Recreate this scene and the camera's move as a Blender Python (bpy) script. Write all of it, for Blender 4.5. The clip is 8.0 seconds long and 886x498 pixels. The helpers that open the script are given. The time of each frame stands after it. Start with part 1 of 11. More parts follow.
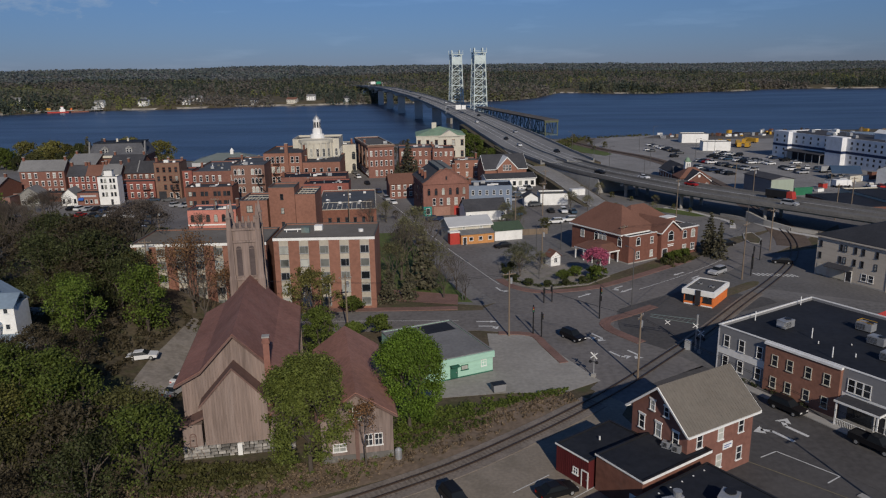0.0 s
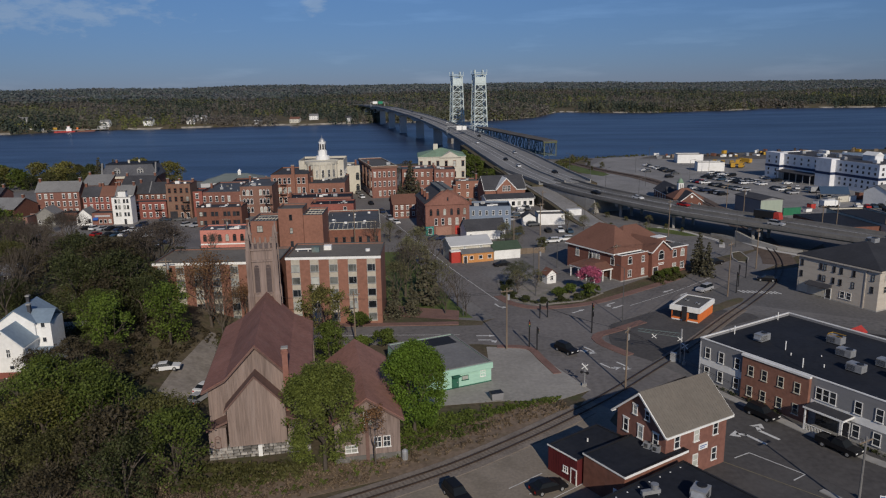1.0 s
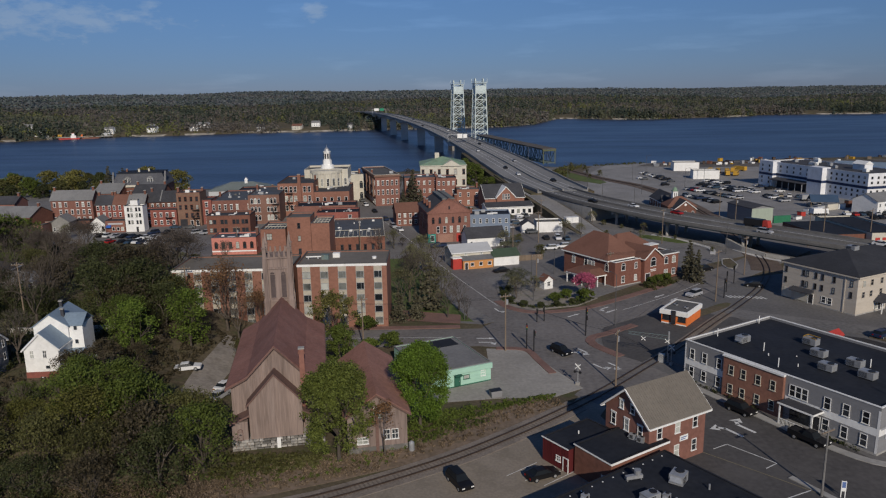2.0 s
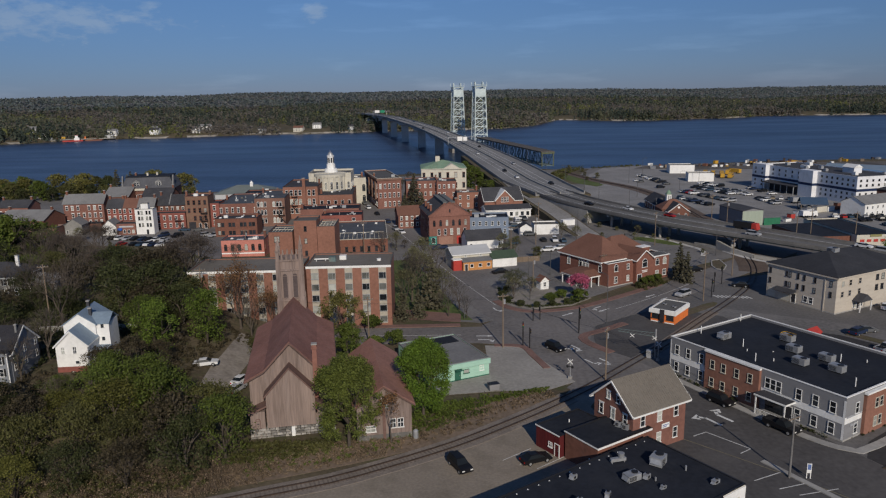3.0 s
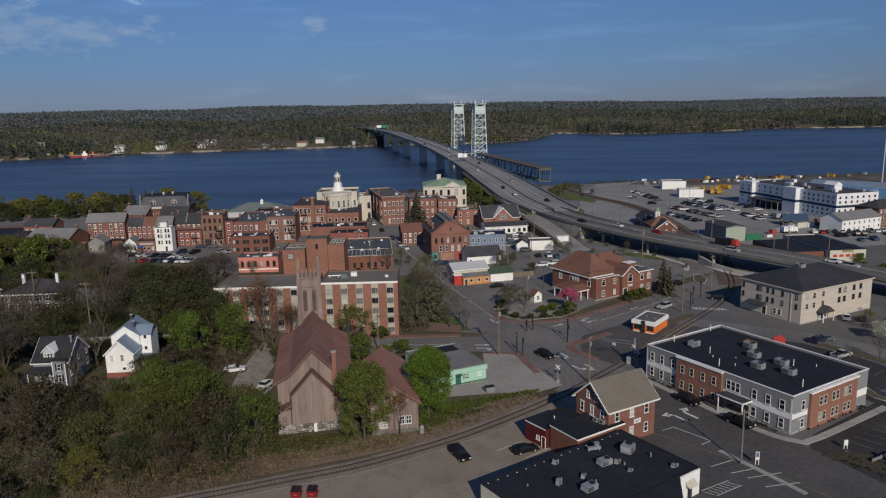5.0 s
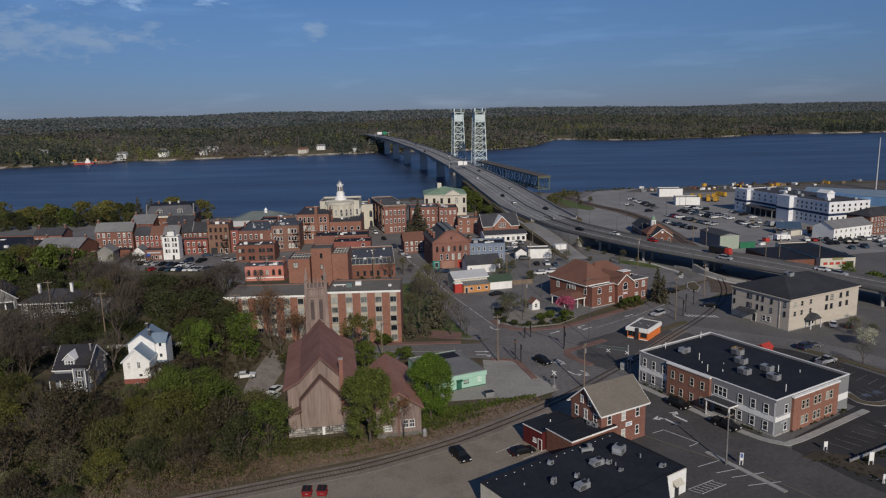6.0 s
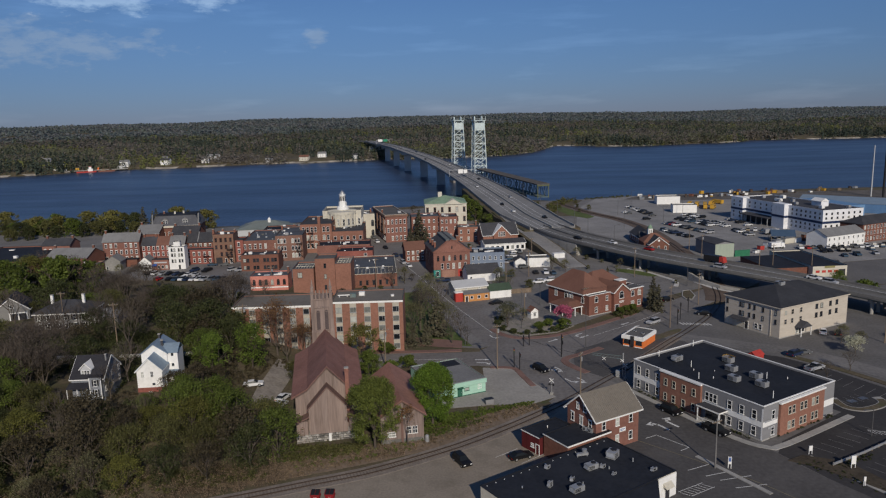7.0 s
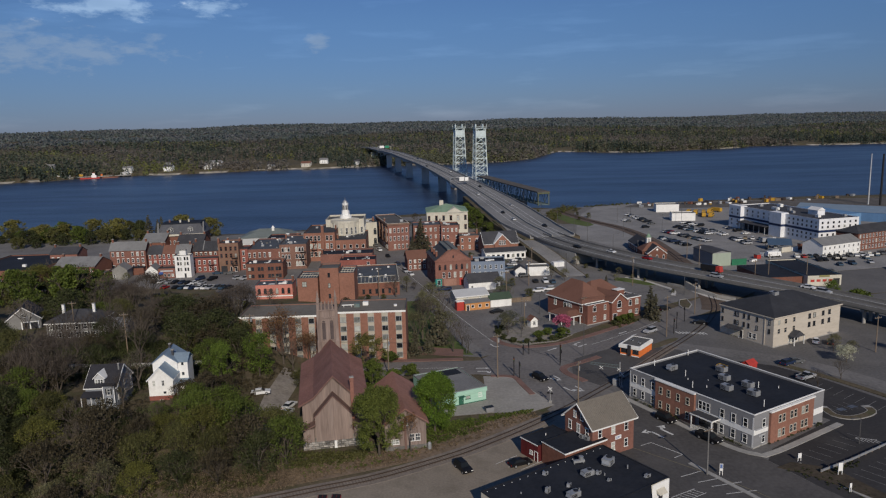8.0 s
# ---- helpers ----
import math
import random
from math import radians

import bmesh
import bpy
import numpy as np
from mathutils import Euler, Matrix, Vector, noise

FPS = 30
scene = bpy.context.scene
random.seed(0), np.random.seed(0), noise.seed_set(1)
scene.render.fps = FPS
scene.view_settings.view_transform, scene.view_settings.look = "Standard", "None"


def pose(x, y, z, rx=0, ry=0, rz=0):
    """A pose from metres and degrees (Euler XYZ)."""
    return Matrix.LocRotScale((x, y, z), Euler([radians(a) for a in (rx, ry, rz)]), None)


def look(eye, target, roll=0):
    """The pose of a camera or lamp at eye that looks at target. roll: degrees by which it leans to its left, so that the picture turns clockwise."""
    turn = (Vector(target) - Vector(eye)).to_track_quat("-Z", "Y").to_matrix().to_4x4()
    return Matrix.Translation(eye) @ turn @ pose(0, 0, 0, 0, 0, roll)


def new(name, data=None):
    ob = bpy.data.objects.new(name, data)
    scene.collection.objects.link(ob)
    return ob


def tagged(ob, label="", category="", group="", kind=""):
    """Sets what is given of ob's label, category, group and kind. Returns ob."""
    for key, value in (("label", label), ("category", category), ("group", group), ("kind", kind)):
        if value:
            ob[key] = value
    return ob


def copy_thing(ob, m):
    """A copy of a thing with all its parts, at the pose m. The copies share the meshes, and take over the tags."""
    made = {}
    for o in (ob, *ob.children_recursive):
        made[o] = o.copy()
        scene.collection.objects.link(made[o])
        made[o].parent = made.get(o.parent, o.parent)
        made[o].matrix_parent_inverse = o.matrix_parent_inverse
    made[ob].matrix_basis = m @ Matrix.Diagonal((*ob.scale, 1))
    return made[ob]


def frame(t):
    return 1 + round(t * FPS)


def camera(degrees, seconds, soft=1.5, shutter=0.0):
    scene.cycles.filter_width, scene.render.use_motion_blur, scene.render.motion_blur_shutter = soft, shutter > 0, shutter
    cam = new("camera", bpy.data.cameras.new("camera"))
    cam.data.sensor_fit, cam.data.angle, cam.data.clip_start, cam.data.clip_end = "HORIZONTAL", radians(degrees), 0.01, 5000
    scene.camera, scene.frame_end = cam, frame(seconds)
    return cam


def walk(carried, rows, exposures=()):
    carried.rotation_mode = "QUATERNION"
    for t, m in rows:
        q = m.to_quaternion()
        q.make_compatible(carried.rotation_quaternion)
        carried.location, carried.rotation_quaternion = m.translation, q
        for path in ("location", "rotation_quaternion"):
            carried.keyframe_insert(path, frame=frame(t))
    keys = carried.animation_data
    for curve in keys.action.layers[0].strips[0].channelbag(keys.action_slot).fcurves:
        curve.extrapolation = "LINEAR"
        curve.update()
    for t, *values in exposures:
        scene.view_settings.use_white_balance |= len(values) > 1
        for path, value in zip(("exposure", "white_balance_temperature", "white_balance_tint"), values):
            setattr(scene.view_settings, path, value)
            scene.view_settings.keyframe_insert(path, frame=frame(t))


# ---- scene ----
cam = camera(64.0, 8.0, 1.2)

PATH = [
    (0, (-0.208, 61.766, 45.705), (-0.288, 63.704, 45.214), -1.0),
    (0.5, (-0.117, 57.38, 46.979), (-0.199, 59.323, 46.513), -1.0),
    (1, (-0.057, 53.013, 48.17), (-0.139, 54.962, 47.727), -1.0),
    (1.5, (-0.116, 48.763, 49.397), (-0.199, 50.714, 48.968), -1.0),
    (3, (0.081, 35.851, 53.021), (-0.003, 37.803, 52.594), -1.1),
    (3.5, (0.225, 31.586, 54.246), (0.14, 33.54, 53.827), -1.1),
    (4, (0.324, 27.064, 55.537), (0.239, 29.019, 55.126), -1.1),
    (4.5, (0.537, 22.782, 56.921), (0.451, 24.739, 56.518), -1.2),
    (6, (0.789, 12.199, 61.12), (0.702, 14.16, 60.738), -1.4),
    (6.5, (0.88, 9.118, 62.491), (0.792, 11.08, 62.117), -1.5),
    (7, (0.96, 6.504, 63.853), (0.872, 8.468, 63.486), -1.6),
    (7.5, (1.013, 4.004, 65.27), (0.924, 5.969, 64.909), -1.6),
    (8, (1.067, 1.715, 66.621), (0.976, 3.682, 66.267), -1.6),
]
walk(cam, [(t, look(eye, target, roll)) for t, eye, target, roll in PATH])

# ---- world, sun, exposure ----
SUN_TO = Vector((0.245, -0.97, 0.0)).normalized()
SUN_ELEV = radians(28)
world = bpy.data.worlds.new("sky")
scene.world = world
world.use_nodes = True
wn, wl = world.node_tree.nodes, world.node_tree.links
sky = wn.new("ShaderNodeTexSky")
sky.sky_type = "NISHITA"
sky.sun_disc = False
sky.sun_elevation = SUN_ELEV
sky.sun_rotation = math.atan2(SUN_TO.x, SUN_TO.y)
sky.air_density, sky.dust_density, sky.ozone_density = 1.0, 0.0, 6.0
wn["Background"].inputs["Strength"].default_value = 0.073
# clear spring air: a slate-blue haze low down, deeper blue above
co = wn.new("ShaderNodeTexCoord")
sep = wn.new("ShaderNodeSeparateXYZ")
ramp = wn.new("ShaderNodeValToRGB")
ramp.color_ramp.elements[0].position, ramp.color_ramp.elements[0].color = 0.0, (0.262, 0.328, 0.575, 1)
ramp.color_ramp.elements[1].position, ramp.color_ramp.elements[1].color = 0.45, (0.69, 0.745, 0.855, 1)
mid_stop = ramp.color_ramp.elements.new(0.13)
mid_stop.color = (0.462, 0.533, 0.695, 1)
tint = wn.new("ShaderNodeMixRGB")
tint.blend_type = "MULTIPLY"
tint.inputs[0].default_value = 1.0
wl.new(co.outputs["Generated"], sep.inputs[0]), wl.new(sep.outputs["Z"], ramp.inputs[0]), wl.new(ramp.outputs[0], tint.inputs[2])
wl.new(sky.outputs[0], tint.inputs[1])
# thin wisps of cirrus all over the sky
cm, cn, cr_, wisp = wn.new("ShaderNodeMapping"), wn.new("ShaderNodeTexNoise"), wn.new("ShaderNodeMapRange"), wn.new("ShaderNodeMixRGB")
cm.inputs["Scale"].default_value = (2.2, 2.2, 16.0)
cn.inputs["Scale"].default_value, cn.inputs["Detail"].default_value, cn.inputs["Roughness"].default_value = 2.3, 6, 0.55
cr_.inputs["From Min"].default_value, cr_.inputs["From Max"].default_value, cr_.inputs["To Max"].default_value = 0.54, 0.78, 0.7
wisp.blend_type = "MULTIPLY"
wisp.inputs[2].default_value = (1.5, 1.38, 1.3, 1)
wl.new(co.outputs["Generated"], cm.inputs["Vector"]), wl.new(cm.outputs[0], cn.inputs["Vector"]), wl.new(cn.outputs["Fac"], cr_.inputs["Value"])
wl.new(cr_.outputs[0], wisp.inputs[0]), wl.new(tint.outputs[0], wisp.inputs[1])
# a few small fair-weather clouds, ragged by noise
puff = wn.new("ShaderNodeTexNoise")
puff.inputs["Scale"].default_value, puff.inputs["Detail"].default_value, puff.inputs["Roughness"].default_value = 1.0, 7, 0.62
pm = wn.new("ShaderNodeMapping")
pm.inputs["Scale"].default_value = (26, 26, 70)
rag = wn.new("ShaderNodeMath")
rag.operation = "MULTIPLY_ADD"
rag.inputs[1].default_value, rag.inputs[2].default_value = 3.6, -1.35
wl.new(puff.outputs["Fac"], rag.inputs[0])
wl.new(co.outputs["Generated"], pm.inputs["Vector"]), wl.new(pm.outputs[0], puff.inputs["Vector"])
sky_out = wisp.outputs[0]
GREY_CLOUD, WHITE_CLOUD = (1.75, 1.3, 1.05, 1), (2.9, 2.05, 1.5, 1)
for way, wide, tall, gain in (((-0.505, 0.861, 0.1), 0.15, 0.036, GREY_CLOUD), ((-0.446, 0.882, 0.152), 0.085, 0.026, WHITE_CLOUD), ((-0.326, 0.933, 0.153), 0.045, 0.018, WHITE_CLOUD), ((-0.2066, 0.9725, 0.108), 0.026, 0.012, GREY_CLOUD), ((0.45, 0.88, 0.19), 0.1, 0.02, GREY_CLOUD), ((-0.75, 0.65, 0.14), 0.15, 0.03, WHITE_CLOUD), ((0.75, -0.6, 0.25), 0.2, 0.05, WHITE_CLOUD), ((-0.5, -0.8, 0.3), 0.2, 0.05, WHITE_CLOUD)):
    off, sc, ln = wn.new("ShaderNodeVectorMath"), wn.new("ShaderNodeVectorMath"), wn.new("ShaderNodeVectorMath")
    off.operation, sc.operation, ln.operation = "SUBTRACT", "DIVIDE", "LENGTH"
    off.inputs[1].default_value, sc.inputs[1].default_value = way, (wide, wide, tall)
    add_, soft = wn.new("ShaderNodeMath"), wn.new("ShaderNodeMapRange")
    add_.operation = "SUBTRACT"
    soft.inputs["From Min"].default_value, soft.inputs["From Max"].default_value, soft.inputs["To Max"].default_value = -0.35, 0.35, 0.9
    mx = wn.new("ShaderNodeMixRGB")
    mx.blend_type = "MULTIPLY"
    mx.inputs[2].default_value = gain
    wl.new(co.outputs["Generated"], off.inputs[0]), wl.new(off.outputs[0], sc.inputs[0]), wl.new(sc.outputs[0], ln.inputs[0])
    wl.new(rag.outputs[0], add_.inputs[0]), wl.new(ln.outputs["Value"], add_.inputs[1])
    wl.new(add_.outputs[0], soft.inputs["Value"]), wl.new(soft.outputs[0], mx.inputs[0]), wl.new(sky_out, mx.inputs[1])
    sky_out = mx.outputs[0]
wl.new(sky_out, wn["Background"].inputs["Color"])
sun = new("sun", bpy.data.lights.new("sun", "SUN"))
sun.data.energy, sun.data.angle, sun.data.color = 3.15, radians(0.6), (1.0, 0.9, 0.77)
sun.matrix_world = look((SUN_TO * math.cos(SUN_ELEV) + Vector((0, 0, math.sin(SUN_ELEV)))) * 400, (0, 0, 0))
scene.view_settings.exposure = 0.0

# ---- materials ----
MATS = {}


def mat(name, col, rough=0.8, var=0.25, big=0.15, fine=2.0, bump=0.2, metal=0.0, island=0.0, rnd=0.0, spec=0.25, stretch=(1, 1, 1), dirt=None, dirt_amount=0.35):
    """A surface with grain at a fine and a broad scale (cycles per metre), per-object and per-island variation and optional stains."""
    if name in MATS:
        return MATS[name]
    m = MATS[name] = bpy.data.materials.new(name)
    m.use_nodes = True
    n, l = m.node_tree.nodes, m.node_tree.links
    bs = n["Principled BSDF"]
    bs.inputs["Roughness"].default_value, bs.inputs["Metallic"].default_value = rough, metal
    bs.inputs["Specular IOR Level"].default_value = spec
    geo = n.new("ShaderNodeNewGeometry")
    mp = n.new("ShaderNodeMapping")
    mp.inputs["Scale"].default_value = stretch
    l.new(geo.outputs["Position"], mp.inputs["Vector"])
    nf, nb = n.new("ShaderNodeTexNoise"), n.new("ShaderNodeTexNoise")
    nf.inputs["Scale"].default_value, nb.inputs["Scale"].default_value = fine, big
    nf.inputs["Detail"].default_value, nb.inputs["Detail"].default_value = 4, 5
    l.new(mp.outputs[0], nf.inputs["Vector"]), l.new(mp.outputs[0], nb.inputs["Vector"])
    add = n.new("ShaderNodeMath")
    add.operation = "ADD"
    l.new(nf.outputs["Fac"], add.inputs[0]), l.new(nb.outputs["Fac"], add.inputs[1])
    last = add
    for amount, src in ((island, geo.outputs["Random Per Island"]), (rnd, None)):
        if amount:
            if src is None:
                src = n.new("ShaderNodeObjectInfo").outputs["Random"]
            mul = n.new("ShaderNodeMath")
            mul.operation = "MULTIPLY_ADD"
            mul.inputs[1].default_value, mul.inputs[2].default_value = amount, -amount / 2
            l.new(src, mul.inputs[0])
            a2 = n.new("ShaderNodeMath")
            a2.operation = "ADD"
            l.new(last.outputs[0], a2.inputs[0]), l.new(mul.outputs[0], a2.inputs[1])
            last = a2
    ramp = n.new("ShaderNodeMapRange")
    ramp.inputs["From Min"].default_value, ramp.inputs["From Max"].default_value = 0.6, 1.4
    ramp.inputs["To Min"].default_value, ramp.inputs["To Max"].default_value = 1 - var, 1 + var
    l.new(last.outputs[0], ramp.inputs["Value"])
    mix = n.new("ShaderNodeVectorMath")
    mix.operation = "SCALE"
    mix.inputs[0].default_value = col
    l.new(ramp.outputs[0], mix.inputs["Scale"])
    out = mix.outputs[0]
    if dirt:
        ns = n.new("ShaderNodeTexNoise")
        ns.inputs["Scale"].default_value, ns.inputs["Detail"].default_value, ns.inputs["Roughness"].default_value = big * 2.3, 6, 0.65
        l.new(mp.outputs[0], ns.inputs["Vector"])
        rr = n.new("ShaderNodeMapRange")
        rr.inputs["From Min"].default_value, rr.inputs["From Max"].default_value = 0.5, 0.68
        rr.inputs["To Max"].default_value = dirt_amount
        l.new(ns.outputs["Fac"], rr.inputs["Value"])
        mc = n.new("ShaderNodeMixRGB")
        mc.inputs[2].default_value = (*dirt, 1)
        l.new(rr.outputs[0], mc.inputs[0]), l.new(out, mc.inputs[1])
        out = mc.outputs[0]
    l.new(out, bs.inputs["Base Color"])
    if bump:
        b = n.new("ShaderNodeBump")
        b.inputs["Strength"].default_value, b.inputs["Distance"].default_value = bump, 0.1
        l.new(nf.outputs["Fac"], b.inputs["Height"])
        l.new(b.outputs[0], bs.inputs["Normal"])
    return m


def leaf_mat(name, col, var=0.45, glow=0.3, island=0.7, big=0.25, fine=1.2):
    """Leaves: diffuse with some light passing through, varied from clump to clump."""
    m = mat(name, col, rough=0.65, var=var, big=big, fine=fine, bump=0, island=island, rnd=0.35, spec=0.25)
    n, l = m.node_tree.nodes, m.node_tree.links
    bs = n["Principled BSDF"]
    tr, ad = n.new("ShaderNodeBsdfTranslucent"), n.new("ShaderNodeMixShader")
    ad.inputs[0].default_value = glow
    l.new(bs.inputs["Base Color"].links[0].from_socket, tr.inputs["Color"])
    l.new(bs.outputs[0], ad.inputs[1]), l.new(tr.outputs[0], ad.inputs[2])
    l.new(ad.outputs[0], n["Material Output"].inputs["Surface"])
    return m


ASPHALT = mat("asphalt", (0.13, 0.125, 0.122), 0.9, 0.35, 0.05, 1.5, 0.1, dirt=(0.18, 0.172, 0.165), dirt_amount=0.5)
ASPHALT_NEW = mat("asphalt_new", (0.042, 0.04, 0.041), 0.88, 0.3, 0.06, 1.8, 0.1, dirt=(0.072, 0.069, 0.067), dirt_amount=0.5)
ASPHALT_OLD = mat("asphalt_old", (0.31, 0.295, 0.268), 0.92, 0.25, 0.07, 1.5, 0.1, dirt=(0.22, 0.208, 0.192), dirt_amount=0.5)
PALE_CONCRETE = mat("pale_concrete", (0.52, 0.51, 0.49), 0.85, 0.15, 0.1, 1.5, 0.1, dirt=(0.4, 0.39, 0.37), dirt_amount=0.4)
ROAD = mat("road_asphalt", (0.165, 0.154, 0.148), 0.9, 0.4, 0.06, 1.2, 0.1, dirt=(0.2, 0.187, 0.178), dirt_amount=0.55)
TOWN = mat("town_asphalt", (0.17, 0.163, 0.158), 0.9, 0.4, 0.06, 1.2, 0.1, dirt=(0.21, 0.2, 0.19), dirt_amount=0.55)
STREET = mat("street_asphalt", (0.085, 0.08, 0.078), 0.9, 0.4, 0.06, 1.2, 0.1, dirt=(0.12, 0.113, 0.108), dirt_amount=0.55)
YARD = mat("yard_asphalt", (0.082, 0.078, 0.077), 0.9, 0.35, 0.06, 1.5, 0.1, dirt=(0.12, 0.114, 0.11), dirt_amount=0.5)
LOT = mat("lot_asphalt", (0.25, 0.243, 0.236), 0.92, 0.35, 0.05, 1.2, 0.1, dirt=(0.17, 0.165, 0.16), dirt_amount=0.6)
CONCRETE = mat("concrete", (0.34, 0.33, 0.31), 0.85, 0.2, 0.1, 1.5, 0.1, dirt=(0.2, 0.19, 0.18), dirt_amount=0.4)
GRAVEL = mat("gravel", (0.25, 0.215, 0.175), 0.95, 0.25, 0.08, 2.5, 0.4, dirt=(0.15, 0.13, 0.1), dirt_amount=0.55)
GRASS = mat("grass", (0.105, 0.085, 0.055), 0.95, 0.5, 0.09, 1.5, 0.5, dirt=(0.065, 0.078, 0.028), dirt_amount=0.8)
LAWN = mat("lawn", (0.09, 0.12, 0.035), 0.95, 0.4, 0.15, 2, 0.5, dirt=(0.14, 0.12, 0.07), dirt_amount=0.5)
PAINT = mat("road_paint", (0.62, 0.62, 0.6), 0.8, 0.25, 0.5, 3, 0)
BRICKWALK = mat("brick_walk", (0.2, 0.12, 0.1), 0.9, 0.3, 0.3, 3, 0.2)
BRICK = mat("brick", (0.225, 0.108, 0.084), 0.9, 0.28, 0.12, 1.6, 0.15, rnd=0.25, dirt=(0.2, 0.1, 0.08), dirt_amount=0.4)
BRICK_ORANGE = mat("brick_orange", (0.255, 0.125, 0.09), 0.9, 0.25, 0.12, 1.6, 0.15, rnd=0.15)
BRICK_DARK = mat("brick_dark", (0.19, 0.085, 0.06), 0.9, 0.3, 0.12, 1.6, 0.15, rnd=0.3, dirt=(0.13, 0.08, 0.07), dirt_amount=0.5)
BRICK_RED = mat("brick_red", (0.25, 0.09, 0.072), 0.88, 0.25, 0.12, 1.6, 0.15, rnd=0.25)
SALMON = mat("painted_salmon", (0.5, 0.2, 0.16), 0.85, 0.2, 0.2, 1.6, 0.1)
WHITE = mat("white_paint", (0.78, 0.78, 0.76), 0.7, 0.1, 0.3, 2, 0.05, dirt=(0.55, 0.54, 0.5), dirt_amount=0.35)
CREAM = mat("cream_stone", (0.55, 0.52, 0.44), 0.85, 0.15, 0.2, 2, 0.1, dirt=(0.4, 0.37, 0.31), dirt_amount=0.4)
BEIGE = mat("beige_siding", (0.51, 0.46, 0.39), 0.8, 0.12, 0.15, 2, 0.1, stretch=(1, 1, 6), dirt=(0.36, 0.3, 0.23), dirt_amount=0.35)
GREY_SIDING = mat("grey_siding", (0.225, 0.226, 0.235), 0.75, 0.12, 0.2, 2, 0.1, stretch=(1, 1, 8))
LIGHT_SIDING = mat("light_grey_siding", (0.45, 0.46, 0.47), 0.75, 0.1, 0.2, 2, 0.1, stretch=(1, 1, 8))
BLUE_SIDING = mat("blue_grey_siding", (0.19, 0.235, 0.31), 0.75, 0.15, 0.2, 2, 0.1)
MINT = mat("mint_siding", (0.36, 0.58, 0.47), 0.75, 0.1, 0.3, 2, 0.1, stretch=(1, 1, 6), dirt=(0.24, 0.42, 0.34), dirt_amount=0.3)
SAGE = mat("sage_metal", (0.33, 0.38, 0.31), 0.6, 0.12, 0.3, 2, 0.1, stretch=(4, 4, 1))
ORANGE = mat("orange_paint", (0.72, 0.19, 0.05), 0.7, 0.15, 0.3, 2, 0.05)
CHURCH_WOOD = mat("church_boards", (0.225, 0.172, 0.15), 0.85, 0.45, 0.35, 2.5, 0.2, stretch=(1.6, 1.6, 0.12), dirt=(0.32, 0.26, 0.235), dirt_amount=0.5)
CHURCH_TRIM = mat("church_trim", (0.155, 0.095, 0.08), 0.85, 0.25, 0.3, 2, 0.1)
CHURCH_ROOF = mat("church_shingles", (0.25, 0.125, 0.1), 0.9, 0.3, 0.25, 2.2, 0.3, dirt=(0.3, 0.18, 0.15), dirt_amount=0.4)
STONE = mat("foundation_stone", (0.3, 0.285, 0.265), 0.9, 0.55, 0.8, 3, 0.5, rnd=0.9, dirt=(0.12, 0.115, 0.105), dirt_amount=0.6)
SHINGLE_DARK = mat("dark_shingles", (0.052, 0.053, 0.06), 0.9, 0.3, 0.2, 2.2, 0.3, rnd=0.3, dirt=(0.085, 0.085, 0.09), dirt_amount=0.4)
SHINGLE_GREY = mat("grey_shingles", (0.2, 0.2, 0.2), 0.9, 0.22, 0.2, 2.2, 0.3, rnd=0.2, dirt=(0.13, 0.13, 0.135), dirt_amount=0.4)
SHINGLE_BROWN = mat("brown_shingles", (0.17, 0.085, 0.062), 0.9, 0.22, 0.2, 2.2, 0.3, rnd=0.2, dirt=(0.18, 0.09, 0.065), dirt_amount=0.4)
MEMBRANE = mat("roof_membrane", (0.022, 0.025, 0.033), 0.8, 0.35, 0.12, 1.5, 0.1, spec=0.15, dirt=(0.036, 0.038, 0.045), dirt_amount=0.5)
TAR_GREY = mat("tar_gravel_roof", (0.11, 0.108, 0.105), 0.92, 0.25, 0.12, 2, 0.2, rnd=0.4, dirt=(0.07, 0.07, 0.072), dirt_amount=0.5)
METAL_TAN = mat("tan_metal_roof", (0.194, 0.173, 0.144), 0.55, 0.15, 0.25, 2, 0.05, metal=0.2, dirt=(0.2, 0.17, 0.14), dirt_amount=0.4)
METAL_BLUE = mat("blue_metal_roof", (0.23, 0.3, 0.37), 0.5, 0.15, 0.25, 2, 0.05, metal=0.2)
COPPER = mat("green_copper", (0.2, 0.3, 0.21), 0.7, 0.3, 0.3, 2, 0.1, dirt=(0.26, 0.24, 0.17), dirt_amount=0.5)
GALV = mat("galvanised", (0.42, 0.43, 0.44), 0.5, 0.2, 0.6, 3, 0.05, metal=0.5, dirt=(0.25, 0.25, 0.25), dirt_amount=0.4)
STEEL_PALE = mat("pale_green_steel", (0.52, 0.6, 0.6), 0.6, 0.2, 0.2, 2, 0.05)
STEEL_DARK = mat("weathered_green_steel", (0.13, 0.18, 0.18), 0.7, 0.35, 0.2, 2, 0.1, dirt=(0.2, 0.13, 0.08), dirt_amount=0.4)
RUST = mat("rusty_rail", (0.085, 0.06, 0.048), 0.6, 0.3, 0.5, 4, 0.1, metal=0.5)
POST_DARK = mat("dark_post", (0.11, 0.11, 0.112), 0.6, 0.2, 0.6, 3, 0.05, metal=0.3)
BLACK = mat("black_paint", (0.02, 0.02, 0.022), 0.45, 0.2, 0.5, 3, 0)
WOODPOLE = mat("pole_wood", (0.2, 0.155, 0.115), 0.9, 0.3, 0.4, 3, 0.2, stretch=(2, 2, 0.3))
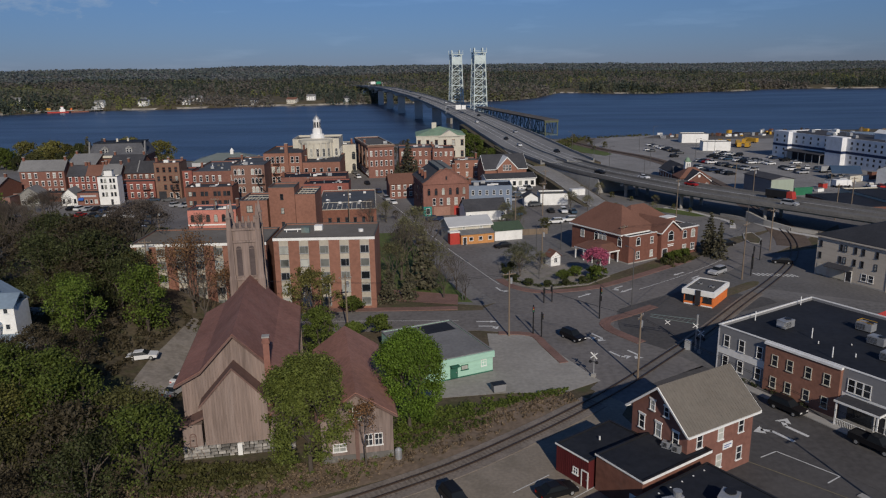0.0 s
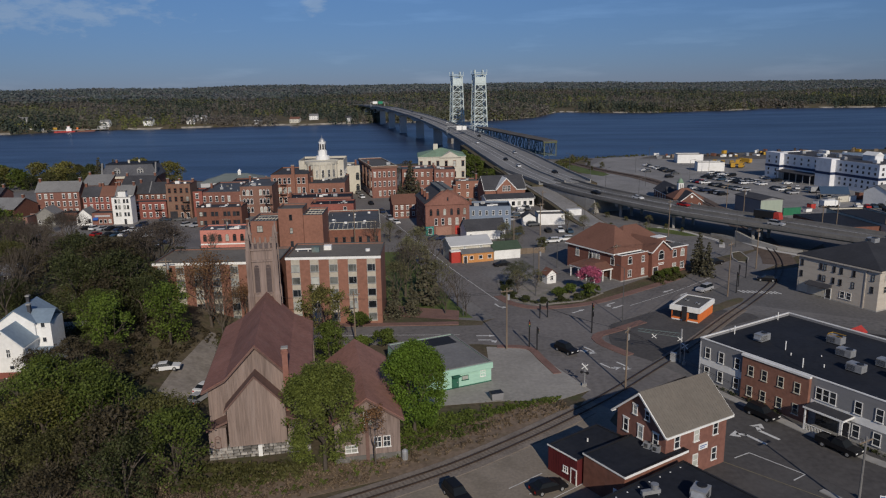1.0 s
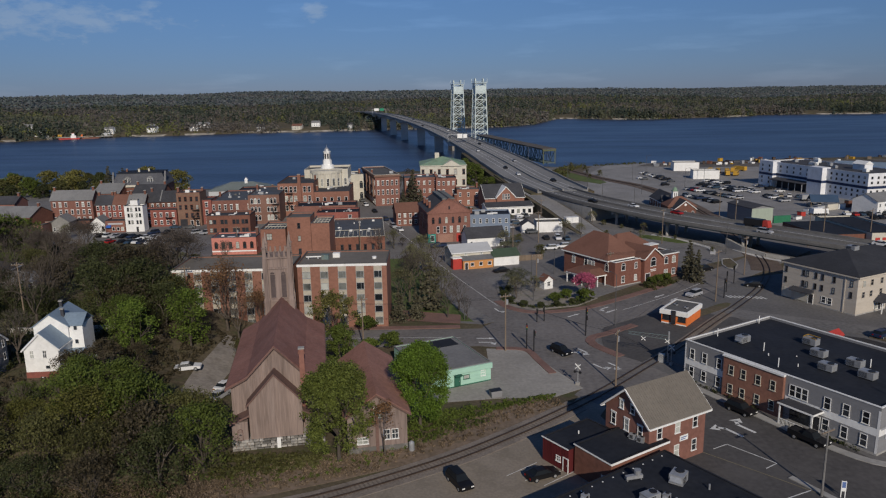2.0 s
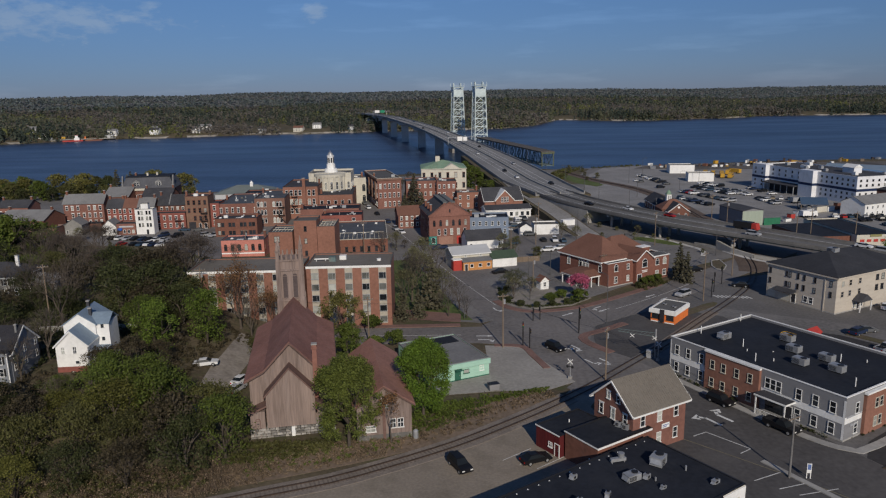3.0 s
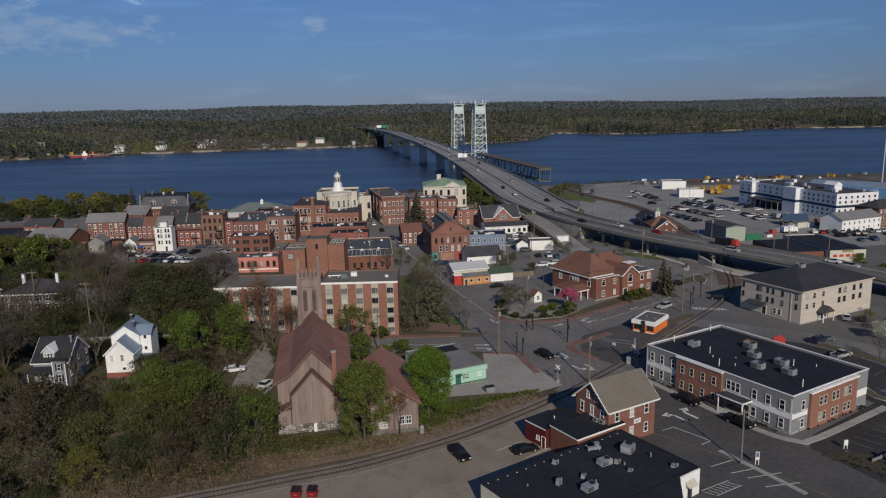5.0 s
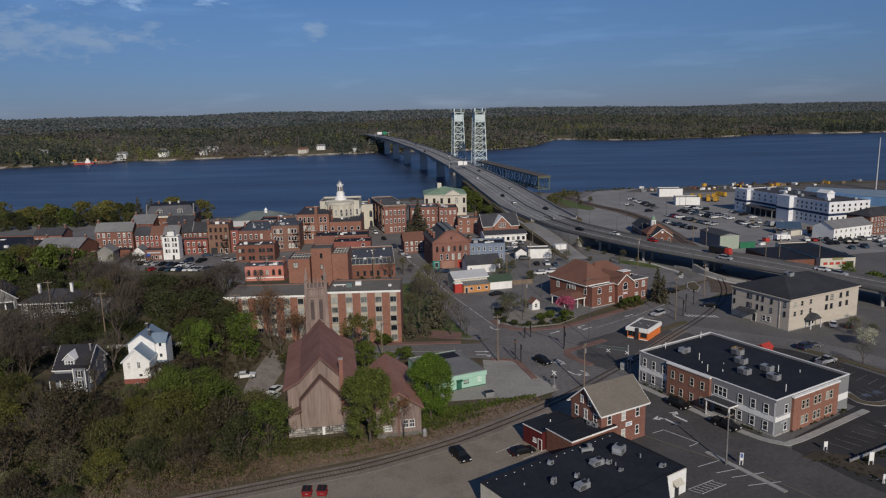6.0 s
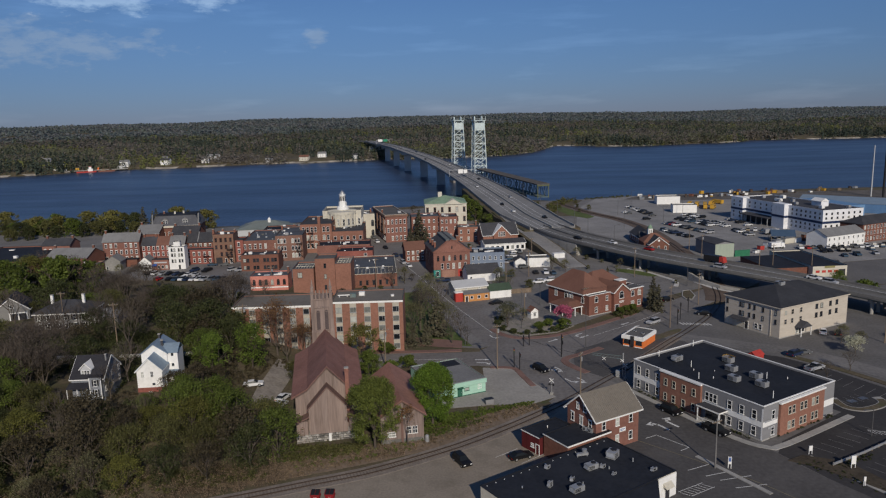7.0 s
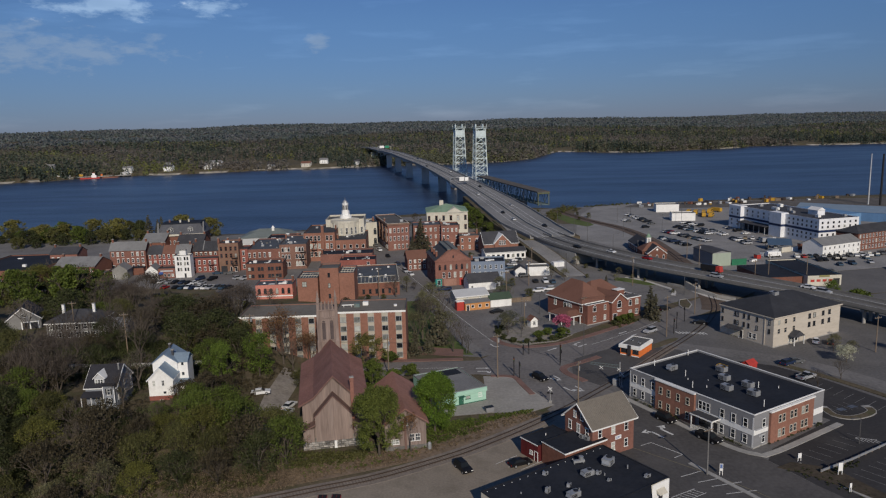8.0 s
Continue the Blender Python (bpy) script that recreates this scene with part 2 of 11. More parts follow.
GLASS = mat("window_glass", (0.022, 0.026, 0.032), 0.12, 0.5, 0.6, 0.9, 0, rnd=1.2, spec=0.6)
BLIND = mat("window_blind", (0.36, 0.37, 0.34), 0.35, 0.3, 0.5, 1, 0, rnd=0.8)
DOORM = mat("dark_door", (0.035, 0.035, 0.04), 0.5, 0.3, 0.5, 2, 0)
DOOR_TEAL = mat("teal_door", (0.02, 0.22, 0.19), 0.5, 0.2, 0.5, 2, 0)
RED_PAINT = mat("red_paint", (0.42, 0.05, 0.04), 0.6, 0.2, 0.4, 2, 0)
BARN_RED = mat("barn_red", (0.1, 0.016, 0.018), 0.75, 0.25, 0.4, 2, 0.1, stretch=(3, 3, 0.3))
YELLOW = mat("yellow_paint", (0.5, 0.29, 0.04), 0.6, 0.2, 0.4, 2, 0)
NAVY = mat("navy_stripe", (0.02, 0.035, 0.09), 0.6, 0.15, 0.4, 2, 0)
SIGN_GREEN = mat("sign_green", (0.02, 0.22, 0.12), 0.5, 0.1, 0.5, 2, 0)
BARK = mat("bark", (0.088, 0.073, 0.06), 0.95, 0.35, 0.5, 4, 0.4, rnd=0.4)
WATER = mat("river_water", (0.03, 0.045, 0.084), 0.35, 0.5, 0.012, 0.05, 0, spec=0.25, stretch=(0.3, 1.2, 1))
LEAF_MAPLE = leaf_mat("maple_leaves", (0.14, 0.225, 0.03))
LEAF_GREEN = leaf_mat("spring_leaves", (0.1, 0.132, 0.026))
LEAF_SPRING = leaf_mat("light_spring_leaves", (0.115, 0.138, 0.03))
LEAF_FRESH = leaf_mat("fresh_green_leaves", (0.115, 0.165, 0.027))
LEAF_COPPER = leaf_mat("copper_young_leaves", (0.19, 0.105, 0.05))
LEAF_OLIVE = leaf_mat("olive_leaves", (0.1, 0.1, 0.034))
LEAF_RUST = leaf_mat("budding_rust_leaves", (0.075, 0.062, 0.036))
LEAF_PINE = leaf_mat("conifer_needles", (0.085, 0.08, 0.05), glow=0.15)
LEAF_DARK = leaf_mat("dark_leaves", (0.056, 0.065, 0.024))
LEAF_PINK = leaf_mat("pink_blossom", (0.4, 0.1, 0.17))
LEAF_MOSS = leaf_mat("moss_yellow_leaves", (0.125, 0.125, 0.03))
LEAF_PALE = leaf_mat("pale_buds", (0.16, 0.155, 0.08))
LEAF_YELLOW = leaf_mat("yellow_green_leaves", (0.175, 0.165, 0.05))
BRUSH = leaf_mat("dry_brush", (0.2, 0.15, 0.1), 0.5, 0.3, 0.9, 0.4)


def wave(m, scale, strength):
    """Wind ripples on the river, stronger and weaker in long streaks across the wind."""
    n, l = m.node_tree.nodes, m.node_tree.links
    bs = n["Principled BSDF"]
    geo = n.new("ShaderNodeNewGeometry")
    mp, mq = n.new("ShaderNodeMapping"), n.new("ShaderNodeMapping")
    mp.inputs["Scale"].default_value, mq.inputs["Scale"].default_value = (1, 0.45, 1), (0.0045, 0.018, 1)
    mq.inputs["Rotation"].default_value = (0, 0, radians(7))
    ns, gust = n.new("ShaderNodeTexNoise"), n.new("ShaderNodeTexNoise")
    ns.inputs["Scale"].default_value, ns.inputs["Detail"].default_value = scale, 6
    gust.inputs["Scale"].default_value, gust.inputs["Detail"].default_value, gust.inputs["Roughness"].default_value = 1.0, 5, 0.6
    span, rg = n.new("ShaderNodeMapRange"), n.new("ShaderNodeMapRange")
    for node, lo, hi in ((span, strength * 0.75, strength * 1.15), (rg, 0.3, 0.38)):
        node.inputs["From Min"].default_value, node.inputs["From Max"].default_value = 0.36, 0.64
        node.inputs["To Min"].default_value, node.inputs["To Max"].default_value = lo, hi
        l.new(gust.outputs["Fac"], node.inputs["Value"])
    b = n.new("ShaderNodeBump")
    b.inputs["Distance"].default_value = 1.0
    l.new(geo.outputs["Position"], mp.inputs["Vector"]), l.new(geo.outputs["Position"], mq.inputs["Vector"])
    l.new(mp.outputs[0], ns.inputs["Vector"]), l.new(mq.outputs[0], gust.inputs["Vector"])
    l.new(span.outputs[0], b.inputs["Strength"]), l.new(rg.outputs[0], bs.inputs["Roughness"])
    l.new(ns.outputs["Fac"], b.inputs["Height"]), l.new(b.outputs[0], bs.inputs["Normal"])


wave(WATER, 0.35, 0.5)


# ---- mesh helpers ----
class MB:
    """Gathers vertices and faces of one part."""

    def __init__(self):
        self.v, self.f = [], []

    def face(self, *pts):
        i = len(self.v)
        self.v += [tuple(p) for p in pts]
        self.f.append(tuple(range(i, i + len(pts))))
        return self

    def box(self, x0, y0, z0, x1, y1, z1):
        i = len(self.v)
        self.v += [(x, y, z) for z in (z0, z1) for x, y in ((x0, y0), (x1, y0), (x1, y1), (x0, y1))]
        self.f += [(i + 3, i + 2, i + 1, i), (i + 4, i + 5, i + 6, i + 7)] + [(i + a, i + (a + 1) % 4, i + 4 + (a + 1) % 4, i + 4 + a) for a in range(4)]
        return self

    def ring(self, x0, y0, x1, y1, t, z0, z1):
        """A rectangular kerb of width t, closed all round."""
        i = len(self.v)
        for z in (z0, z1):
            for a in (0, t):
                self.v += [(x0 + a, y0 + a, z), (x1 - a, y0 + a, z), (x1 - a, y1 - a, z), (x0 + a, y1 - a, z)]
        for k in range(4):
            n = (k + 1) % 4
            self.f += [(i + k, i + n, i + 8 + n, i + 8 + k), (i + 4 + n, i + 4 + k, i + 12 + k, i + 12 + n), (i + 8 + k, i + 8 + n, i + 12 + n, i + 12 + k), (i + n, i + k, i + 4 + k, i + 4 + n)]
        return self

    def prism(self, poly, z0, z1):
        """An upright prism over a polygon in plan, anticlockwise."""
        i, k = len(self.v), len(poly)
        self.v += [(p[0], p[1], z0) for p in poly] + [(p[0], p[1], z1) for p in poly]
        self.f += [tuple(i + a for a in reversed(range(k))), tuple(i + k + a for a in range(k))]
        self.f += [(i + a, i + (a + 1) % k, i + k + (a + 1) % k, i + k + a) for a in range(k)]
        return self

    def solid(self, ring_a, ring_b):
        """Two rings of as many points, joined and capped."""
        i, k = len(self.v), len(ring_a)
        self.v += [tuple(p) for p in ring_a] + [tuple(p) for p in ring_b]
        self.f += [tuple(i + a for a in reversed(range(k))), tuple(i + k + a for a in range(k))]
        self.f += [(i + a, i + (a + 1) % k, i + k + (a + 1) % k, i + k + a) for a in range(k)]
        return self

    def cyl(self, x, y, z0, z1, r, n=10, r2=None):
        r2 = r if r2 is None else r2
        cs = [(math.cos(2 * math.pi * a / n), math.sin(2 * math.pi * a / n)) for a in range(n)]
        return self.solid([(x + r * c, y + r * s, z0) for c, s in cs], [(x + r2 * c, y + r2 * s, z1) for c, s in cs])

    def tube(self, p, q, r, r2=None, n=5):
        p, q = Vector(p), Vector(q)
        r2 = r if r2 is None else r2
        ax = (q - p).normalized()
        u = ax.orthogonal().normalized()
        w = ax.cross(u)
        cs = [(math.cos(2 * math.pi * a / n), math.sin(2 * math.pi * a / n)) for a in range(n)]
        return self.solid([p + (u * c + w * s) * r for c, s in cs], [q + (u * c + w * s) * r2 for c, s in cs])

    def bar(self, p, q, t, up=(0, 0, 1)):
        """A square bar of thickness t between two points."""
        return self.tube(p, q, t * 0.7, n=4)

    def mesh(self, name, material, smooth=False):
        me = bpy.data.meshes.new(name)
        me.from_pydata(self.v, [], self.f)
        me.materials.append(material)
        if smooth:
            me.polygons.foreach_set("use_smooth", [True] * len(me.polygons))
        return me


def part(name, mb, material, parent, label="", smooth=False):
    me = mb if isinstance(mb, bpy.types.Mesh) else mb.mesh(name, material, smooth)
    ob = new(name, me)
    ob.parent = parent
    if label:
        ob["label"] = label
    return ob


def thing(name, m, label, category, group="", kind=""):
    ob = new(name)
    ob.matrix_basis = m
    return tagged(ob, label, category, group, kind)


def structure(name, mb, material, label, category, smooth=False):
    return tagged(new(name, mb.mesh(name, material, smooth)), label, category, kind="structure")


# ---- ground, river, far shore ----
WATER_Z = -5.2


def smooth(a, b, x):
    t = np.clip((x - a) / (b - a), 0, 1)
    return t * t * (3 - 2 * t)


NEAR_X = [-900, -339, -305, -207, -140, -100, -60, 40, 72, 115, 167, 266, 340, 900]
NEAR_Y = [410, 440, 446, 452, 452, 466, 525, 555, 545, 565, 572, 590, 590, 640]
FAR_X = [-4000, -1500, -685, -602, -402, -187, -156, 22, 80, 110, 180, 297, 535, 600, 866, 1500, 4000]
FAR_Y = [300, 620, 1002, 1075, 1140, 1185, 1200, 1215, 1255, 1330, 1560, 1450, 1510, 1590, 1540, 1750, 2400]


def near_shore(x):
    return np.interp(x, NEAR_X, NEAR_Y)


def far_shore(x):
    return np.interp(x, FAR_X, FAR_Y) + 9 * np.sin(x * 0.031) + 6 * np.sin(x * 0.083 + 1)


def rolls(x, y):
    return (np.sin(x * 0.0031 + 1.3) * np.cos(y * 0.0024 + 0.5) + 0.6 * np.sin(x * 0.0067 + y * 0.0041) + 0.35 * np.sin(x * 0.013 - y * 0.009 + 2))


def ground_z(x, y):
    """Height of the land: a wooded rise beside the church, flat streets, the river bed and the far hills."""
    x, y = np.asarray(x, float), np.asarray(y, float)
    hill = 6.3 * smooth(-40, -68, x) * smooth(112, 140, y) * (1 - smooth(205, 290, y))
    bed = -9.0 * smooth(-12, 22, y - near_shore(x))
    past = y - far_shore(x)
    land = 7.0 * smooth(-8, 25, past) + 12 * smooth(0, 350, past) + 46 * smooth(300, 2600, past) + 5.0 * rolls(x, y) * smooth(60, 700, past)
    land = land - 17 * smooth(250, 1300, x) * smooth(200, 1500, past)
    return hill + bed + np.where(past > -8, land + 2.6 * smooth(-8, 25, past), 0)


def grid_axis(*spans):
    out = []
    for a, b, step in spans:
        out += list(np.arange(a, b, step))
    return np.array(out + [spans[-1][1]], float)


gx = grid_axis((-4200, -1200, 150), (-1200, -360, 40), (-360, -150, 15), (-150, -20, 4), (-20, 200, 12), (200, 1200, 40), (1200, 4200, 150))
gy = grid_axis((-900, 60, 60), (60, 220, 4), (220, 400, 9), (400, 680, 8), (680, 960, 40), (960, 1700, 16), (1700, 4700, 100))
XX, YY = np.meshgrid(gx, gy)
ZZ = ground_z(XX, YY)
g = MB()
g.v = np.stack([XX, YY, ZZ], -1).reshape(-1, 3).tolist()
nx = len(gx)
g.f = [(j * nx + i, j * nx + i + 1, (j + 1) * nx + i + 1, (j + 1) * nx + i) for j in range(len(gy) - 1) for i in range(nx - 1)]
structure("ground", g, GRASS, "rough grass and bare earth under the town", "ground", smooth=True)
structure("water", MB().face((-4200, 380, WATER_Z), (4200, 380, WATER_Z), (4200, 2600, WATER_Z), (-4200, 2600, WATER_Z)), WATER, "wide dark blue river with small wind ripples", "river")


def sheet(name, poly, z, material, label, category="pavement", thick=0.0):
    """A flat paved area in plan."""
    area = sum(poly[i - 1][0] * p[1] - p[0] * poly[i - 1][1] for i, p in enumerate(poly))
    if area < 0:
        poly = poly[::-1]
    return structure(name, MB().prism(poly, z - 0.03 - thick, z), material, label, category)


def ribbon(name, pts, widths, z, material, label, category="road", thick=0.03, kind="structure"):
    """A strip along a line in plan; widths: one or one a point."""
    n = len(pts)
    widths = widths if isinstance(widths, (list, tuple)) else [widths] * n
    zs = z if isinstance(z, (list, tuple)) else [z] * n
    mb = MB()
    rows = []
    for i, p in enumerate(pts):
        a, b = Vector(pts[max(i - 1, 0)]), Vector(pts[min(i + 1, n - 1)])
        dr = (b - a).normalized()
        nr = Vector((-dr.y, dr.x)) * widths[i] / 2
        rows.append([(p[0] + nr.x, p[1] + nr.y, zs[i]), (p[0] - nr.x, p[1] - nr.y, zs[i]), (p[0] - nr.x, p[1] - nr.y, zs[i] - thick), (p[0] + nr.x, p[1] + nr.y, zs[i] - thick)])
    for r in rows:
        mb.v += r
    for i in range(n - 1):
        a, b = 4 * i, 4 * i + 4
        mb.f += [(a + 1, b + 1, b, a), (a + 2, b + 2, b + 1, a + 1), (a + 3, b + 3, b + 2, a + 2), (a, b, b + 3, a + 3)]
    mb.f += [(3, 2, 1, 0), (4 * n - 4, 4 * n - 3, 4 * n - 2, 4 * n - 1)]
    return tagged(new(name, mb.mesh(name, material)), label, category, kind=kind)


def spline(pts, step=4.0):
    """A smooth line in plan through a few points."""
    P = [Vector(p) for p in pts]
    out = []
    for i in range(len(P) - 1):
        a, b, c, d = P[max(i - 1, 0)], P[i], P[i + 1], P[min(i + 2, len(P) - 1)]
        k = max(2, int((c - b).length / step))
        for j in range(k):
            t = j / k
            out.append(0.5 * ((2 * b) + (c - a) * t + (2 * a - 5 * b + 4 * c - d) * t * t + (3 * b - a - 3 * c + d) * t ** 3))
    return out + [P[-1]]


sheet("pavement_town", [(-58, 206), (-30, 203), (2, 196), (30, 216), (60, 245), (140, 300), (330, 430), (330, 556), (170, 556), (60, 535), (-60, 500), (-104, 448), (-160, 434), (-230, 432), (-330, 415), (-330, 300), (-230, 290), (-150, 290), (-140, 262), (-114, 246), (-85, 226)], 0.03, TOWN, "worn grey asphalt between the town blocks", "pavement")
sheet("pavement_yard", [(58, 400), (72, 372), (95, 330), (118, 296), (150, 300), (330, 345), (330, 556), (170, 558), (120, 552), (92, 540), (76, 500), (66, 452)], 0.036, LOT, "pale grey asphalt of the shipyard car parks", "pavement")
sheet("pavement_side", [(104, 262), (150, 262.5), (330, 331), (330, 344), (150, 299.5), (119, 295)], 0.033, ASPHALT, "grey asphalt lots beside a low store", "pavement")
sheet("quay_strip", [(112, 533), (150, 520), (215, 520), (330, 488), (330, 556), (170, 556), (124, 550)], 0.042, mat("quay_dirt", (0.11, 0.1, 0.09), 0.95, 0.5, 0.06, 0.6, 0.3, dirt=(0.19, 0.17, 0.145), dirt_amount=0.6), "dirty work ground along the river quay", "pavement")
sheet("pavement_slip", [(2, 250), (28, 290), (40, 318), (26, 352), (10, 330), (0, 300)], 0.037, ROAD, "grey asphalt yard below the bridge approach", "pavement")
sheet("pavement_east", [(24, 196), (42, 205), (66, 232), (150, 262), (330, 330), (330, 80), (75, 80), (46, 132), (38, 160), (26, 178)], 0.03, ASPHALT, "grey asphalt lots beside the office building", "pavement")
sheet("pavement_lot", [(-70, 90), (24, 90), (26, 130), (20, 150), (26, 162), (18, 158), (12.5, 147.6), (5.2, 141), (-3, 134.5), (-13, 128), (-28, 120.5), (-42, 115), (-70, 106)], 0.035, GRAVEL, "pale packed gravel lot beside the railway", "pavement")
R1 = [(75, 92), (57, 120), (50, 134), (42, 147), (31, 163), (21, 180), (8.5, 204), (-1, 228), (-9, 250), (-20, 283), (-31, 315), (-46, 354), (-66, 400), (-90, 455)]
ribbon("road_south", spline(R1[:5]), 11.5, 0.06, STREET, "dark grey asphalt street with faded paint", "road")
ribbon("road_main", spline(R1[4:]), 11.5, 0.06, ROAD, "grey asphalt street with faded paint", "road")
R2 = [(-130, 192), (-90, 188), (-50, 186), (-26, 187), (0, 187.5), (14, 190), (30, 202), (48, 217), (62, 231), (80, 248), (120, 290)]
LANE = spline([(-116, 328), (-99.5, 287), (-91, 266), (-82.5, 246)], 3)
ribbon("road_lane", LANE, [float(np.interp(p[1], (246, 266, 287, 328), (8, 13, 16, 14))) for p in LANE], [float(ground_z(p[0], p[1])) + 0.14 for p in LANE], ROAD, "grey asphalt lane down to the town car park", "road", 0.5)
ribbon("road_cross", spline(R2), 11, 0.064, ROAD, "grey asphalt cross street with turn arrows", "road")
sheet("pavement_crossing", [(2, 194), (1, 182), (12, 180), (24, 179), (28, 193), (36, 206), (22, 207), (10, 205)], 0.068, ROAD, "asphalt of the junction", "road")
sheet("pavement_gravel", [(2.5, 180.5), (10.5, 180), (14.5, 170.5), (19, 160.8), (13.5, 157), (4, 156.5), (-10, 154), (-11, 160), (3, 167)], 0.07, ASPHALT_OLD, "pale bare lot beside the green shop", "pavement")
sheet("pavement_apron", [(9, 182), (24, 182), (36, 160), (23, 151.5), (17, 158), (19, 161)], 0.05, ROAD, "worn asphalt where the street meets the railway", "road")
sheet("pavement_kiosk", [(26.8, 187.5), (28.5, 193.5), (43, 204.5), (58, 207), (60, 197), (47, 189), (32, 173), (26, 179)], 0.072, YARD, "dark asphalt lot around the takeaway kiosk", "pavement")
sheet("pavement_office", [(57.2, 132.6), (62, 123), (74, 100), (86, 80), (160, 80), (130, 108), (112, 132), (103, 150), (95, 163), (88, 176), (80, 186), (72, 190), (60, 178), (78, 151), (60, 137.5)], 0.05, ASPHALT_NEW, "dark new asphalt car park with white stall lines", "pavement")
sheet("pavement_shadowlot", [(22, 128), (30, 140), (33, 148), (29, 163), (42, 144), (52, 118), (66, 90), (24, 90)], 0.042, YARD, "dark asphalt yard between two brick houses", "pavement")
dv = MB()
dl = [(-48, 183), (-47.8, 176), (-47.6, 170), (-47.6, 164), (-47, 158), (-46.2, 152), (-45, 146)]
for (xa, ya), (xb, yb) in zip(dl, dl[1:]):
    for k in range(7):
        u, w_ = -3.4 + k * 0.8, -2.6 + k * 0.8
        dv.face(*[(px + o_, py, float(ground_z(px + o_, py)) + 0.09) for px, py, o_ in ((xb, yb, u), (xb, yb, w_), (xa, ya, w_), (xa, ya, u))])
structure("pavement_drive", dv, mat("drive_gravel", (0.25, 0.225, 0.2), 0.95, 0.35, 0.2, 1.5, 0.3, dirt=(0.15, 0.13, 0.105), dirt_amount=0.6), "pale worn driveway beside the church", "driveway")
sheet("lawn_corner", [(-62, 205), (0, 198), (-4, 208), (-12, 236), (-20, 262), (-34, 260), (-34, 208), (-62, 208)], 0.06, LAWN, "spring lawn in front of the apartment block", "lawn")
ribbon("verge_kiosk", spline([(47, 198.5), (50.5, 201.8), (56.3, 206.4), (61.5, 211.2)], 2), [1.2, 2.6] + [2.8] * (len(spline([(47, 198.5), (50.5, 201.8), (56.3, 206.4), (61.5, 211.2)], 2)) - 4) + [2.2, 1.0], 0.12, GRASS, "worn grass verge beside the crossing", "grass", 0.1)
sheet("lawn_park", [(7, 211.5), (14.5, 206.5), (25, 209.5), (31, 216), (24, 224), (13, 235), (6, 228)], 0.16, mat("park_pavers", (0.24, 0.22, 0.2), 0.9, 0.3, 0.2, 2, 0.1, dirt=(0.13, 0.14, 0.07), dirt_amount=0.6), "small paved corner park with planted edges", "pavement", 0.1)
sheet("brick_path", [(-20, 200), (-3, 196.6), (-3, 203), (-18, 207)], 0.075, BRICKWALK, "red brick forecourt under the trees", "pavement")
for nm, line, wd in (("pavement_walk_1", [(4.5, 180.6), (10.3, 179.8), (12.4, 174), (14.4, 167.5)], 1.5), ("pavement_walk_2", [(6, 214), (9, 208), (15, 204.6), (26, 207.6), (36, 215), (52, 229)], 2.0), ("pavement_walk_3", [(35.4, 195.0), (28.6, 189.6), (24.6, 186.6), (24.4, 182.6), (28.6, 176)], 2.0)):
    ribbon(nm, spline(line, 1.5), wd, 0.17, BRICKWALK, "red brick sidewalk with a granite kerb", "sidewalk", 0.16)
ribbon("pavement_walk_5", spline([(-40, 193.3), (-20, 193.6), (-3, 194.4)], 2), 2.0, 0.15, BRICKWALK, "red brick sidewalk before the apartment block", "sidewalk", 0.14)
for nm, line, wd in (("pavement_walk_4", [(36.5, 164), (45, 149.5), (51.5, 139), (56, 135), (60, 136), (79, 149)], 1.45), ("pavement_walk_6", [(41.8, 131.6), (45, 126.4), (50, 118)], 0.9), ("pavement_walk_7", [(62, 131), (70, 117), (80, 100)], 1.6)):
    ribbon(nm, spline(line, 2), wd, 0.17, CONCRETE, "pale concrete sidewalk with a kerb", "sidewalk", 0.16)

# bare bank beside the track
ribbon("verge_track", spline([(-60, 118), (-44, 124), (-30, 129), (-16, 135), (-4, 141.5), (5, 149), (12, 155)], 3), 6.5, 0.05, mat("bank_earth", (0.2, 0.15, 0.11), 0.95, 0.4, 0.25, 1.5, 0.5, dirt=(0.12, 0.1, 0.06), dirt_amount=0.6), "dry earth bank beside the railway", "verge")
# railway
RAIL = [(-150, 106), (-90, 106), (-60, 110.5), (-42, 116.8), (-28.4, 122.4), (-20.5, 125.6), (-13, 129.8), (-3, 136.3), (5.2, 143), (12.5, 149.6), (21.5, 158.6), (31, 169.5), (40, 180), (54, 198), (64, 210.5), (75, 226), (84, 245), (89.5, 270), (94.5, 310), (96.5, 357), (95.5, 395), (89, 432), (76.5, 464), (67.5, 496), (62, 520)]
line = spline(RAIL, 3.0)
BALLAST = mat("ballast", (0.21, 0.18, 0.155), 0.95, 0.35, 0.3, 3, 0.5, dirt=(0.15, 0.125, 0.105))
for nm, lo, hi in (("ballast_west", -200, 154), ("ballast_east", 172, 204), ("ballast_north", 240, 600)):
    seg = [p for p in line if lo < p.y < hi]
    ribbon(nm, seg, 4.2 if nm == "ballast_west" else 3.0 if nm == "ballast_east" else 8.5, 0.11, BALLAST if nm != "ballast_north" else mat("rusty_ballast", (0.12, 0.09, 0.072), 0.95, 0.4, 0.2, 2, 0.5, dirt=(0.17, 0.14, 0.115)), "brown stone ballast under the track", "railway", 0.1)
rail_track = thing("railway_track", Matrix(), "single rusty railway track on weathered wooden sleepers", "railway track", kind="structure")
mb = MB()
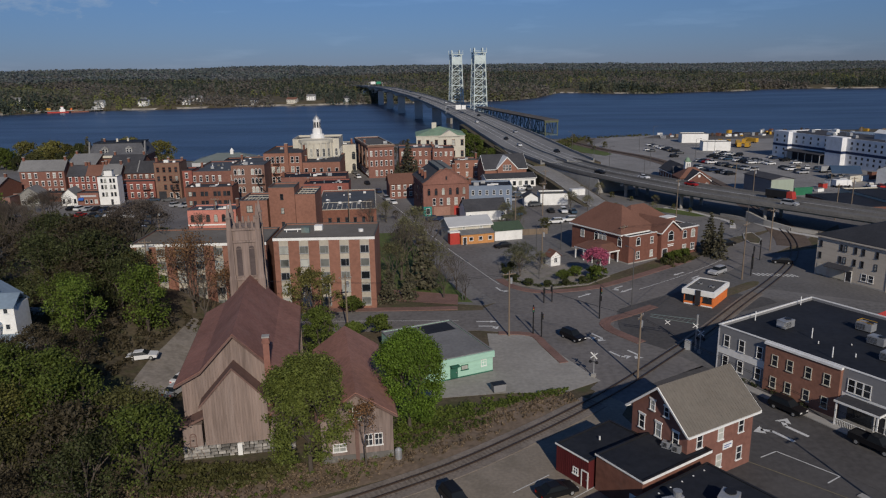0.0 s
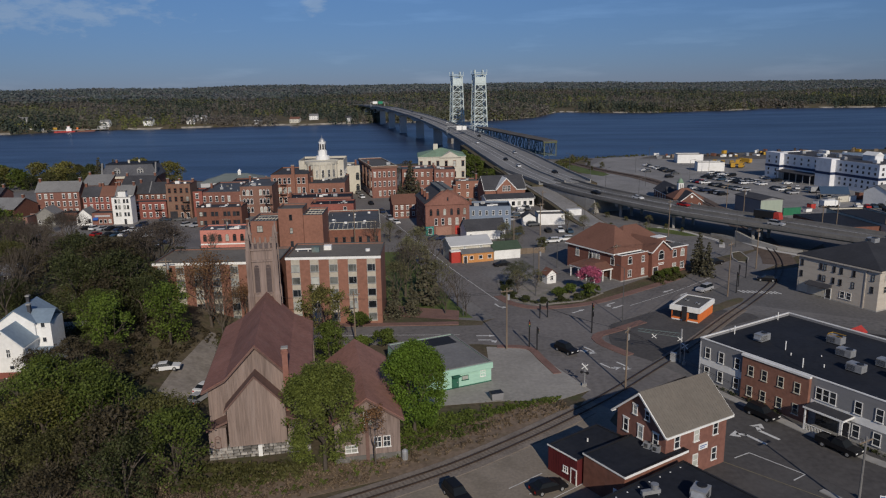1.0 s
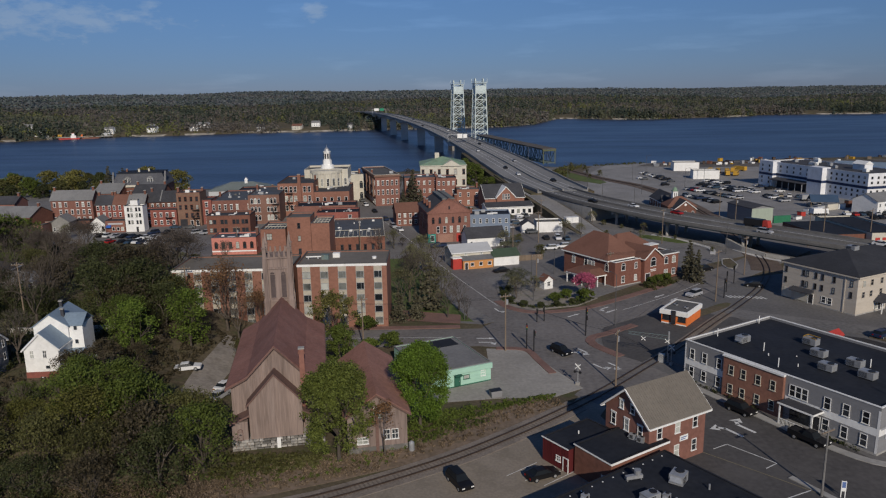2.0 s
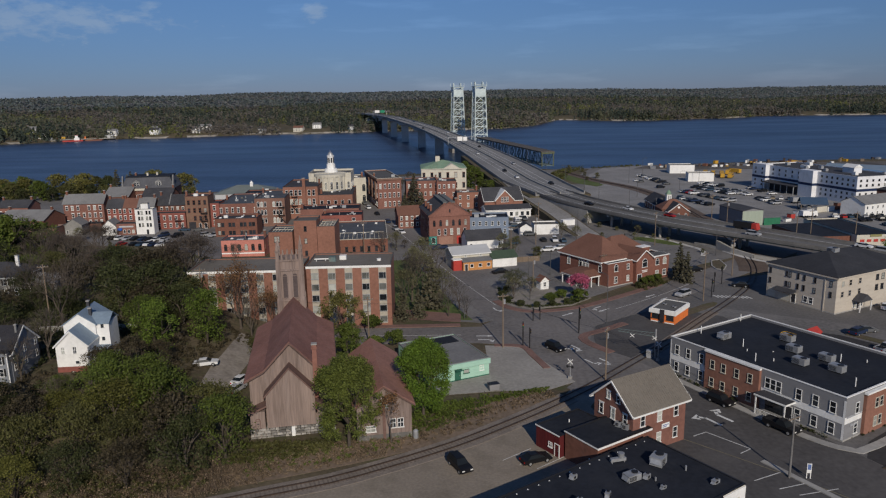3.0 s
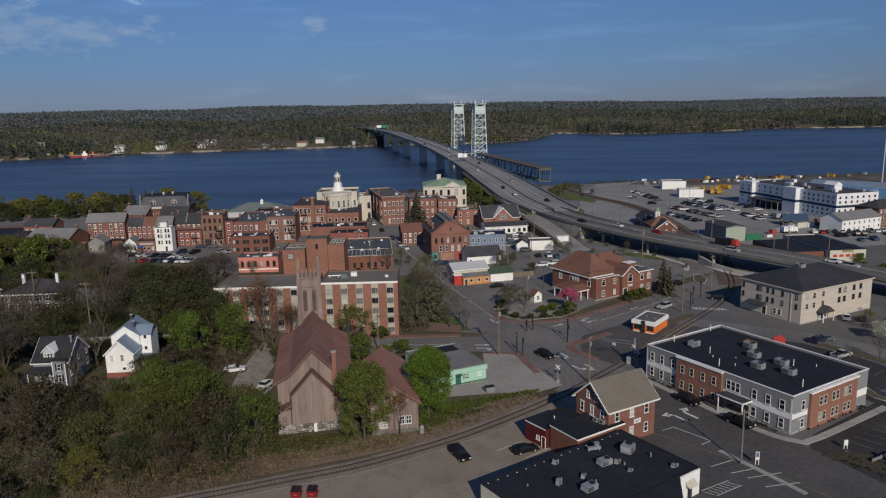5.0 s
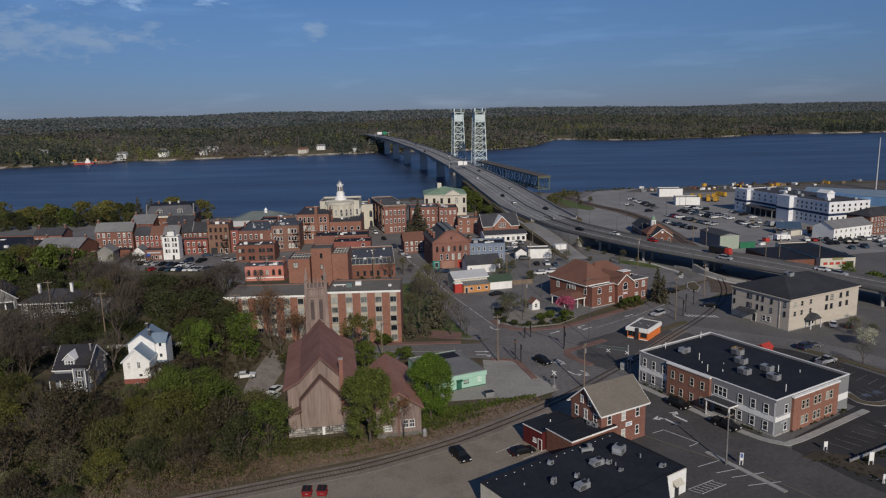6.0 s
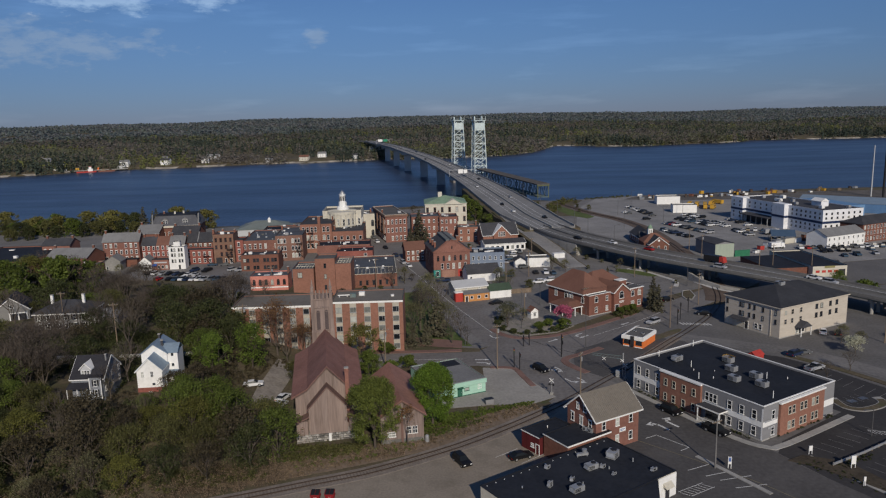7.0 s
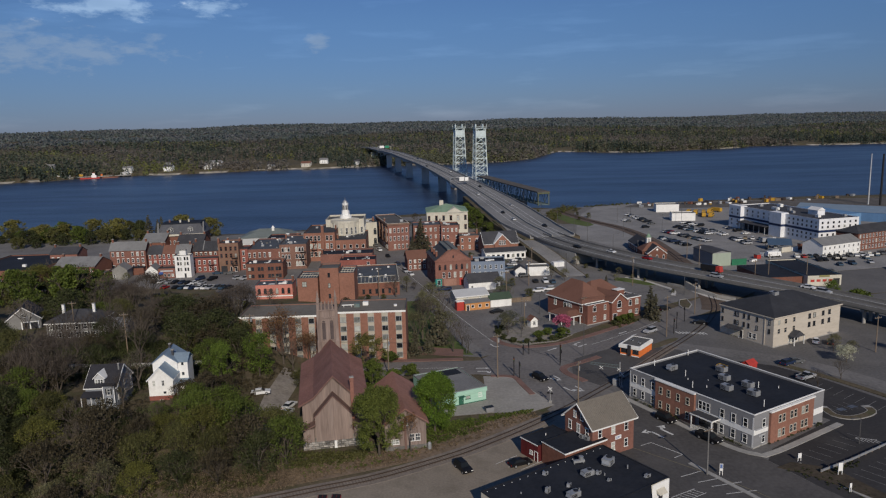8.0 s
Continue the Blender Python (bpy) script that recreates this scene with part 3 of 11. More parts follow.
for a, b in zip(line, line[1:]):
    dr = (b - a).normalized()
    nr = Vector((-dr.y, dr.x))
    for s in (-0.75, 0.75):
        p, q = a + nr * s, b + nr * s
        e = nr * 0.08
        mb.solid([(p.x - e.x, p.y - e.y, 0.16), (p.x + e.x, p.y + e.y, 0.16), (p.x + e.x, p.y + e.y, 0.31), (p.x - e.x, p.y - e.y, 0.31)], [(q.x - e.x, q.y - e.y, 0.16), (q.x + e.x, q.y + e.y, 0.16), (q.x + e.x, q.y + e.y, 0.31), (q.x - e.x, q.y - e.y, 0.31)])
part("rail", mb, RUST, rail_track, "rusty steel rails")
sleeper = MB().box(-1.25, -0.12, 0.02, 1.25, 0.12, 0.145).mesh("sleeper", mat("old_sleeper", (0.165, 0.14, 0.12), 0.95, 0.4, 0.6, 4, 0.3))
count, carry = 0, 0.0
for a, b in zip(line, line[1:]):
    if not (-95 < a.x < 62 and a.y < 203 and not 153 < a.y < 172):
        continue
    d = (b - a).length
    while carry < d and count < 290:
        p = a + (b - a) * (carry / d)
        dr = (b - a).normalized()
        o = new("sleeper", sleeper)
        o.parent = rail_track
        o.matrix_basis = pose(p.x, p.y, 0, 0, 0, math.degrees(math.atan2(dr.y, dr.x)) + 90)
        carry += 0.62
        count += 1
    carry -= d

# ---- buildings ----
WIN_CACHE = {}
FACES = {"f": (0, lambda w, d, u: (u, 0)), "r": (90, lambda w, d, u: (w, u)), "b": (180, lambda w, d, u: (w - u, d)), "l": (270, lambda w, d, u: (0, d - u))}


def window_meshes(ww, wh, kind, fm, gm):
    """Frame and pane of a window that stands 6 cm proud of its wall; its foot at the origin, facing -y."""
    key = (round(ww, 2), round(wh, 2), kind, fm.name, gm.name)
    if key not in WIN_CACHE:
        b, h = 0.085, ww / 2
        fr = MB()
        if kind == "arch":
            k = 8
            arc = [(h * math.cos(math.pi * i / k), wh - h + h * math.sin(math.pi * i / k)) for i in range(k + 1)]
            inn = [((h - b) * math.cos(math.pi * i / k), wh - h + (h - b) * math.sin(math.pi * i / k)) for i in range(k + 1)]
            for i in range(k):
                fr.solid([(arc[i][0], -0.09, arc[i][1]), (arc[i + 1][0], -0.09, arc[i + 1][1]), (inn[i + 1][0], -0.09, inn[i + 1][1]), (inn[i][0], -0.09, inn[i][1])],
                         [(arc[i][0], 0, arc[i][1]), (arc[i + 1][0], 0, arc[i + 1][1]), (inn[i + 1][0], 0, inn[i + 1][1]), (inn[i][0], 0, inn[i][1])])
            fr.box(-h, -0.09, 0, -h + b, 0, wh - h), fr.box(h - b, -0.09, 0, h, 0, wh - h)
            fr.box(-h + b, -0.07, wh - h - 0.04, h - b, -0.01, wh - h + 0.04)
            pane = MB()
            pane.face(*([(-h + b, -0.03, 0), (h - b, -0.03, 0)] + [(p[0], -0.03, p[1]) for p in inn]))
        else:
            U = [(-h, 0), (-h + b, 0), (-h + b, wh - b), (h - b, wh - b), (h - b, 0), (h, 0), (h, wh), (-h, wh)]
            i0 = len(fr.v)
            fr.v += [(x, -0.09, z) for x, z in U] + [(x, 0, z) for x, z in U]
            fr.f += [(i0, i0 + 1, i0 + 2, i0 + 7), (i0 + 2, i0 + 3, i0 + 6, i0 + 7), (i0 + 3, i0 + 4, i0 + 5, i0 + 6)]
            fr.f += [(i0 + k, i0 + 8 + k, i0 + 8 + (k + 1) % 8, i0 + (k + 1) % 8) for k in range(8)]
            if kind == "split":
                fr.box(h * 0.2, -0.065, 0, h * 0.2 + 0.06, -0.012, wh - b)
            elif kind == "cross":
                m, e = wh * 0.5, 0.035
                X = [(-e, 0), (e, 0), (e, m - e), (h - b, m - e), (h - b, m + e), (e, m + e), (e, wh - b), (-e, wh - b), (-e, m + e), (-h + b, m + e), (-h + b, m - e), (-e, m - e)]
                fr.solid([(x, -0.07, z) for x, z in X], [(x, -0.012, z) for x, z in X])
            elif kind != "plain":
                fr.box(-h + b, -0.07, wh * 0.5 - 0.035, h - b, -0.01, wh * 0.5 + 0.035)
            if kind == "lintel":
                fr.box(-h - 0.12, -0.1, wh + 0.002, h + 0.12, 0, wh + 0.2)
            pane = MB().face((-h + b, -0.03, 0), (h - b, -0.03, 0), (h - b, -0.03, wh - b), (-h + b, -0.03, wh - b))
        fr.box(-h - 0.08, -0.16, -0.12, h + 0.08, 0, 0)
        WIN_CACHE[key] = (fr.mesh("window", fm), pane.mesh("pane", gm))
    return WIN_CACHE[key]


def window(parent, w, d, face, u, z, ww, wh, kind="sash", fm=WHITE, gm=None, out=0.0):
    gm = gm or (BLIND if random.random() < 0.22 else GLASS)
    fr, pn = window_meshes(ww, wh, kind, fm, gm)
    turn, at = FACES[face]
    x, y = at(w, d, u)
    o = new("window", fr)
    o.parent = parent
    o.matrix_basis = pose(x, y, z, 0, 0, turn) @ pose(0, -out, 0)
    p = new("pane", pn)
    p.parent = o
    return o


def windows(parent, w, d, face, zs, n, ww, wh, kind="sash", margin=1.2, fm=WHITE, a=None, b=None, out=0.0, skip=0.0):
    """A row of n windows at each height in zs, between a and b along a face."""
    run = w if face in "fb" else d
    a = margin if a is None else a
    b = run - margin if b is None else b
    for z in zs:
        for i in range(n):
            u = (a + b) / 2 if n == 1 else a + (b - a) * i / (n - 1)
            if random.random() >= skip:
                window(parent, w, d, face, u, z, ww, wh, kind, fm, out=out)


def door(parent, w, d, face, u, ww=1.1, wh=2.2, material=DOORM, fm=WHITE, z=0.0, out=0.0):
    turn, at = FACES[face]
    x, y = at(w, d, u)
    o = part("door", MB().box(-ww / 2, -0.05, 0, ww / 2, 0, wh), material, parent)
    o.matrix_basis = pose(x, y, z, 0, 0, turn) @ pose(0, -out, 0)
    fr = MB().box(-ww / 2 - 0.12, -0.1, 0, -ww / 2, 0, wh + 0.12).box(ww / 2, -0.1, 0, ww / 2 + 0.12, 0, wh + 0.12).box(-ww / 2, -0.1, wh, ww / 2, 0, wh + 0.12)
    part("door_frame", fr, fm, o)
    part("handle", MB().box(ww / 2 - 0.18, -0.11, 1.0, ww / 2 - 0.1, -0.05, 1.15), GALV, o)
    return o


def roof_planes(kind, w, d, h, rise, o):
    """Roof planes as polygons (upper faces), eaves overhanging by o."""
    k = rise / (d / 2 if kind == "gable_x" else w / 2) if kind != "hip" else 0
    if kind == "gable_x":
        e = h - k * o
        return [[(-o, -o, e), (w + o, -o, e), (w + o, d / 2, h + rise), (-o, d / 2, h + rise)], [(w + o, d + o, e), (-o, d + o, e), (-o, d / 2, h + rise), (w + o, d / 2, h + rise)]]
    if kind == "gable_y":
        e = h - k * o
        return [[(-o, d + o, e), (-o, -o, e), (w / 2, -o, h + rise), (w / 2, d + o, h + rise)], [(w + o, -o, e), (w + o, d + o, e), (w / 2, d + o, h + rise), (w / 2, -o, h + rise)]]
    s = min(w, d) / 2
    r = [(s, d / 2), (w - s, d / 2)] if w >= d else [(w / 2, s), (w / 2, d - s)]
    (ax, ay), (bx, by) = r
    z = h + rise
    c = [(-o, -o, h), (w + o, -o, h), (w + o, d + o, h), (-o, d + o, h)]
    if w >= d:
        return [[c[0], c[1], (bx, by, z), (ax, ay, z)], [c[1], c[2], (bx, by, z)], [c[2], c[3], (ax, ay, z), (bx, by, z)], [c[3], c[0], (ax, ay, z)]]
    return [[c[0], c[1], (ax, ay, z)], [c[1], c[2], (bx, by, z), (ax, ay, z)], [c[2], c[3], (bx, by, z)], [c[3], c[0], (ax, ay, z), (bx, by, z)]]


def building(name, at, ang, w, d, h, wall, roof="flat", roofmat=TAR_GREY, rise=3.0, label="", category="building", z=0.0, over=0.35, trim=None, base=None, group="", parapet=0.45, foot=1.5, flare=0.0):
    """Walls, roof and trim on a rectangle; local x along its front, y into it."""
    b = thing(name, pose(at[0], at[1], z, 0, 0, ang), label, category, group)
    b["w"], b["d"], b["h"] = w, d, h
    t = 0.18
    if roof == "flat":
        wl_ = MB()
        top = h
        wl_.solid([(0, 0, -foot), (w, 0, -foot), (w, d, -foot), (0, d, -foot)], [(0, 0, h - parapet), (w, 0, h - parapet), (w, d, h - parapet), (0, d, h - parapet)])
        part("wall", wl_, wall, b)
        part("parapet", MB().ring(0, 0, w, d, t, h - parapet + 0.001, h), wall, b)
        part("roof", MB().box(t + 0.01, t + 0.01, h - parapet + 0.004, w - t - 0.01, d - t - 0.01, h - parapet + 0.06), roofmat, b)
        e, t = 0.08, 0.185
        c = MB().ring(-e, -e, w + e, d + e, t + e, h + 0.002, h + 0.14)
        part("cornice", c, trim or roofmat, b)
    else:
        body = MB()
        if roof == "gable_x":
            a = [(0, 0, -foot), (0, d, -foot), (0, d, h), (0, d / 2, h + rise - 0.02), (0, 0, h)]
            body.solid(a[::-1], [(w, y, zz) for _, y, zz in a][::-1])
        elif roof == "gable_y":
            a = [(0, 0, -foot), (w, 0, -foot), (w, 0, h), (w / 2, 0, h + rise - 0.02), (0, 0, h)]
            if flare:
                a = a[:3] + [(w - 0.18 * w, 0, h + rise * 0.36 - flare), a[3], (0.18 * w, 0, h + rise * 0.36 - flare), a[4]]
            body.solid(a, [(x, d, zz) for x, _, zz in a])
        else:
            body.box(0, 0, -foot, w, d, h)
        part("wall", body, wall, b)
        planes = roof_planes(roof, w, d, h + 0.03, rise, over)
        if flare:
            # eaves kicked out to a flatter pitch
            xb, zb, y0, y1, top = 0.18 * w, h + 0.03 + rise * 0.36 - flare, -over, d + over, h + 0.03 + rise
            e = h + 0.03 - (zb - h) / xb * over
            planes = [[(-over, y1, e), (-over, y0, e), (xb, y0, zb), (xb, y1, zb)], [(xb, y1, zb), (xb, y0, zb), (w / 2, y0, top), (w / 2, y1, top)], [(w + over, y0, e), (w + over, y1, e), (w - xb, y1, zb), (w - xb, y0, zb)], [(w - xb, y0, zb), (w - xb, y1, zb), (w / 2, y1, top), (w / 2, y0, top)]]
        rf = MB()
        for poly in planes:
            up = [Vector(p) + Vector((0, 0, 0.14)) for p in poly]
            if flare:
                part("roof_slope", MB().solid([Vector(p) for p in poly], up), roofmat, b)
            else:
                rf.solid([Vector(p) for p in poly], up)
        if not flare:
            part("roof", rf, roofmat, b)
        if trim:
            tr = MB()
            if roof in ("gable_x", "gable_y"):
                for poly in planes:
                    for p, q in ((poly[0], poly[1]), (poly[1], poly[2]), (poly[3], poly[0])):
                        p, q = Vector(p) + Vector((0, 0, -0.1)), Vector(q) + Vector((0, 0, -0.1))
                        tr.tube(p, q, 0.17, n=4)
            else:
                o = over
                for x0, y0, x1, y1 in ((-o, -o, w + o, -o + 0.15), (-o, d + o - 0.15, w + o, d + o), (-o, -o, -o + 0.15, d + o), (w + o - 0.15, -o, w + o, d + o)):
                    tr.box(x0, y0, h - 0.32, x1, y1, h + 0.02)
            part("trim", tr, trim, b)
    if base:
        part("plinth", MB().box(-0.06, -0.06, -foot, w + 0.06, d + 0.06, base[1]), base[0], b)
    return b


def chimney(b, x, y, z0, z1, s=0.8, material=BRICK_DARK, s2=None):
    s2 = s2 or s
    c = part("chimney", MB().box(x - s / 2, y - s2 / 2, z0, x + s / 2, y + s2 / 2, z1), material, b)
    part("chimney_cap", MB().box(x - s / 2 - 0.08, y - s2 / 2 - 0.08, z1 + 0.002, x + s / 2 + 0.08, y + s2 / 2 + 0.08, z1 + 0.18), CONCRETE, c)
    return c


def roof_unit(m, s=(1.8, 1.1, 0.95), label="grey rooftop air conditioning unit on a flat roof"):
    """Rooftop cooling box with curb, casing, louvres and fan ring."""
    b = thing("air_conditioner", m, label, "air conditioner", "rooftop units")
    x, y, z = s
    part("curb", MB().box(-x / 2 + 0.1, -y / 2 + 0.1, 0, x / 2 - 0.1, y / 2 - 0.1, 0.2), BLACK, b)
    part("casing", MB().box(-x / 2, -y / 2, 0.2, x / 2, y / 2, z + 0.2), GALV, b)
    lv = MB()
    for i in range(5):
        zz = 0.35 + i * (z - 0.25) / 5
        lv.box(-x / 2 + 0.1, -y / 2 - 0.04, zz, x * 0.1, -y / 2, zz + 0.06)
    part("louvre", lv, BLACK, b)
    part("fan", MB().cyl(x * 0.22, 0, z + 0.2, z + 0.32, y * 0.33, 14), BLACK, b)
    part("hood", MB().solid([(-x / 2 - 0.25, -y * 0.4, z * 0.5), (-x / 2, -y * 0.4, z * 0.5), (-x / 2, y * 0.4, z * 0.5), (-x / 2 - 0.25, y * 0.4, z * 0.5)], [(-x / 2 - 0.02, -y * 0.4, z), (-x / 2, -y * 0.4, z), (-x / 2, y * 0.4, z), (-x / 2 - 0.02, y * 0.4, z)]), GALV, b)
    return b


def vent_pipe(x, y, z, hgt=0.9, r=0.09, material=WHITE, label="thin white vent pipe on a flat roof"):
    b = thing("vent_pipe", pose(x, y, z), label, "vent pipe", "vent pipes")
    part("pipe", MB().cyl(0, 0, 0, hgt, r, 8), material, b)
    part("flashing", MB().cyl(0, 0, 0, 0.12, r * 2.4, 8, r * 1.3), BLACK, b)
    return b


def local(b, x, y, z=0.0, turn=0.0):
    """A pose given in a building's own axes."""
    return b.matrix_basis @ pose(x, y, z, 0, 0, turn)


# --- office building with flat black roof
OW, OD, OH = 33.6, 23.7, 7.2
office = building("office_building", (37.6, 165.5), -56.7, OW, OD, OH, GREY_SIDING, "flat", MEMBRANE, label="two-storey grey and brick office building with black flat roof", category="office building", trim=WHITE, base=(CONCRETE, 0.3))
o_ = part("brick_bay", MB().box(8.4, -0.55, 0.02, 19.3, 0.3, 7.0), BRICK_ORANGE, office, "red brick bay of the office front")
part("bay_cornice", MB().box(8.25, -0.75, 7.0, 19.45, -0.2, 7.3), WHITE, office, "white cornice")
part("brick_bay", MB().box(OW - 0.3, 4.8, 0.02, OW + 0.5, 19.4, 6.75), BRICK_ORANGE, office, "red brick bay of the office side")
part("bay_cornice", MB().box(OW + 0.1, 4.6, 6.75, OW + 0.7, 19.6, 7.05), WHITE, office, "white cornice")
for bx in ((0.02, -0.03, 2.85, 8.25, 0, 3.95), (19.45, -0.03, 2.85, OW - 0.02, 0, 3.95), (OW, 0.03, 2.85, OW + 0.03, 4.6, 3.95), (OW, 19.6, 2.2, OW + 0.03, OD - 0.03, 3.6), (OW - 0.3, -0.035, 0.3, OW + 0.035, -0.031, 6.7), (0.0, -0.035, 0.3, 0.25, -0.031, 6.7)):
    part("siding_panel", MB().box(*bx), WHITE, office, "white band and corner boards")
for z in (0.9, 4.2):
    for u in (1.6, 4.2, 7.2):
        window(office, OW, OD, "f", u, z, 1.0, 1.8, "sash", out=0.03)
    for u in (10.0, 12.3, 15.0, 17.6):
        window(office, OW, OD, "f", u, z, 0.95, 1.6, "sash", CREAM, out=0.55)
for u in (20.55, 21.55, 22.55):
    window(office, OW, OD, "f", u, 4.2, 1.0, 1.8, "sash", out=0.0)
for u in (26.1, 28.9, 31.7):
    for z in (0.8, 4.2):
        window(office, OW, OD, "f", u, z, 1.05, 1.8, "sash", out=0.03)
for z in (0.8, 4.1):
    window(office, OW, OD, "r", 3.1, z, 1.0, 1.75, "sash", out=0.03)
for z in (1.0, 4.1):
    for u in (7.7, 9.0, 11.6, 12.9, 15.5, 16.8):
        window(office, OW, OD, "r", u, z, 0.95, 1.6, "sash", CREAM, out=0.5)
part("canopy", MB().box(19.9, -2.6, 3.35, 25.7, 0.0, 3.6), WHITE, office, "white-edged entrance canopy")
part("canopy_roof", MB().box(20.0, -2.5, 3.605, 25.6, -0.05, 3.66), SHINGLE_DARK, office)
for u in (20.2, 25.4):
    part("post", MB().box(u - 0.09, -2.45, 0.05, u + 0.09, -2.27, 3.35), WHITE, office)
rl = MB()
for i in range(17):
    rl.box(20.4 + i * 0.22, -2.42, 0.15, 20.45 + i * 0.22, -2.37, 1.05)
rl.box(20.3, -2.45, 1.05, 24.1, -2.34, 1.12)
part("railing", rl, WHITE, office, "white picket railing")
door(office, OW, OD, "f", 24.6, 1.2, 2.4, DOORM)
part("lobby", MB().box(20.4, -0.06, 0.3, 23.6, 0, 2.6), GLASS, office, "dark glazed entrance front")
part("sign", MB().box(OW + 0.03, 0.5, 3.75, OW + 0.1, 4.4, 4.05).box(OW + 0.03, 1.6, 2.2, OW + 0.1, 3.4, 2.55), mat("sign_bars", (0.35, 0.36, 0.38), 0.6), office, "grey lettering reduced to bars")
for x, y in ((5.7, 7.9), (13.0, 16.5), (17.0, 12.3), (21.2, 7.7), (22.7, 12.9), (26.4, 9.7)):
    roof_unit(local(office, x, y, OH - 0.39, 0 if x > 8 else 90), (2.3, 1.5, 1.1))
for x, y, hg in ((1.4, 6.7, 1.6), (0.9, 19.2, 1.6), (10.5, 7.0, 1.6), (16.2, 2.6, 1.6), (24.3, 14.3, 1.5), (31.5, 6.0, 1.6), (12.3, 5.7, 0.5), (17.9, 5.2, 0.6), (15.2, 9.0, 0.3), (27.0, 17.5, 0.6)):
    p = local(office, x, y, OH - 0.39).translation
    vent_pipe(p.x, p.y, p.z, hg, 0.08)

part("roof_guard", MB().bar((11.9, 15.9, 8.3), (14.1, 15.9, 8.3), 0.07).bar((11.9, 15.9, 8.3), (11.9, 17.3, 8.3), 0.07).bar((11.9, 17.3, 8.3), (14.1, 17.3, 8.3), 0.07).bar((11.9, 15.9, 6.9), (11.9, 15.9, 8.3), 0.07).bar((14.1, 15.9, 6.9), (14.1, 15.9, 8.3), 0.07).bar((11.9, 17.3, 6.9), (11.9, 17.3, 8.3), 0.07), YELLOW, office, "yellow guard rail round a rooftop unit")

# --- brick house with ribbed roof and its low annexes
HW, HD, HH, HR = 10.9, 8.3, 7.2, 3.6
house = building("brick_house", (23.2, 132.5), 32.0, HW, HD, HH, BRICK, "gable_x", METAL_TAN, HR, "two-and-a-half-storey red brick house with ribbed tan metal roof", "house", over=0.55, trim=WHITE)
rb = MB()
for sgn, y0 in ((1, -0.55), (-1, HD + 0.55)):
    k = HR / (HD / 2)
    for i in range(29):
        x = -0.5 + i * (HW + 1.0) / 28
        rb.tube((x, y0, HH + 0.17 - k * 0.55), (x, HD / 2, HH + HR + 0.17), 0.045, n=4)
part("roof_rib", rb, METAL_TAN, house, "raised seams of the metal roof")
windows(house, HW, HD, "f", (1.1, 4.6), 3, 0.95, 1.7, "sash", a=1.9, b=8.8)
windows(house, HW, HD, "l", (4.6,), 3, 0.9, 1.7, "lintel", a=1.6, b=6.7)
windows(house, HW, HD, "l", (7.5,), 2, 0.75, 1.2, "lintel", a=3.1, b=5.2)
windows(house, HW, HD, "r", (0.9, 4.0), 3, 0.95, 1.7, "sash", a=1.6, b=6.7)
part("sign", MB().box(5.9, -0.08, 3.1, 7.5, 0, 3.9), WHITE, house, "white wall sign")
part("sign_bar", MB().box(6.1, -0.1, 3.55, 7.3, -0.081, 3.68).box(6.1, -0.1, 3.3, 7.0, -0.081, 3.42), mat("sign_blue", (0.1, 0.16, 0.35), 0.6), house, "blue lettering reduced to bars")
annex = building("brick_annex", (13.4, 132.5), -55.0, 6.6, 11.0, 4.3, BRICK_DARK, "flat", MEMBRANE, label="low brick annex with black flat roof and white trim", category="annex", trim=BLACK, parapet=0.05)
part("fascia", MB().box(-0.12, -0.13, 4.22, 6.7, -0.01, 4.42), WHITE, annex, "white fascia board")
part("fascia", MB().box(6.61, -0.01, 4.1, 6.73, 11.0, 4.4), WHITE, annex, "white fascia board")
windows(annex, 6.6, 11, "r", (1.0,), 4, 0.9, 1.6, "lintel", a=2, b=9)
door(annex, 6.6, 11, "f", 5.6, 0.95, 2.1, WHITE)
shed = building("red_annex", (9.5, 136.3), -52.0, 5.0, 9.0, 3.5, BARN_RED, "flat", MEMBRANE, label="dark red boarded annex with black flat roof", category="annex", trim=BLACK, parapet=0.05)
part("fascia", MB().box(-0.12, -0.13, 3.42, 5.0, -0.01, 3.62), WHITE, shed, "white fascia board")
window(shed, 5, 9, "f", 3.1, 1.1, 0.8, 0.8, "cross")
for i in range(17):
    part("batten", MB().box(0.1 + i * 0.3, -0.03, 0.0, 0.14 + i * 0.3, 0.0, 3.3), BARN_RED, shed)
door(shed, 5, 9, "f", 4.5, 0.8, 2.0, BARN_RED)
for x, y in ((1.2, 7.4), (2.4, 7.6)):
    roof_unit(local(annex, x + 2.2, y, 4.12, 20), (0.95, 0.5, 0.8), "small grey condenser unit on the annex roof")
vp = local(shed, 2.5, 4.5, 3.36).translation
vent_pipe(vp.x, vp.y, vp.z, 0.6, 0.1)

# --- low building with wide black roof
BW, BD, BH = 29.3, 15.6, 4.2
low = building("low_shop", (10.4, 101.1), 36.0, BW, BD, BH, CREAM, "flat", MEMBRANE, label="single-storey shop with wide black membrane roof", category="shop", trim=BLACK, parapet=0.03)
part("end_wall", MB().box(BW - 4.4, -0.15, 0, BW + 0.02, 0, 4.05), WHITE, low, "white boarded end wall")
WING = [(0, -9), (BW - 14.3, -9), (BW - 4.5, -0.01), (0, -0.01)]
part("front_wing", MB().prism(WING, 0, 4.2), CREAM, low)
part("wing_roof", MB().prism(WING, 4.204, 4.25), MEMBRANE, low)
door(low, BW, BD, "f", BW - 2.3, 1.1, 2.2, DOORM, out=0.15)
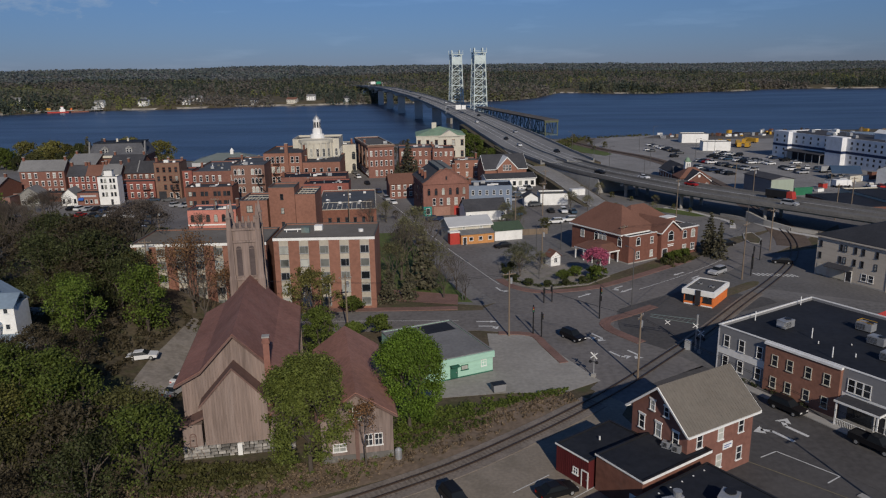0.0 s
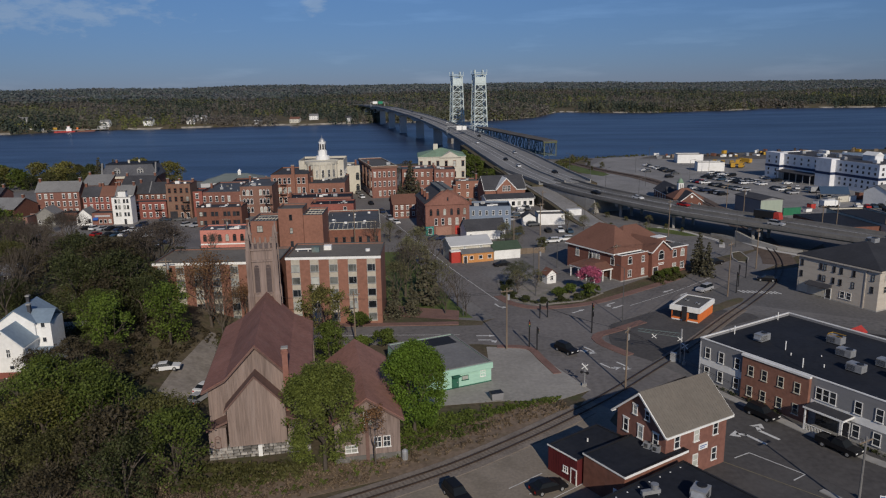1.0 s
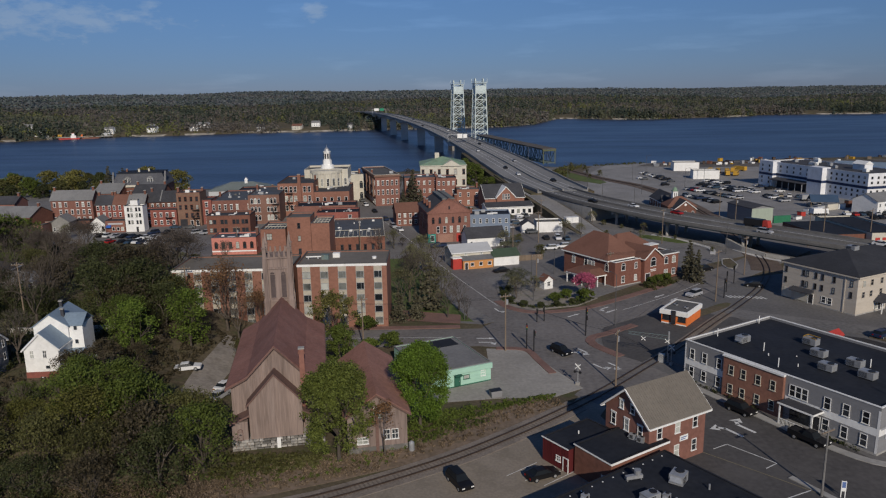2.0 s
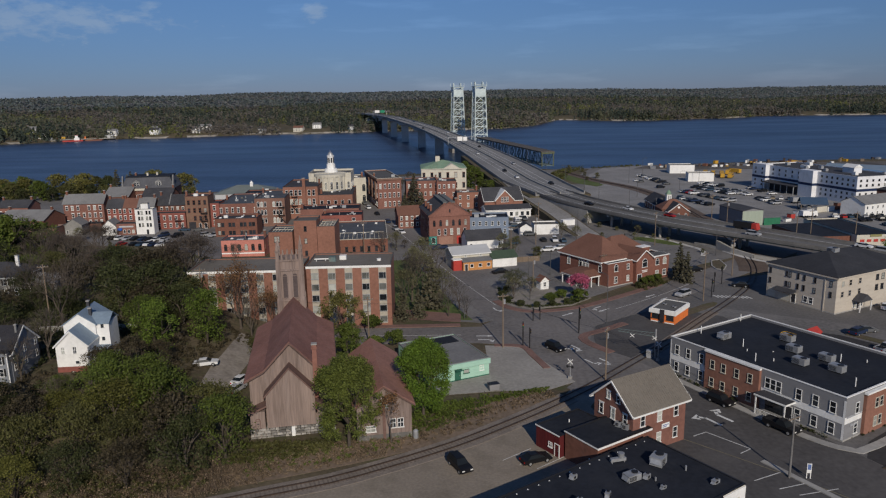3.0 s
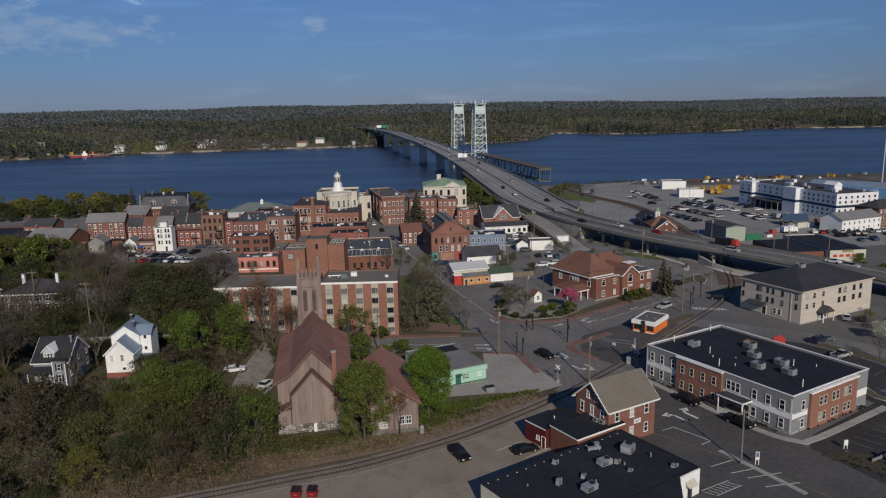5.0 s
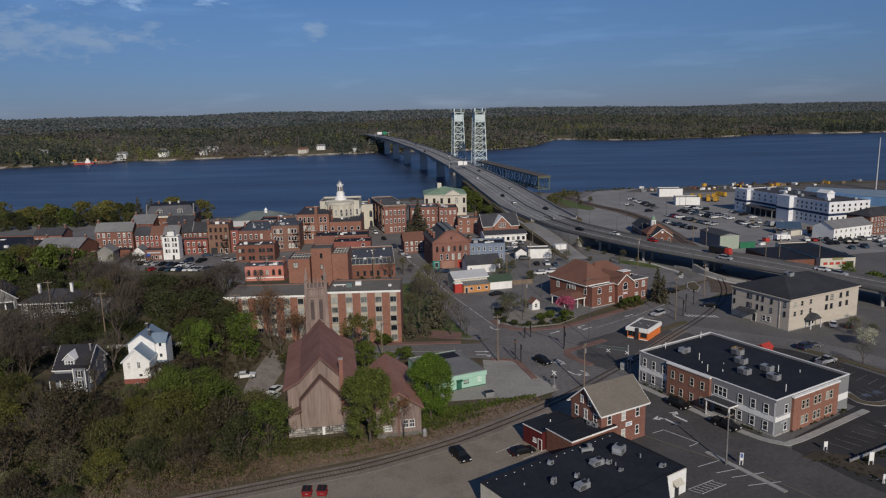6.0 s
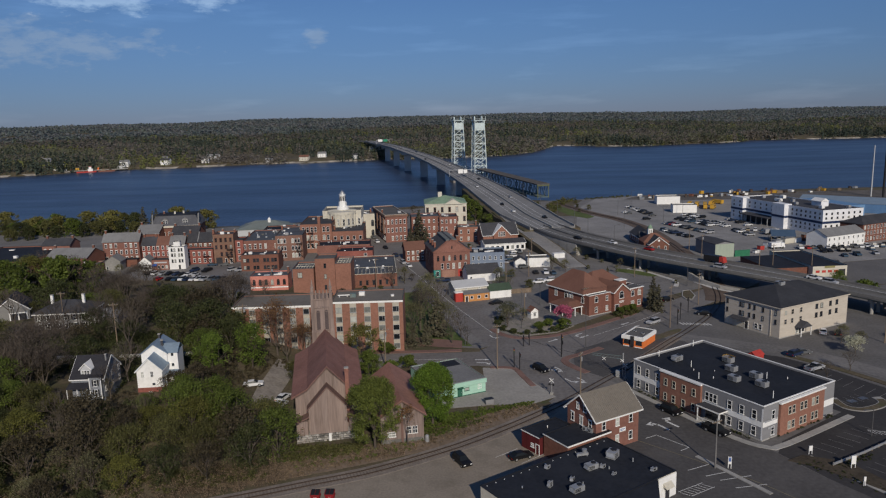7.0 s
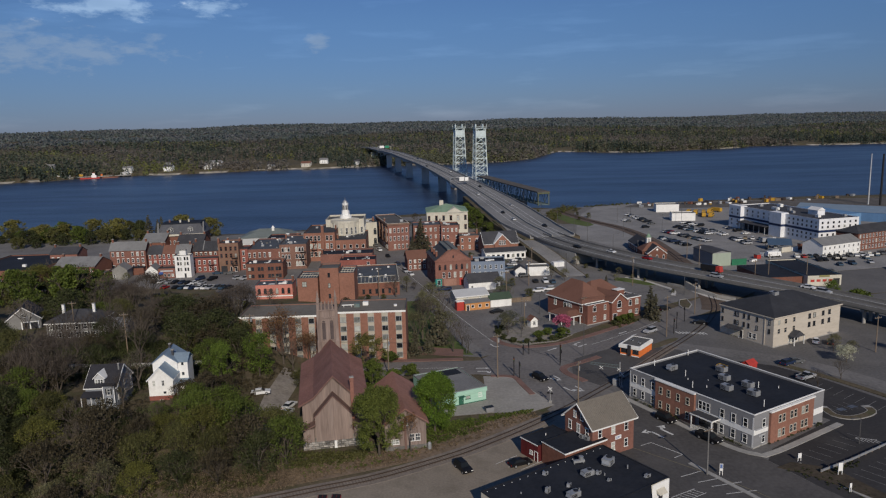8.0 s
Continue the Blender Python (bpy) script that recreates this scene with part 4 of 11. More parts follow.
part("awning", MB().solid([(BW - 3.3, -0.15, 2.4), (BW - 3.3, -1.0, 2.2), (BW - 3.3, -0.15, 3.0)], [(BW - 1.3, -0.15, 2.4), (BW - 1.3, -1.0, 2.2), (BW - 1.3, -0.15, 3.0)]), CREAM, low, "cream cloth awning")
for x, y, s, tn in ((12.6, 13.4, (0.8, 0.7, 0.6), 10), (18.5, 8.9, (2.1, 1.3, 0.9), -5), (24.4, 9.6, (2.0, 1.7, 1.2), 20), (11.4, 5.0, (2.2, 1.3, 0.9), 0), (8.8, 8.5, (0.9, 0.5, 1.0), 15), (26.4, 2.2, (1.0, 0.6, 0.5), 0), (13.2, 8.0, (0.9, 0.6, 0.5), 30), (20.3, 8.0, (0.8, 0.7, 0.6), 12), (20.1, 5.2, (0.6, 0.5, 0.4), 0)):
    roof_unit(local(low, x, y, BH - 0.06, tn), s)
duct = thing("roof_duct", local(low, 20.4, 13.0, BH - 0.06, -20), "galvanised duct and exhaust fan on a black roof", "duct")
part("duct", MB().box(-1.1, -0.25, 0.35, 1.1, 0.25, 0.8), GALV, duct)
part("cowl", MB().cyl(0.4, -0.1, 0.8, 1.5, 0.35, 10, 0.45), GALV, duct)
for sx in (-0.9, 0.9):
    part("leg", MB().box(sx - 0.05, -0.2, 0, sx + 0.05, 0.2, 0.35), GALV, duct)
for i in range(16):
    p = local(low, 0.8 + i * 1.8, BD - 0.75, BH - 0.06).translation
    vent_pipe(p.x, p.y, p.z, 0.16, 0.1, WHITE, "small white cap along a roof edge")
for x, y, hh in ((13.2, 5.5, 0.9), (20.8, 7.0, 0.6), (26, 6.4, 0.8), (5, 11, 0.4)):
    p = local(low, x, y, BH - 0.06).translation
    vent_pipe(p.x, p.y, p.z, hh, 0.12, GALV, "grey vent on a black roof")

# --- wooden church
CW, CD, CH, CR = 13.2, 26.0, 9.3, 5.7
church = building("church", (-35.8, 140.5), 12.2, CW, CD, CH, CHURCH_WOOD, "gable_y", CHURCH_ROOF, CR, "brown board-and-batten wooden church with steep shingled roof and square tower", "church", over=0.7, trim=CHURCH_TRIM, flare=0.85)
for i in range(40):
    x = 0.17 + i * 0.33
    top = float(np.interp(min(x, CW - x), (0, 0.18 * CW, CW / 2), (CH, CH + CR * 0.36 - 0.85, CH + CR))) - 0.45
    part("batten", MB().box(x - 0.045, -0.06, 1.9, x + 0.045, 0, top), CHURCH_WOOD, church)
for r in range(5):
    x = -0.1
    while x < CW + 0.05:
        ln = random.uniform(0.5, 1.1)
        part("foundation_stone", MB().solid([(x, -2.42, -0.6 + r * 0.45 + random.uniform(0, 0.08)), (min(x + ln, CW + 0.15) - 0.06, -2.42, -0.6 + r * 0.45 + random.uniform(0, 0.08)), (min(x + ln, CW + 0.15) - 0.06, 0.1, -0.6 + r * 0.45), (x, 0.1, -0.6 + r * 0.45)], [(x + random.uniform(0, 0.08), -2.42 - random.random() * 0.14, -0.6 + r * 0.45 + random.uniform(0.34, 0.42)), (min(x + ln, CW + 0.15) - random.uniform(0.06, 0.14), -2.42 - random.random() * 0.14, -0.6 + r * 0.45 + random.uniform(0.34, 0.42)), (min(x + ln, CW + 0.15) - 0.06, 0.1, -0.6 + r * 0.45 + 0.4), (x, 0.1, -0.6 + r * 0.45 + 0.4)]), STONE, church)
        x += ln
part("pipe_cover", MB().box(6.3, -2.6, -0.3, 6.85, -2.4, 1.6), WHITE, church, "white board on the foundation")
# projecting chancel outline on the gable wall
for a, b_ in (((2.2, 6.6), (6.4, 11.3)), ((6.4, 11.3), (10.6, 6.6))):
    p, q = Vector((a[0], -2.3, a[1])), Vector((b_[0], -2.3, b_[1]))
    part("roof", MB().solid([(p.x, -2.6, p.z), (q.x, -2.6, q.z), (q.x, -2.6, q.z + 0.3), (p.x, -2.6, p.z + 0.3)], [(p.x, 0.05, p.z), (q.x, 0.05, q.z), (q.x, 0.05, q.z + 0.3), (p.x, 0.05, p.z + 0.3)]), CHURCH_TRIM, church, "brown roof of the shallow chancel bay")
cb = MB().solid([(2.6, -2.3, 1.6), (10.2, -2.3, 1.6), (10.2, -2.3, 7.0), (6.4, -2.3, 11.2), (2.6, -2.3, 7.0)], [(2.6, 0, 1.6), (10.2, 0, 1.6), (10.2, 0, 7.0), (6.4, 0, 11.2), (2.6, 0, 7.0)])
part("chancel_bay", cb, CHURCH_WOOD, church)
for i in range(24):
    x = 2.7 + i * 0.32
    part("batten", MB().box(x - 0.045, -2.36, 1.65, x + 0.045, -2.3, 7.0 + 4.2 * (1 - abs(x - 6.4) / 3.8) - 0.25), CHURCH_WOOD, church)
for x0, x1 in ((-0.3, 2.58), (10.22, 13.5)):
    part("porch_roof", MB().solid([(x0, -2.5, 4.0 if x0 < 5 else 5.2), (x1, -2.5, 5.2 if x0 < 5 else 4.0), (x1, 0, 5.2 if x0 < 5 else 4.0), (x0, 0, 4.0 if x0 < 5 else 5.2)], [(x0, -2.5, 4.3 if x0 < 5 else 5.5), (x1, -2.5, 5.5 if x0 < 5 else 4.3), (x1, 0, 5.5 if x0 < 5 else 4.3), (x0, 0, 4.3 if x0 < 5 else 5.5)]), CHURCH_TRIM, church, "lean-to roof beside the chancel bay")
    part("porch_wall", MB().box(x0 + 0.3, -2.2, -0.5, x1 - 0.3, 0, 4.4), CHURCH_WOOD, church)
    window(church, CW, CD, "f", (x0 + x1) / 2, 1.6, 0.8, 1.7, "arch", CHURCH_TRIM, CHURCH_WOOD, out=2.2)
chimney(church, 10.5, -0.5, 3.0, 14.4, 0.75, BRICK)
part("chimney_flare", MB().box(10.02, -0.98, 13.7, 10.98, -0.02, 14.05), BRICK, church)
# tower
TC = CW / 2 - 0.4
T0, T1, TS = TC - 2.15, TC + 2.15, CD - 0.4
TY = TS + 4.3
part("tower", MB().box(T0, TS, -1, T1, TY, 22.6), CHURCH_WOOD, church, "square wooden tower")
for z in (9.5, 14.4, 20.4, 22.3):
    part("band", MB().box(T0 - 0.22, TS - 0.22, z, T1 + 0.22, TY + 0.22, z + 0.32), CHURCH_WOOD, church)
for x in (T0, T1):
    for y in (TS, TY):
        bx = MB().box(x - 0.55, y - 0.55, -1, x + 0.55, y + 0.55, 14.6).solid([(x - 0.55, y - 0.55, 14.6), (x + 0.55, y - 0.55, 14.6), (x + 0.55, y + 0.55, 14.6), (x - 0.55, y + 0.55, 14.6)], [(x - 0.42, y - 0.42, 15.3), (x + 0.42, y - 0.42, 15.3), (x + 0.42, y + 0.42, 15.3), (x - 0.42, y + 0.42, 15.3)]).box(x - 0.42, y - 0.42, 15.3, x + 0.42, y + 0.42, 22.4)
        bx.box(x - 0.33, y - 0.33, 22.4, x + 0.33, y + 0.33, 24.2).box(x - 0.42, y - 0.42, 24.2, x + 0.42, y + 0.42, 24.4).solid([(x - 0.3, y - 0.3, 24.4), (x + 0.3, y - 0.3, 24.4), (x + 0.3, y + 0.3, 24.4), (x - 0.3, y + 0.3, 24.4)], [(x - 0.05, y - 0.05, 26.4), (x + 0.05, y - 0.05, 26.4), (x + 0.05, y + 0.05, 26.4), (x - 0.05, y + 0.05, 26.4)])
        part("pinnacle", bx, CHURCH_WOOD, church, "corner buttress rising to a pinnacle")
for i in range(4):
    u = T0 + 0.62 + i * 0.88
    for y in (TS - 0.1, TY - 0.2):
        part("battlement", MB().solid([(u, y, 22.63), (u + 0.42, y, 22.63), (u + 0.42, y + 0.25, 22.63), (u, y + 0.25, 22.63)], [(u + 0.1, y, 23.7), (u + 0.32, y, 23.7), (u + 0.32, y + 0.25, 23.7), (u + 0.1, y + 0.25, 23.7)]), CHURCH_WOOD, church)
    v = TS + 0.62 + i * 0.88
    for x in (T0 - 0.1, T1 - 0.15):
        part("battlement", MB().solid([(x, v, 22.63), (x + 0.25, v, 22.63), (x + 0.25, v + 0.42, 22.63), (x, v + 0.42, 22.63)], [(x, v + 0.1, 23.7), (x + 0.25, v + 0.1, 23.7), (x + 0.25, v + 0.32, 23.7), (x, v + 0.32, 23.7)]), CHURCH_WOOD, church)
for x in (TC - 0.95, TC + 0.95):
    o = window(church, CW, CD, "f", x, 15.1, 1.0, 4.8, "arch", CHURCH_WOOD, mat("dim_louvres", (0.09, 0.07, 0.068), 0.8, 0.3, 0.5, 3, 0.1))
    o.matrix_basis = pose(x, TS - 0.02, 15.1)
for v in (TS + 1.2, TS + 3.1):
    o = window(church, CW, CD, "r", v, 15.1, 1.0, 4.8, "arch", CHURCH_WOOD, CHURCH_TRIM)
    o.matrix_basis = pose(T1 + 0.02, v, 15.1, 0, 0, 90)
for i in range(1, 9):
    x = T0 + i * (T1 - T0) / 9
    part("batten", MB().box(x - 0.04, TS - 0.06, 9.9, x + 0.04, TS, 13.85), CHURCH_WOOD, church)
for v in (5, 9.2, 13.4, 17.6, 21.8):
    window(church, CW, CD, "r", v, 2.5, 1.2, 4.2, "arch", CHURCH_TRIM)
    part("buttress", MB().box(CW, v + 1.8, -1, CW + 0.7, v + 2.4, 6.5), CHURCH_WOOD, church)

# --- parish annex
AW, AD, AH = 8.6, 22.0, 6.0
parish = building("parish_house", (-18.2, 137.3), 13.0, AW, AD, AH, CHURCH_WOOD, "gable_y", mat("parish_shingles", (0.3, 0.155, 0.12), 0.9, 0.3, 0.25, 2.2, 0.3, dirt=(0.22, 0.12, 0.1), dirt_amount=0.4), 3.0, "low brown wooden parish annex with russet shingle roof", "annex", over=0.5, trim=CHURCH_TRIM, base=(STONE, 0.9))
windows(parish, AW, AD, "f", (1.9,), 2, 1.0, 1.5, "cross", a=5.6, b=6.8)
window(parish, AW, AD, "f", 2.1, 1.5, 1.6, 1.0, "cross", gm=BLIND)
part("pilaster", MB().box(4.0, -0.22, 0, 4.45, 0, 6.2), CHURCH_TRIM, parish)
windows(parish, AW, AD, "r", (1.8,), 4, 1.0, 1.6, "cross", a=3, b=18)
window(parish, AW, AD, "f", 4.3, 5.4, 1.0, 1.6, "cross")

# --- mint shop
MW, MD, MH = 12.6, 15.5, 3.5
mint = building("mint_shop", (-8.25, 158.7), 27.0, MW, MD, MH, MINT, "flat", SHINGLE_GREY, label="low mint green clapboard shop with grey roof", category="shop", trim=SHINGLE_GREY, parapet=0.12)
part("fascia", MB().box(-0.1, -0.35, 2.5, MW + 0.15, 0, 3.5), MINT, mint, "overhanging mint fascia")
part("skirt", MB().box(-0.03, -0.05, 0, MW + 0.03, 0, 0.25), mat("dark_green_paint", (0.03, 0.12, 0.08), 0.7), mint)
door(mint, MW, MD, "f", 5.9, 1.0, 2.1, mat("dark_green_paint", (0.03, 0.12, 0.08)), mat("dark_green_paint", (0.03, 0.12, 0.08)))
part("awning", MB().box(5.2, -1.0, 2.3, 6.6, 0, 2.4), mat("dark_green_paint", (0.03, 0.12, 0.08)), mint)
window(mint, MW, MD, "f", 7.7, 1.3, 1.2, 0.75, "plain", mat("dark_green_paint", (0.03, 0.12, 0.08)))
window(mint, MW, MD, "f", 11.0, 1.3, 0.9, 1.0, "cross", WHITE, MINT)
part("roof_patch", MB().box(6.2, 11.0, MH - 0.055, 11.6, 14.8, MH - 0.02), MEMBRANE, mint, "black roof patch")
p = local(mint, 5.0, 4.0, MH - 0.06).translation
vent_pipe(p.x, p.y, p.z, 1.1, 0.12, BLACK, "black vent stack on a grey roof")

# --- orange kiosk
kiosk = building("takeaway_kiosk", (41.7, 197.0), -36.0, 5.7, 8.8, 3.1, ORANGE, "flat", TAR_GREY, label="small orange takeaway kiosk with white fascia and flat roof", category="kiosk", trim=WHITE, parapet=0.06)
part("fascia", MB().box(-0.35, -0.35, 2.2, 5.98, 0, 3.15).box(5.7, 0, 2.2, 5.98, 8.9, 3.15).box(-0.35, 0, 2.2, 0, 8.9, 3.15), WHITE, kiosk, "broad white fascia")
windows(kiosk, 5.7, 8.8, "f", (0.95,), 2, 1.7, 1.15, "split", a=1.15, b=4.6, fm=DOORM, out=0.0)
part("menu_board", MB().box(2.35, -0.5, 0.3, 3.35, -0.36, 3.3), DOORM, kiosk, "tall dark menu board")
part("kick_board", MB().box(0.1, -0.06, 0.05, 2.3, 0, 0.3).box(3.4, -0.06, 0.05, 5.6, 0, 0.3), WHITE, kiosk)
for x, y in ((1.5, 4.6), (4.2, 3.5)):
    roof_unit(local(kiosk, x, y, 2.66), (0.8, 0.6, 0.55), "small white roof fan")

# --- brick library-like hall
LW, LD, LH = 23.0, 20.0, 6.7
hall = building("brick_hall", (37.0, 225.8), 33.5, LW, LD, LH, mat("hall_brick", (0.2, 0.088, 0.065), 0.9, 0.28, 0.12, 1.6, 0.15, dirt=(0.17, 0.085, 0.065), dirt_amount=0.4), "flat", MEMBRANE, label="red brick civic hall with brown hipped roofs and white trim", category="hall", trim=WHITE, base=(CONCRETE, 0.3), parapet=0.25)
for x0, y0, wd_, dp_, rs_, lift in ((-0.1, 2.6, 11.6, 17.5, 5.6, 0.12), (7.0, 6.5, 15.2, 10.5, 4.3, 0.1)):
    hp = MB()
    for poly in roof_planes("hip", wd_, dp_, LH + lift, rs_, 0.45):
        poly = [Vector(p) + Vector((x0, y0, 0)) for p in poly]
        hp.solid(poly, [p + Vector((0, 0, 0.14)) for p in poly])
    part("roof", hp, SHINGLE_BROWN, hall, "brown shingled hip roof")
    for a0, b0, a1, b1 in ((-0.46, -0.46, wd_ + 0.46, -0.3), (-0.46, dp_ + 0.3, wd_ + 0.46, dp_ + 0.46), (-0.46, -0.3, -0.3, dp_ + 0.3), (wd_ + 0.3, -0.3, wd_ + 0.46, dp_ + 0.3)):
        part("eaves_board", MB().box(x0 + a0, y0 + b0, LH - 0.22, x0 + a1, y0 + b1, LH + lift + 0.02), WHITE, hall, "white eaves board")
part("penthouse", MB().box(17.2, 4.2, LH - 0.2, 20.4, 6.3, LH + 1.7), MATS["hall_brick"], hall, "small brick roof house")
part("penthouse_roof", MB().box(17.0, 4.0, LH + 1.704, 20.6, 6.5, LH + 1.9), WHITE, hall)
gb = building("entrance_wing", (47.0, 231.0), 33.5, 6.5, 6, 6.9, MATS["hall_brick"], "gable_y", SHINGLE_BROWN, 2.4, "gabled brick entrance wing", "wing", over=0.4, trim=WHITE)
gb.parent, gb.matrix_basis = hall, pose(9.6, -1.2, 0)
part("ridge_roof", MB().solid([(-0.4, 5.9, 6.9), (6.9, 5.9, 6.9), (3.25, 5.9, 9.45)], [(-0.4, 10.5, 6.9), (6.9, 10.5, 6.9), (3.25, 10.5, 9.45)]), SHINGLE_BROWN, gb, "brown roof running back from the gable")
del gb["category"]
window(gb, 6.5, 6, "f", 3.25, 4.4, 2.0, 2.4, "arch")
door(gb, 6.5, 6, "f", 1.3, 1.6, 2.5, DOORM)
part("lettering", MB().box(2.2, -0.06, 3.3, 4.4, 0, 3.5).box(2.4, -0.06, 2.9, 4.3, 0, 3.1), WHITE, gb, "white lettering reduced to bars")
for u in (3.0, 18.5, 21.3):
    window(hall, LW, LD, "f", u, 4.3, 1.4, 2.0, "arch")
    window(hall, LW, LD, "f", u, 1.0, 1.2, 1.8, "cross")
window(hall, LW, LD, "f", 7.6, 4.3, 1.0, 1.6, "cross"), window(hall, LW, LD, "f", 7.6, 1.0, 1.0, 1.6, "cross")
for u in (4.0, 9.0, 10.4, 11.8, 17.0):
    window(hall, LW, LD, "l", u, 3.9, 1.3, 2.2, "arch")
part("flat_roof_bay", MB().box(16.2, -0.8, 0, LW + 0.1, 3.0, 6.6), MATS["hall_brick"], hall)
part("bay_roof", MB().box(16.0, -1.0, 6.604, LW + 0.3, 3.2, 6.85), WHITE, hall, "white cornice of the flat-roofed bay")
part("bay_roof", MB().box(16.3, -0.7, 6.854, LW, 2.9, 6.9), TAR_GREY, hall)
for u in (18.3, 21.3):
    window(hall, LW, LD, "f", u, 4.2, 1.4, 2.0, "arch", out=0.8), window(hall, LW, LD, "f", u, 0.9, 1.4, 1.7, "cross", out=0.8)
por = thing("porch", local(hall, 0, 0), "white-columned side porch with brown hipped roof", "porch")
por.parent, por.matrix_basis = hall, pose(-6.0, 3.0, 0)
del por["category"]
part("porch_roof", MB().solid([(-0.3, -0.3, 3.1), (6.0, -0.3, 3.1), (6.0, 9.3, 3.1), (-0.3, 9.3, 3.1)], [(2.2, 2.2, 4.4), (6.0, 2.2, 4.4), (6.0, 7, 4.4), (2.2, 7, 4.4)]), SHINGLE_BROWN, por)
part("fascia", MB().box(-0.2, -0.2, 2.75, 5.98, 9.2, 3.1), WHITE, por)
for x, y in ((0.1, 0.1), (0.1, 3), (0.1, 6), (0.1, 8.9), (2.9, 0.1), (5.6, 0.1)):
    part("column", MB().box(x - 0.12, y - 0.12, 0, x + 0.12, y + 0.12, 2.75), WHITE, por)

# --- beige block
EW, ED, EH = 19.0, 29.5, 9.0
beige = building("beige_block", (76.4, 217.2), -60.5, EW, ED, EH, BEIGE, "hip", mat("charcoal_shingles", (0.036, 0.038, 0.045), 0.9, 0.25, 0.2, 2.2, 0.3, dirt=(0.055, 0.056, 0.062), dirt_amount=0.4), 3.5, "three-storey beige building with dark hipped roof", "building", over=0.45, trim=BEIGE, base=(CONCRETE, 0.3))
for z in (4.0, 6.6):
    for u in (0.9, 5.6, 6.6, 8.8, 10.5, 13.4, 17.6):
        window(beige, EW, ED, "f", u, z, 0.62, 1.3, "sash", DOORM)
    for u in (2.2, 5.0, 8.6, 15.4, 17.6, 21.5, 24.4):
        window(beige, EW, ED, "r", u, z, 1.1, 1.4, "sash", BEIGE if u < 9 else DOORM)
for u in (11.2, 12.7):
    window(beige, EW, ED, "f", u, 1.2, 1.15, 1.5, "sash", WHITE)
part("pilaster", MB().box(15.9, -0.12, 0, 16.15, 0, EH - 0.3), BEIGE, beige)
part("garage_door", MB().box(0.5, -0.06, 0, 2.7, 0, 2.7), CREAM, beige, "cream roller door"), part("garage_door", MB().box(3.6, -0.06, 0, 7.0, 0, 2.7), CREAM, beige, "cream roller door")
part("awning", MB().solid([(3.0, 0, 2.9), (8.6, 0, 2.9), (8.6, -1.6, 2.7), (3.0, -1.6, 2.7)], [(3.0, 0, 3.5), (8.6, 0, 3.5), (8.6, -1.6, 2.8), (3.0, -1.6, 2.8)]), SHINGLE_DARK, beige, "dark lean-to canopy")
door(beige, EW, ED, "f", 7.9, 1.2, 2.5, DOORM)
part("entrance_gable", MB().solid([(EW, 6.2, 2.6), (EW, 11.0, 2.6), (EW, 8.6, 4.3)], [(EW + 2.2, 6.2, 2.6), (EW + 2.2, 11.0, 2.6), (EW + 2.2, 8.6, 4.3)]), SHINGLE_DARK, beige, "dark gabled entrance canopy")
for u in (6.5, 10.7):
    part("post", MB().box(EW + 1.9, u - 0.1, 0, EW + 2.1, u + 0.1, 2.6), WHITE, beige)
for u in (7.4, 9.8):
    window(beige, EW, ED, "r", u, 0.7, 1.4, 1.6, "plain")
door(beige, EW, ED, "r", 8.6, 1.0, 2.1)
roof_unit(local(beige, 9.6, 11.4, EH + 3.1), (2.2, 1.8, 1.0), "square skylight box on a dark roof")
red_shed = building("red_shed", (72.4, 182.6), 36, 3.4, 2.4, 1.3, RED_PAINT, "gable_x", RED_PAINT, 0.9, "small low red shed with painted red roof", "shed", over=0.15)

# --- apartment block
FLAT_GLASS = mat("curtained_glass", (0.115, 0.12, 0.112), 0.3, 0.5, 0.6, 0.9, 0, rnd=0.6, spec=0.5)


def apartment(at, ang, w, d, h, n, label):
    b = building("apartment_block", at, ang, w, d, h, BRICK_ORANGE, "flat", mat("pale_gravel_roof", (0.17, 0.155, 0.135), 0.95, 0.25, 0.15, 2, 0.2, dirt=(0.12, 0.108, 0.095)), label=label, category="apartment building", trim=TAR_GREY, parapet=0.25)
    part("frieze", MB().box(-0.08, -0.1, h - 0.55, w + 0.08, 0, h - 0.02), WHITE, b, "white concrete frieze")
    step = w / n
    for i in range(n):
        u = (i + 0.5) * step
        part("panel", MB().box(u - step * 0.23, -0.05, 0.5, u + step * 0.23, 0, h - 0.55), mat("spandrel_panel", (0.42, 0.385, 0.32), 0.8, 0.2, 0.3, 2, 0.05), b, "pale spandrel strip")
        for r in range(5):
            window(b, w, d, "f", u, 0.9 + r * 2.65, step * 0.44, 1.45, random.choice(("split", "split", "plain")), GALV, random.choice((FLAT_GLASS, FLAT_GLASS, FLAT_GLASS, None, None, BLIND)), out=0.05)
    return b


apt = apartment((-38.6, 194.0), 3, 19.6, 13, 14.6, 5, "five-storey brick apartment block with pale window strips")
apartment((-66.0, 192.5), 3, 26.0, 13, 13.9, 7, "long brick apartment wing behind spring trees")
part("penthouse", MB().box(4.6, 5, 14.3, 6.2, 6.3, 15.5), STEEL_DARK, apt, "green roof plant box")
part("roof_pipe", MB().tube((1.0, 6.0, 14.9), (4.4, 6.2, 14.9), 0.16, n=8).box(1.4, 5.9, 14.3, 1.55, 6.1, 14.9).box(3.6, 6.05, 14.3, 3.75, 6.25, 14.9), WHITE, apt, "white pipe run on the roof")
part("skylight", MB().cyl(16.5, 5.5, 14.3, 14.9, 0.5, 12), WHITE, apt)
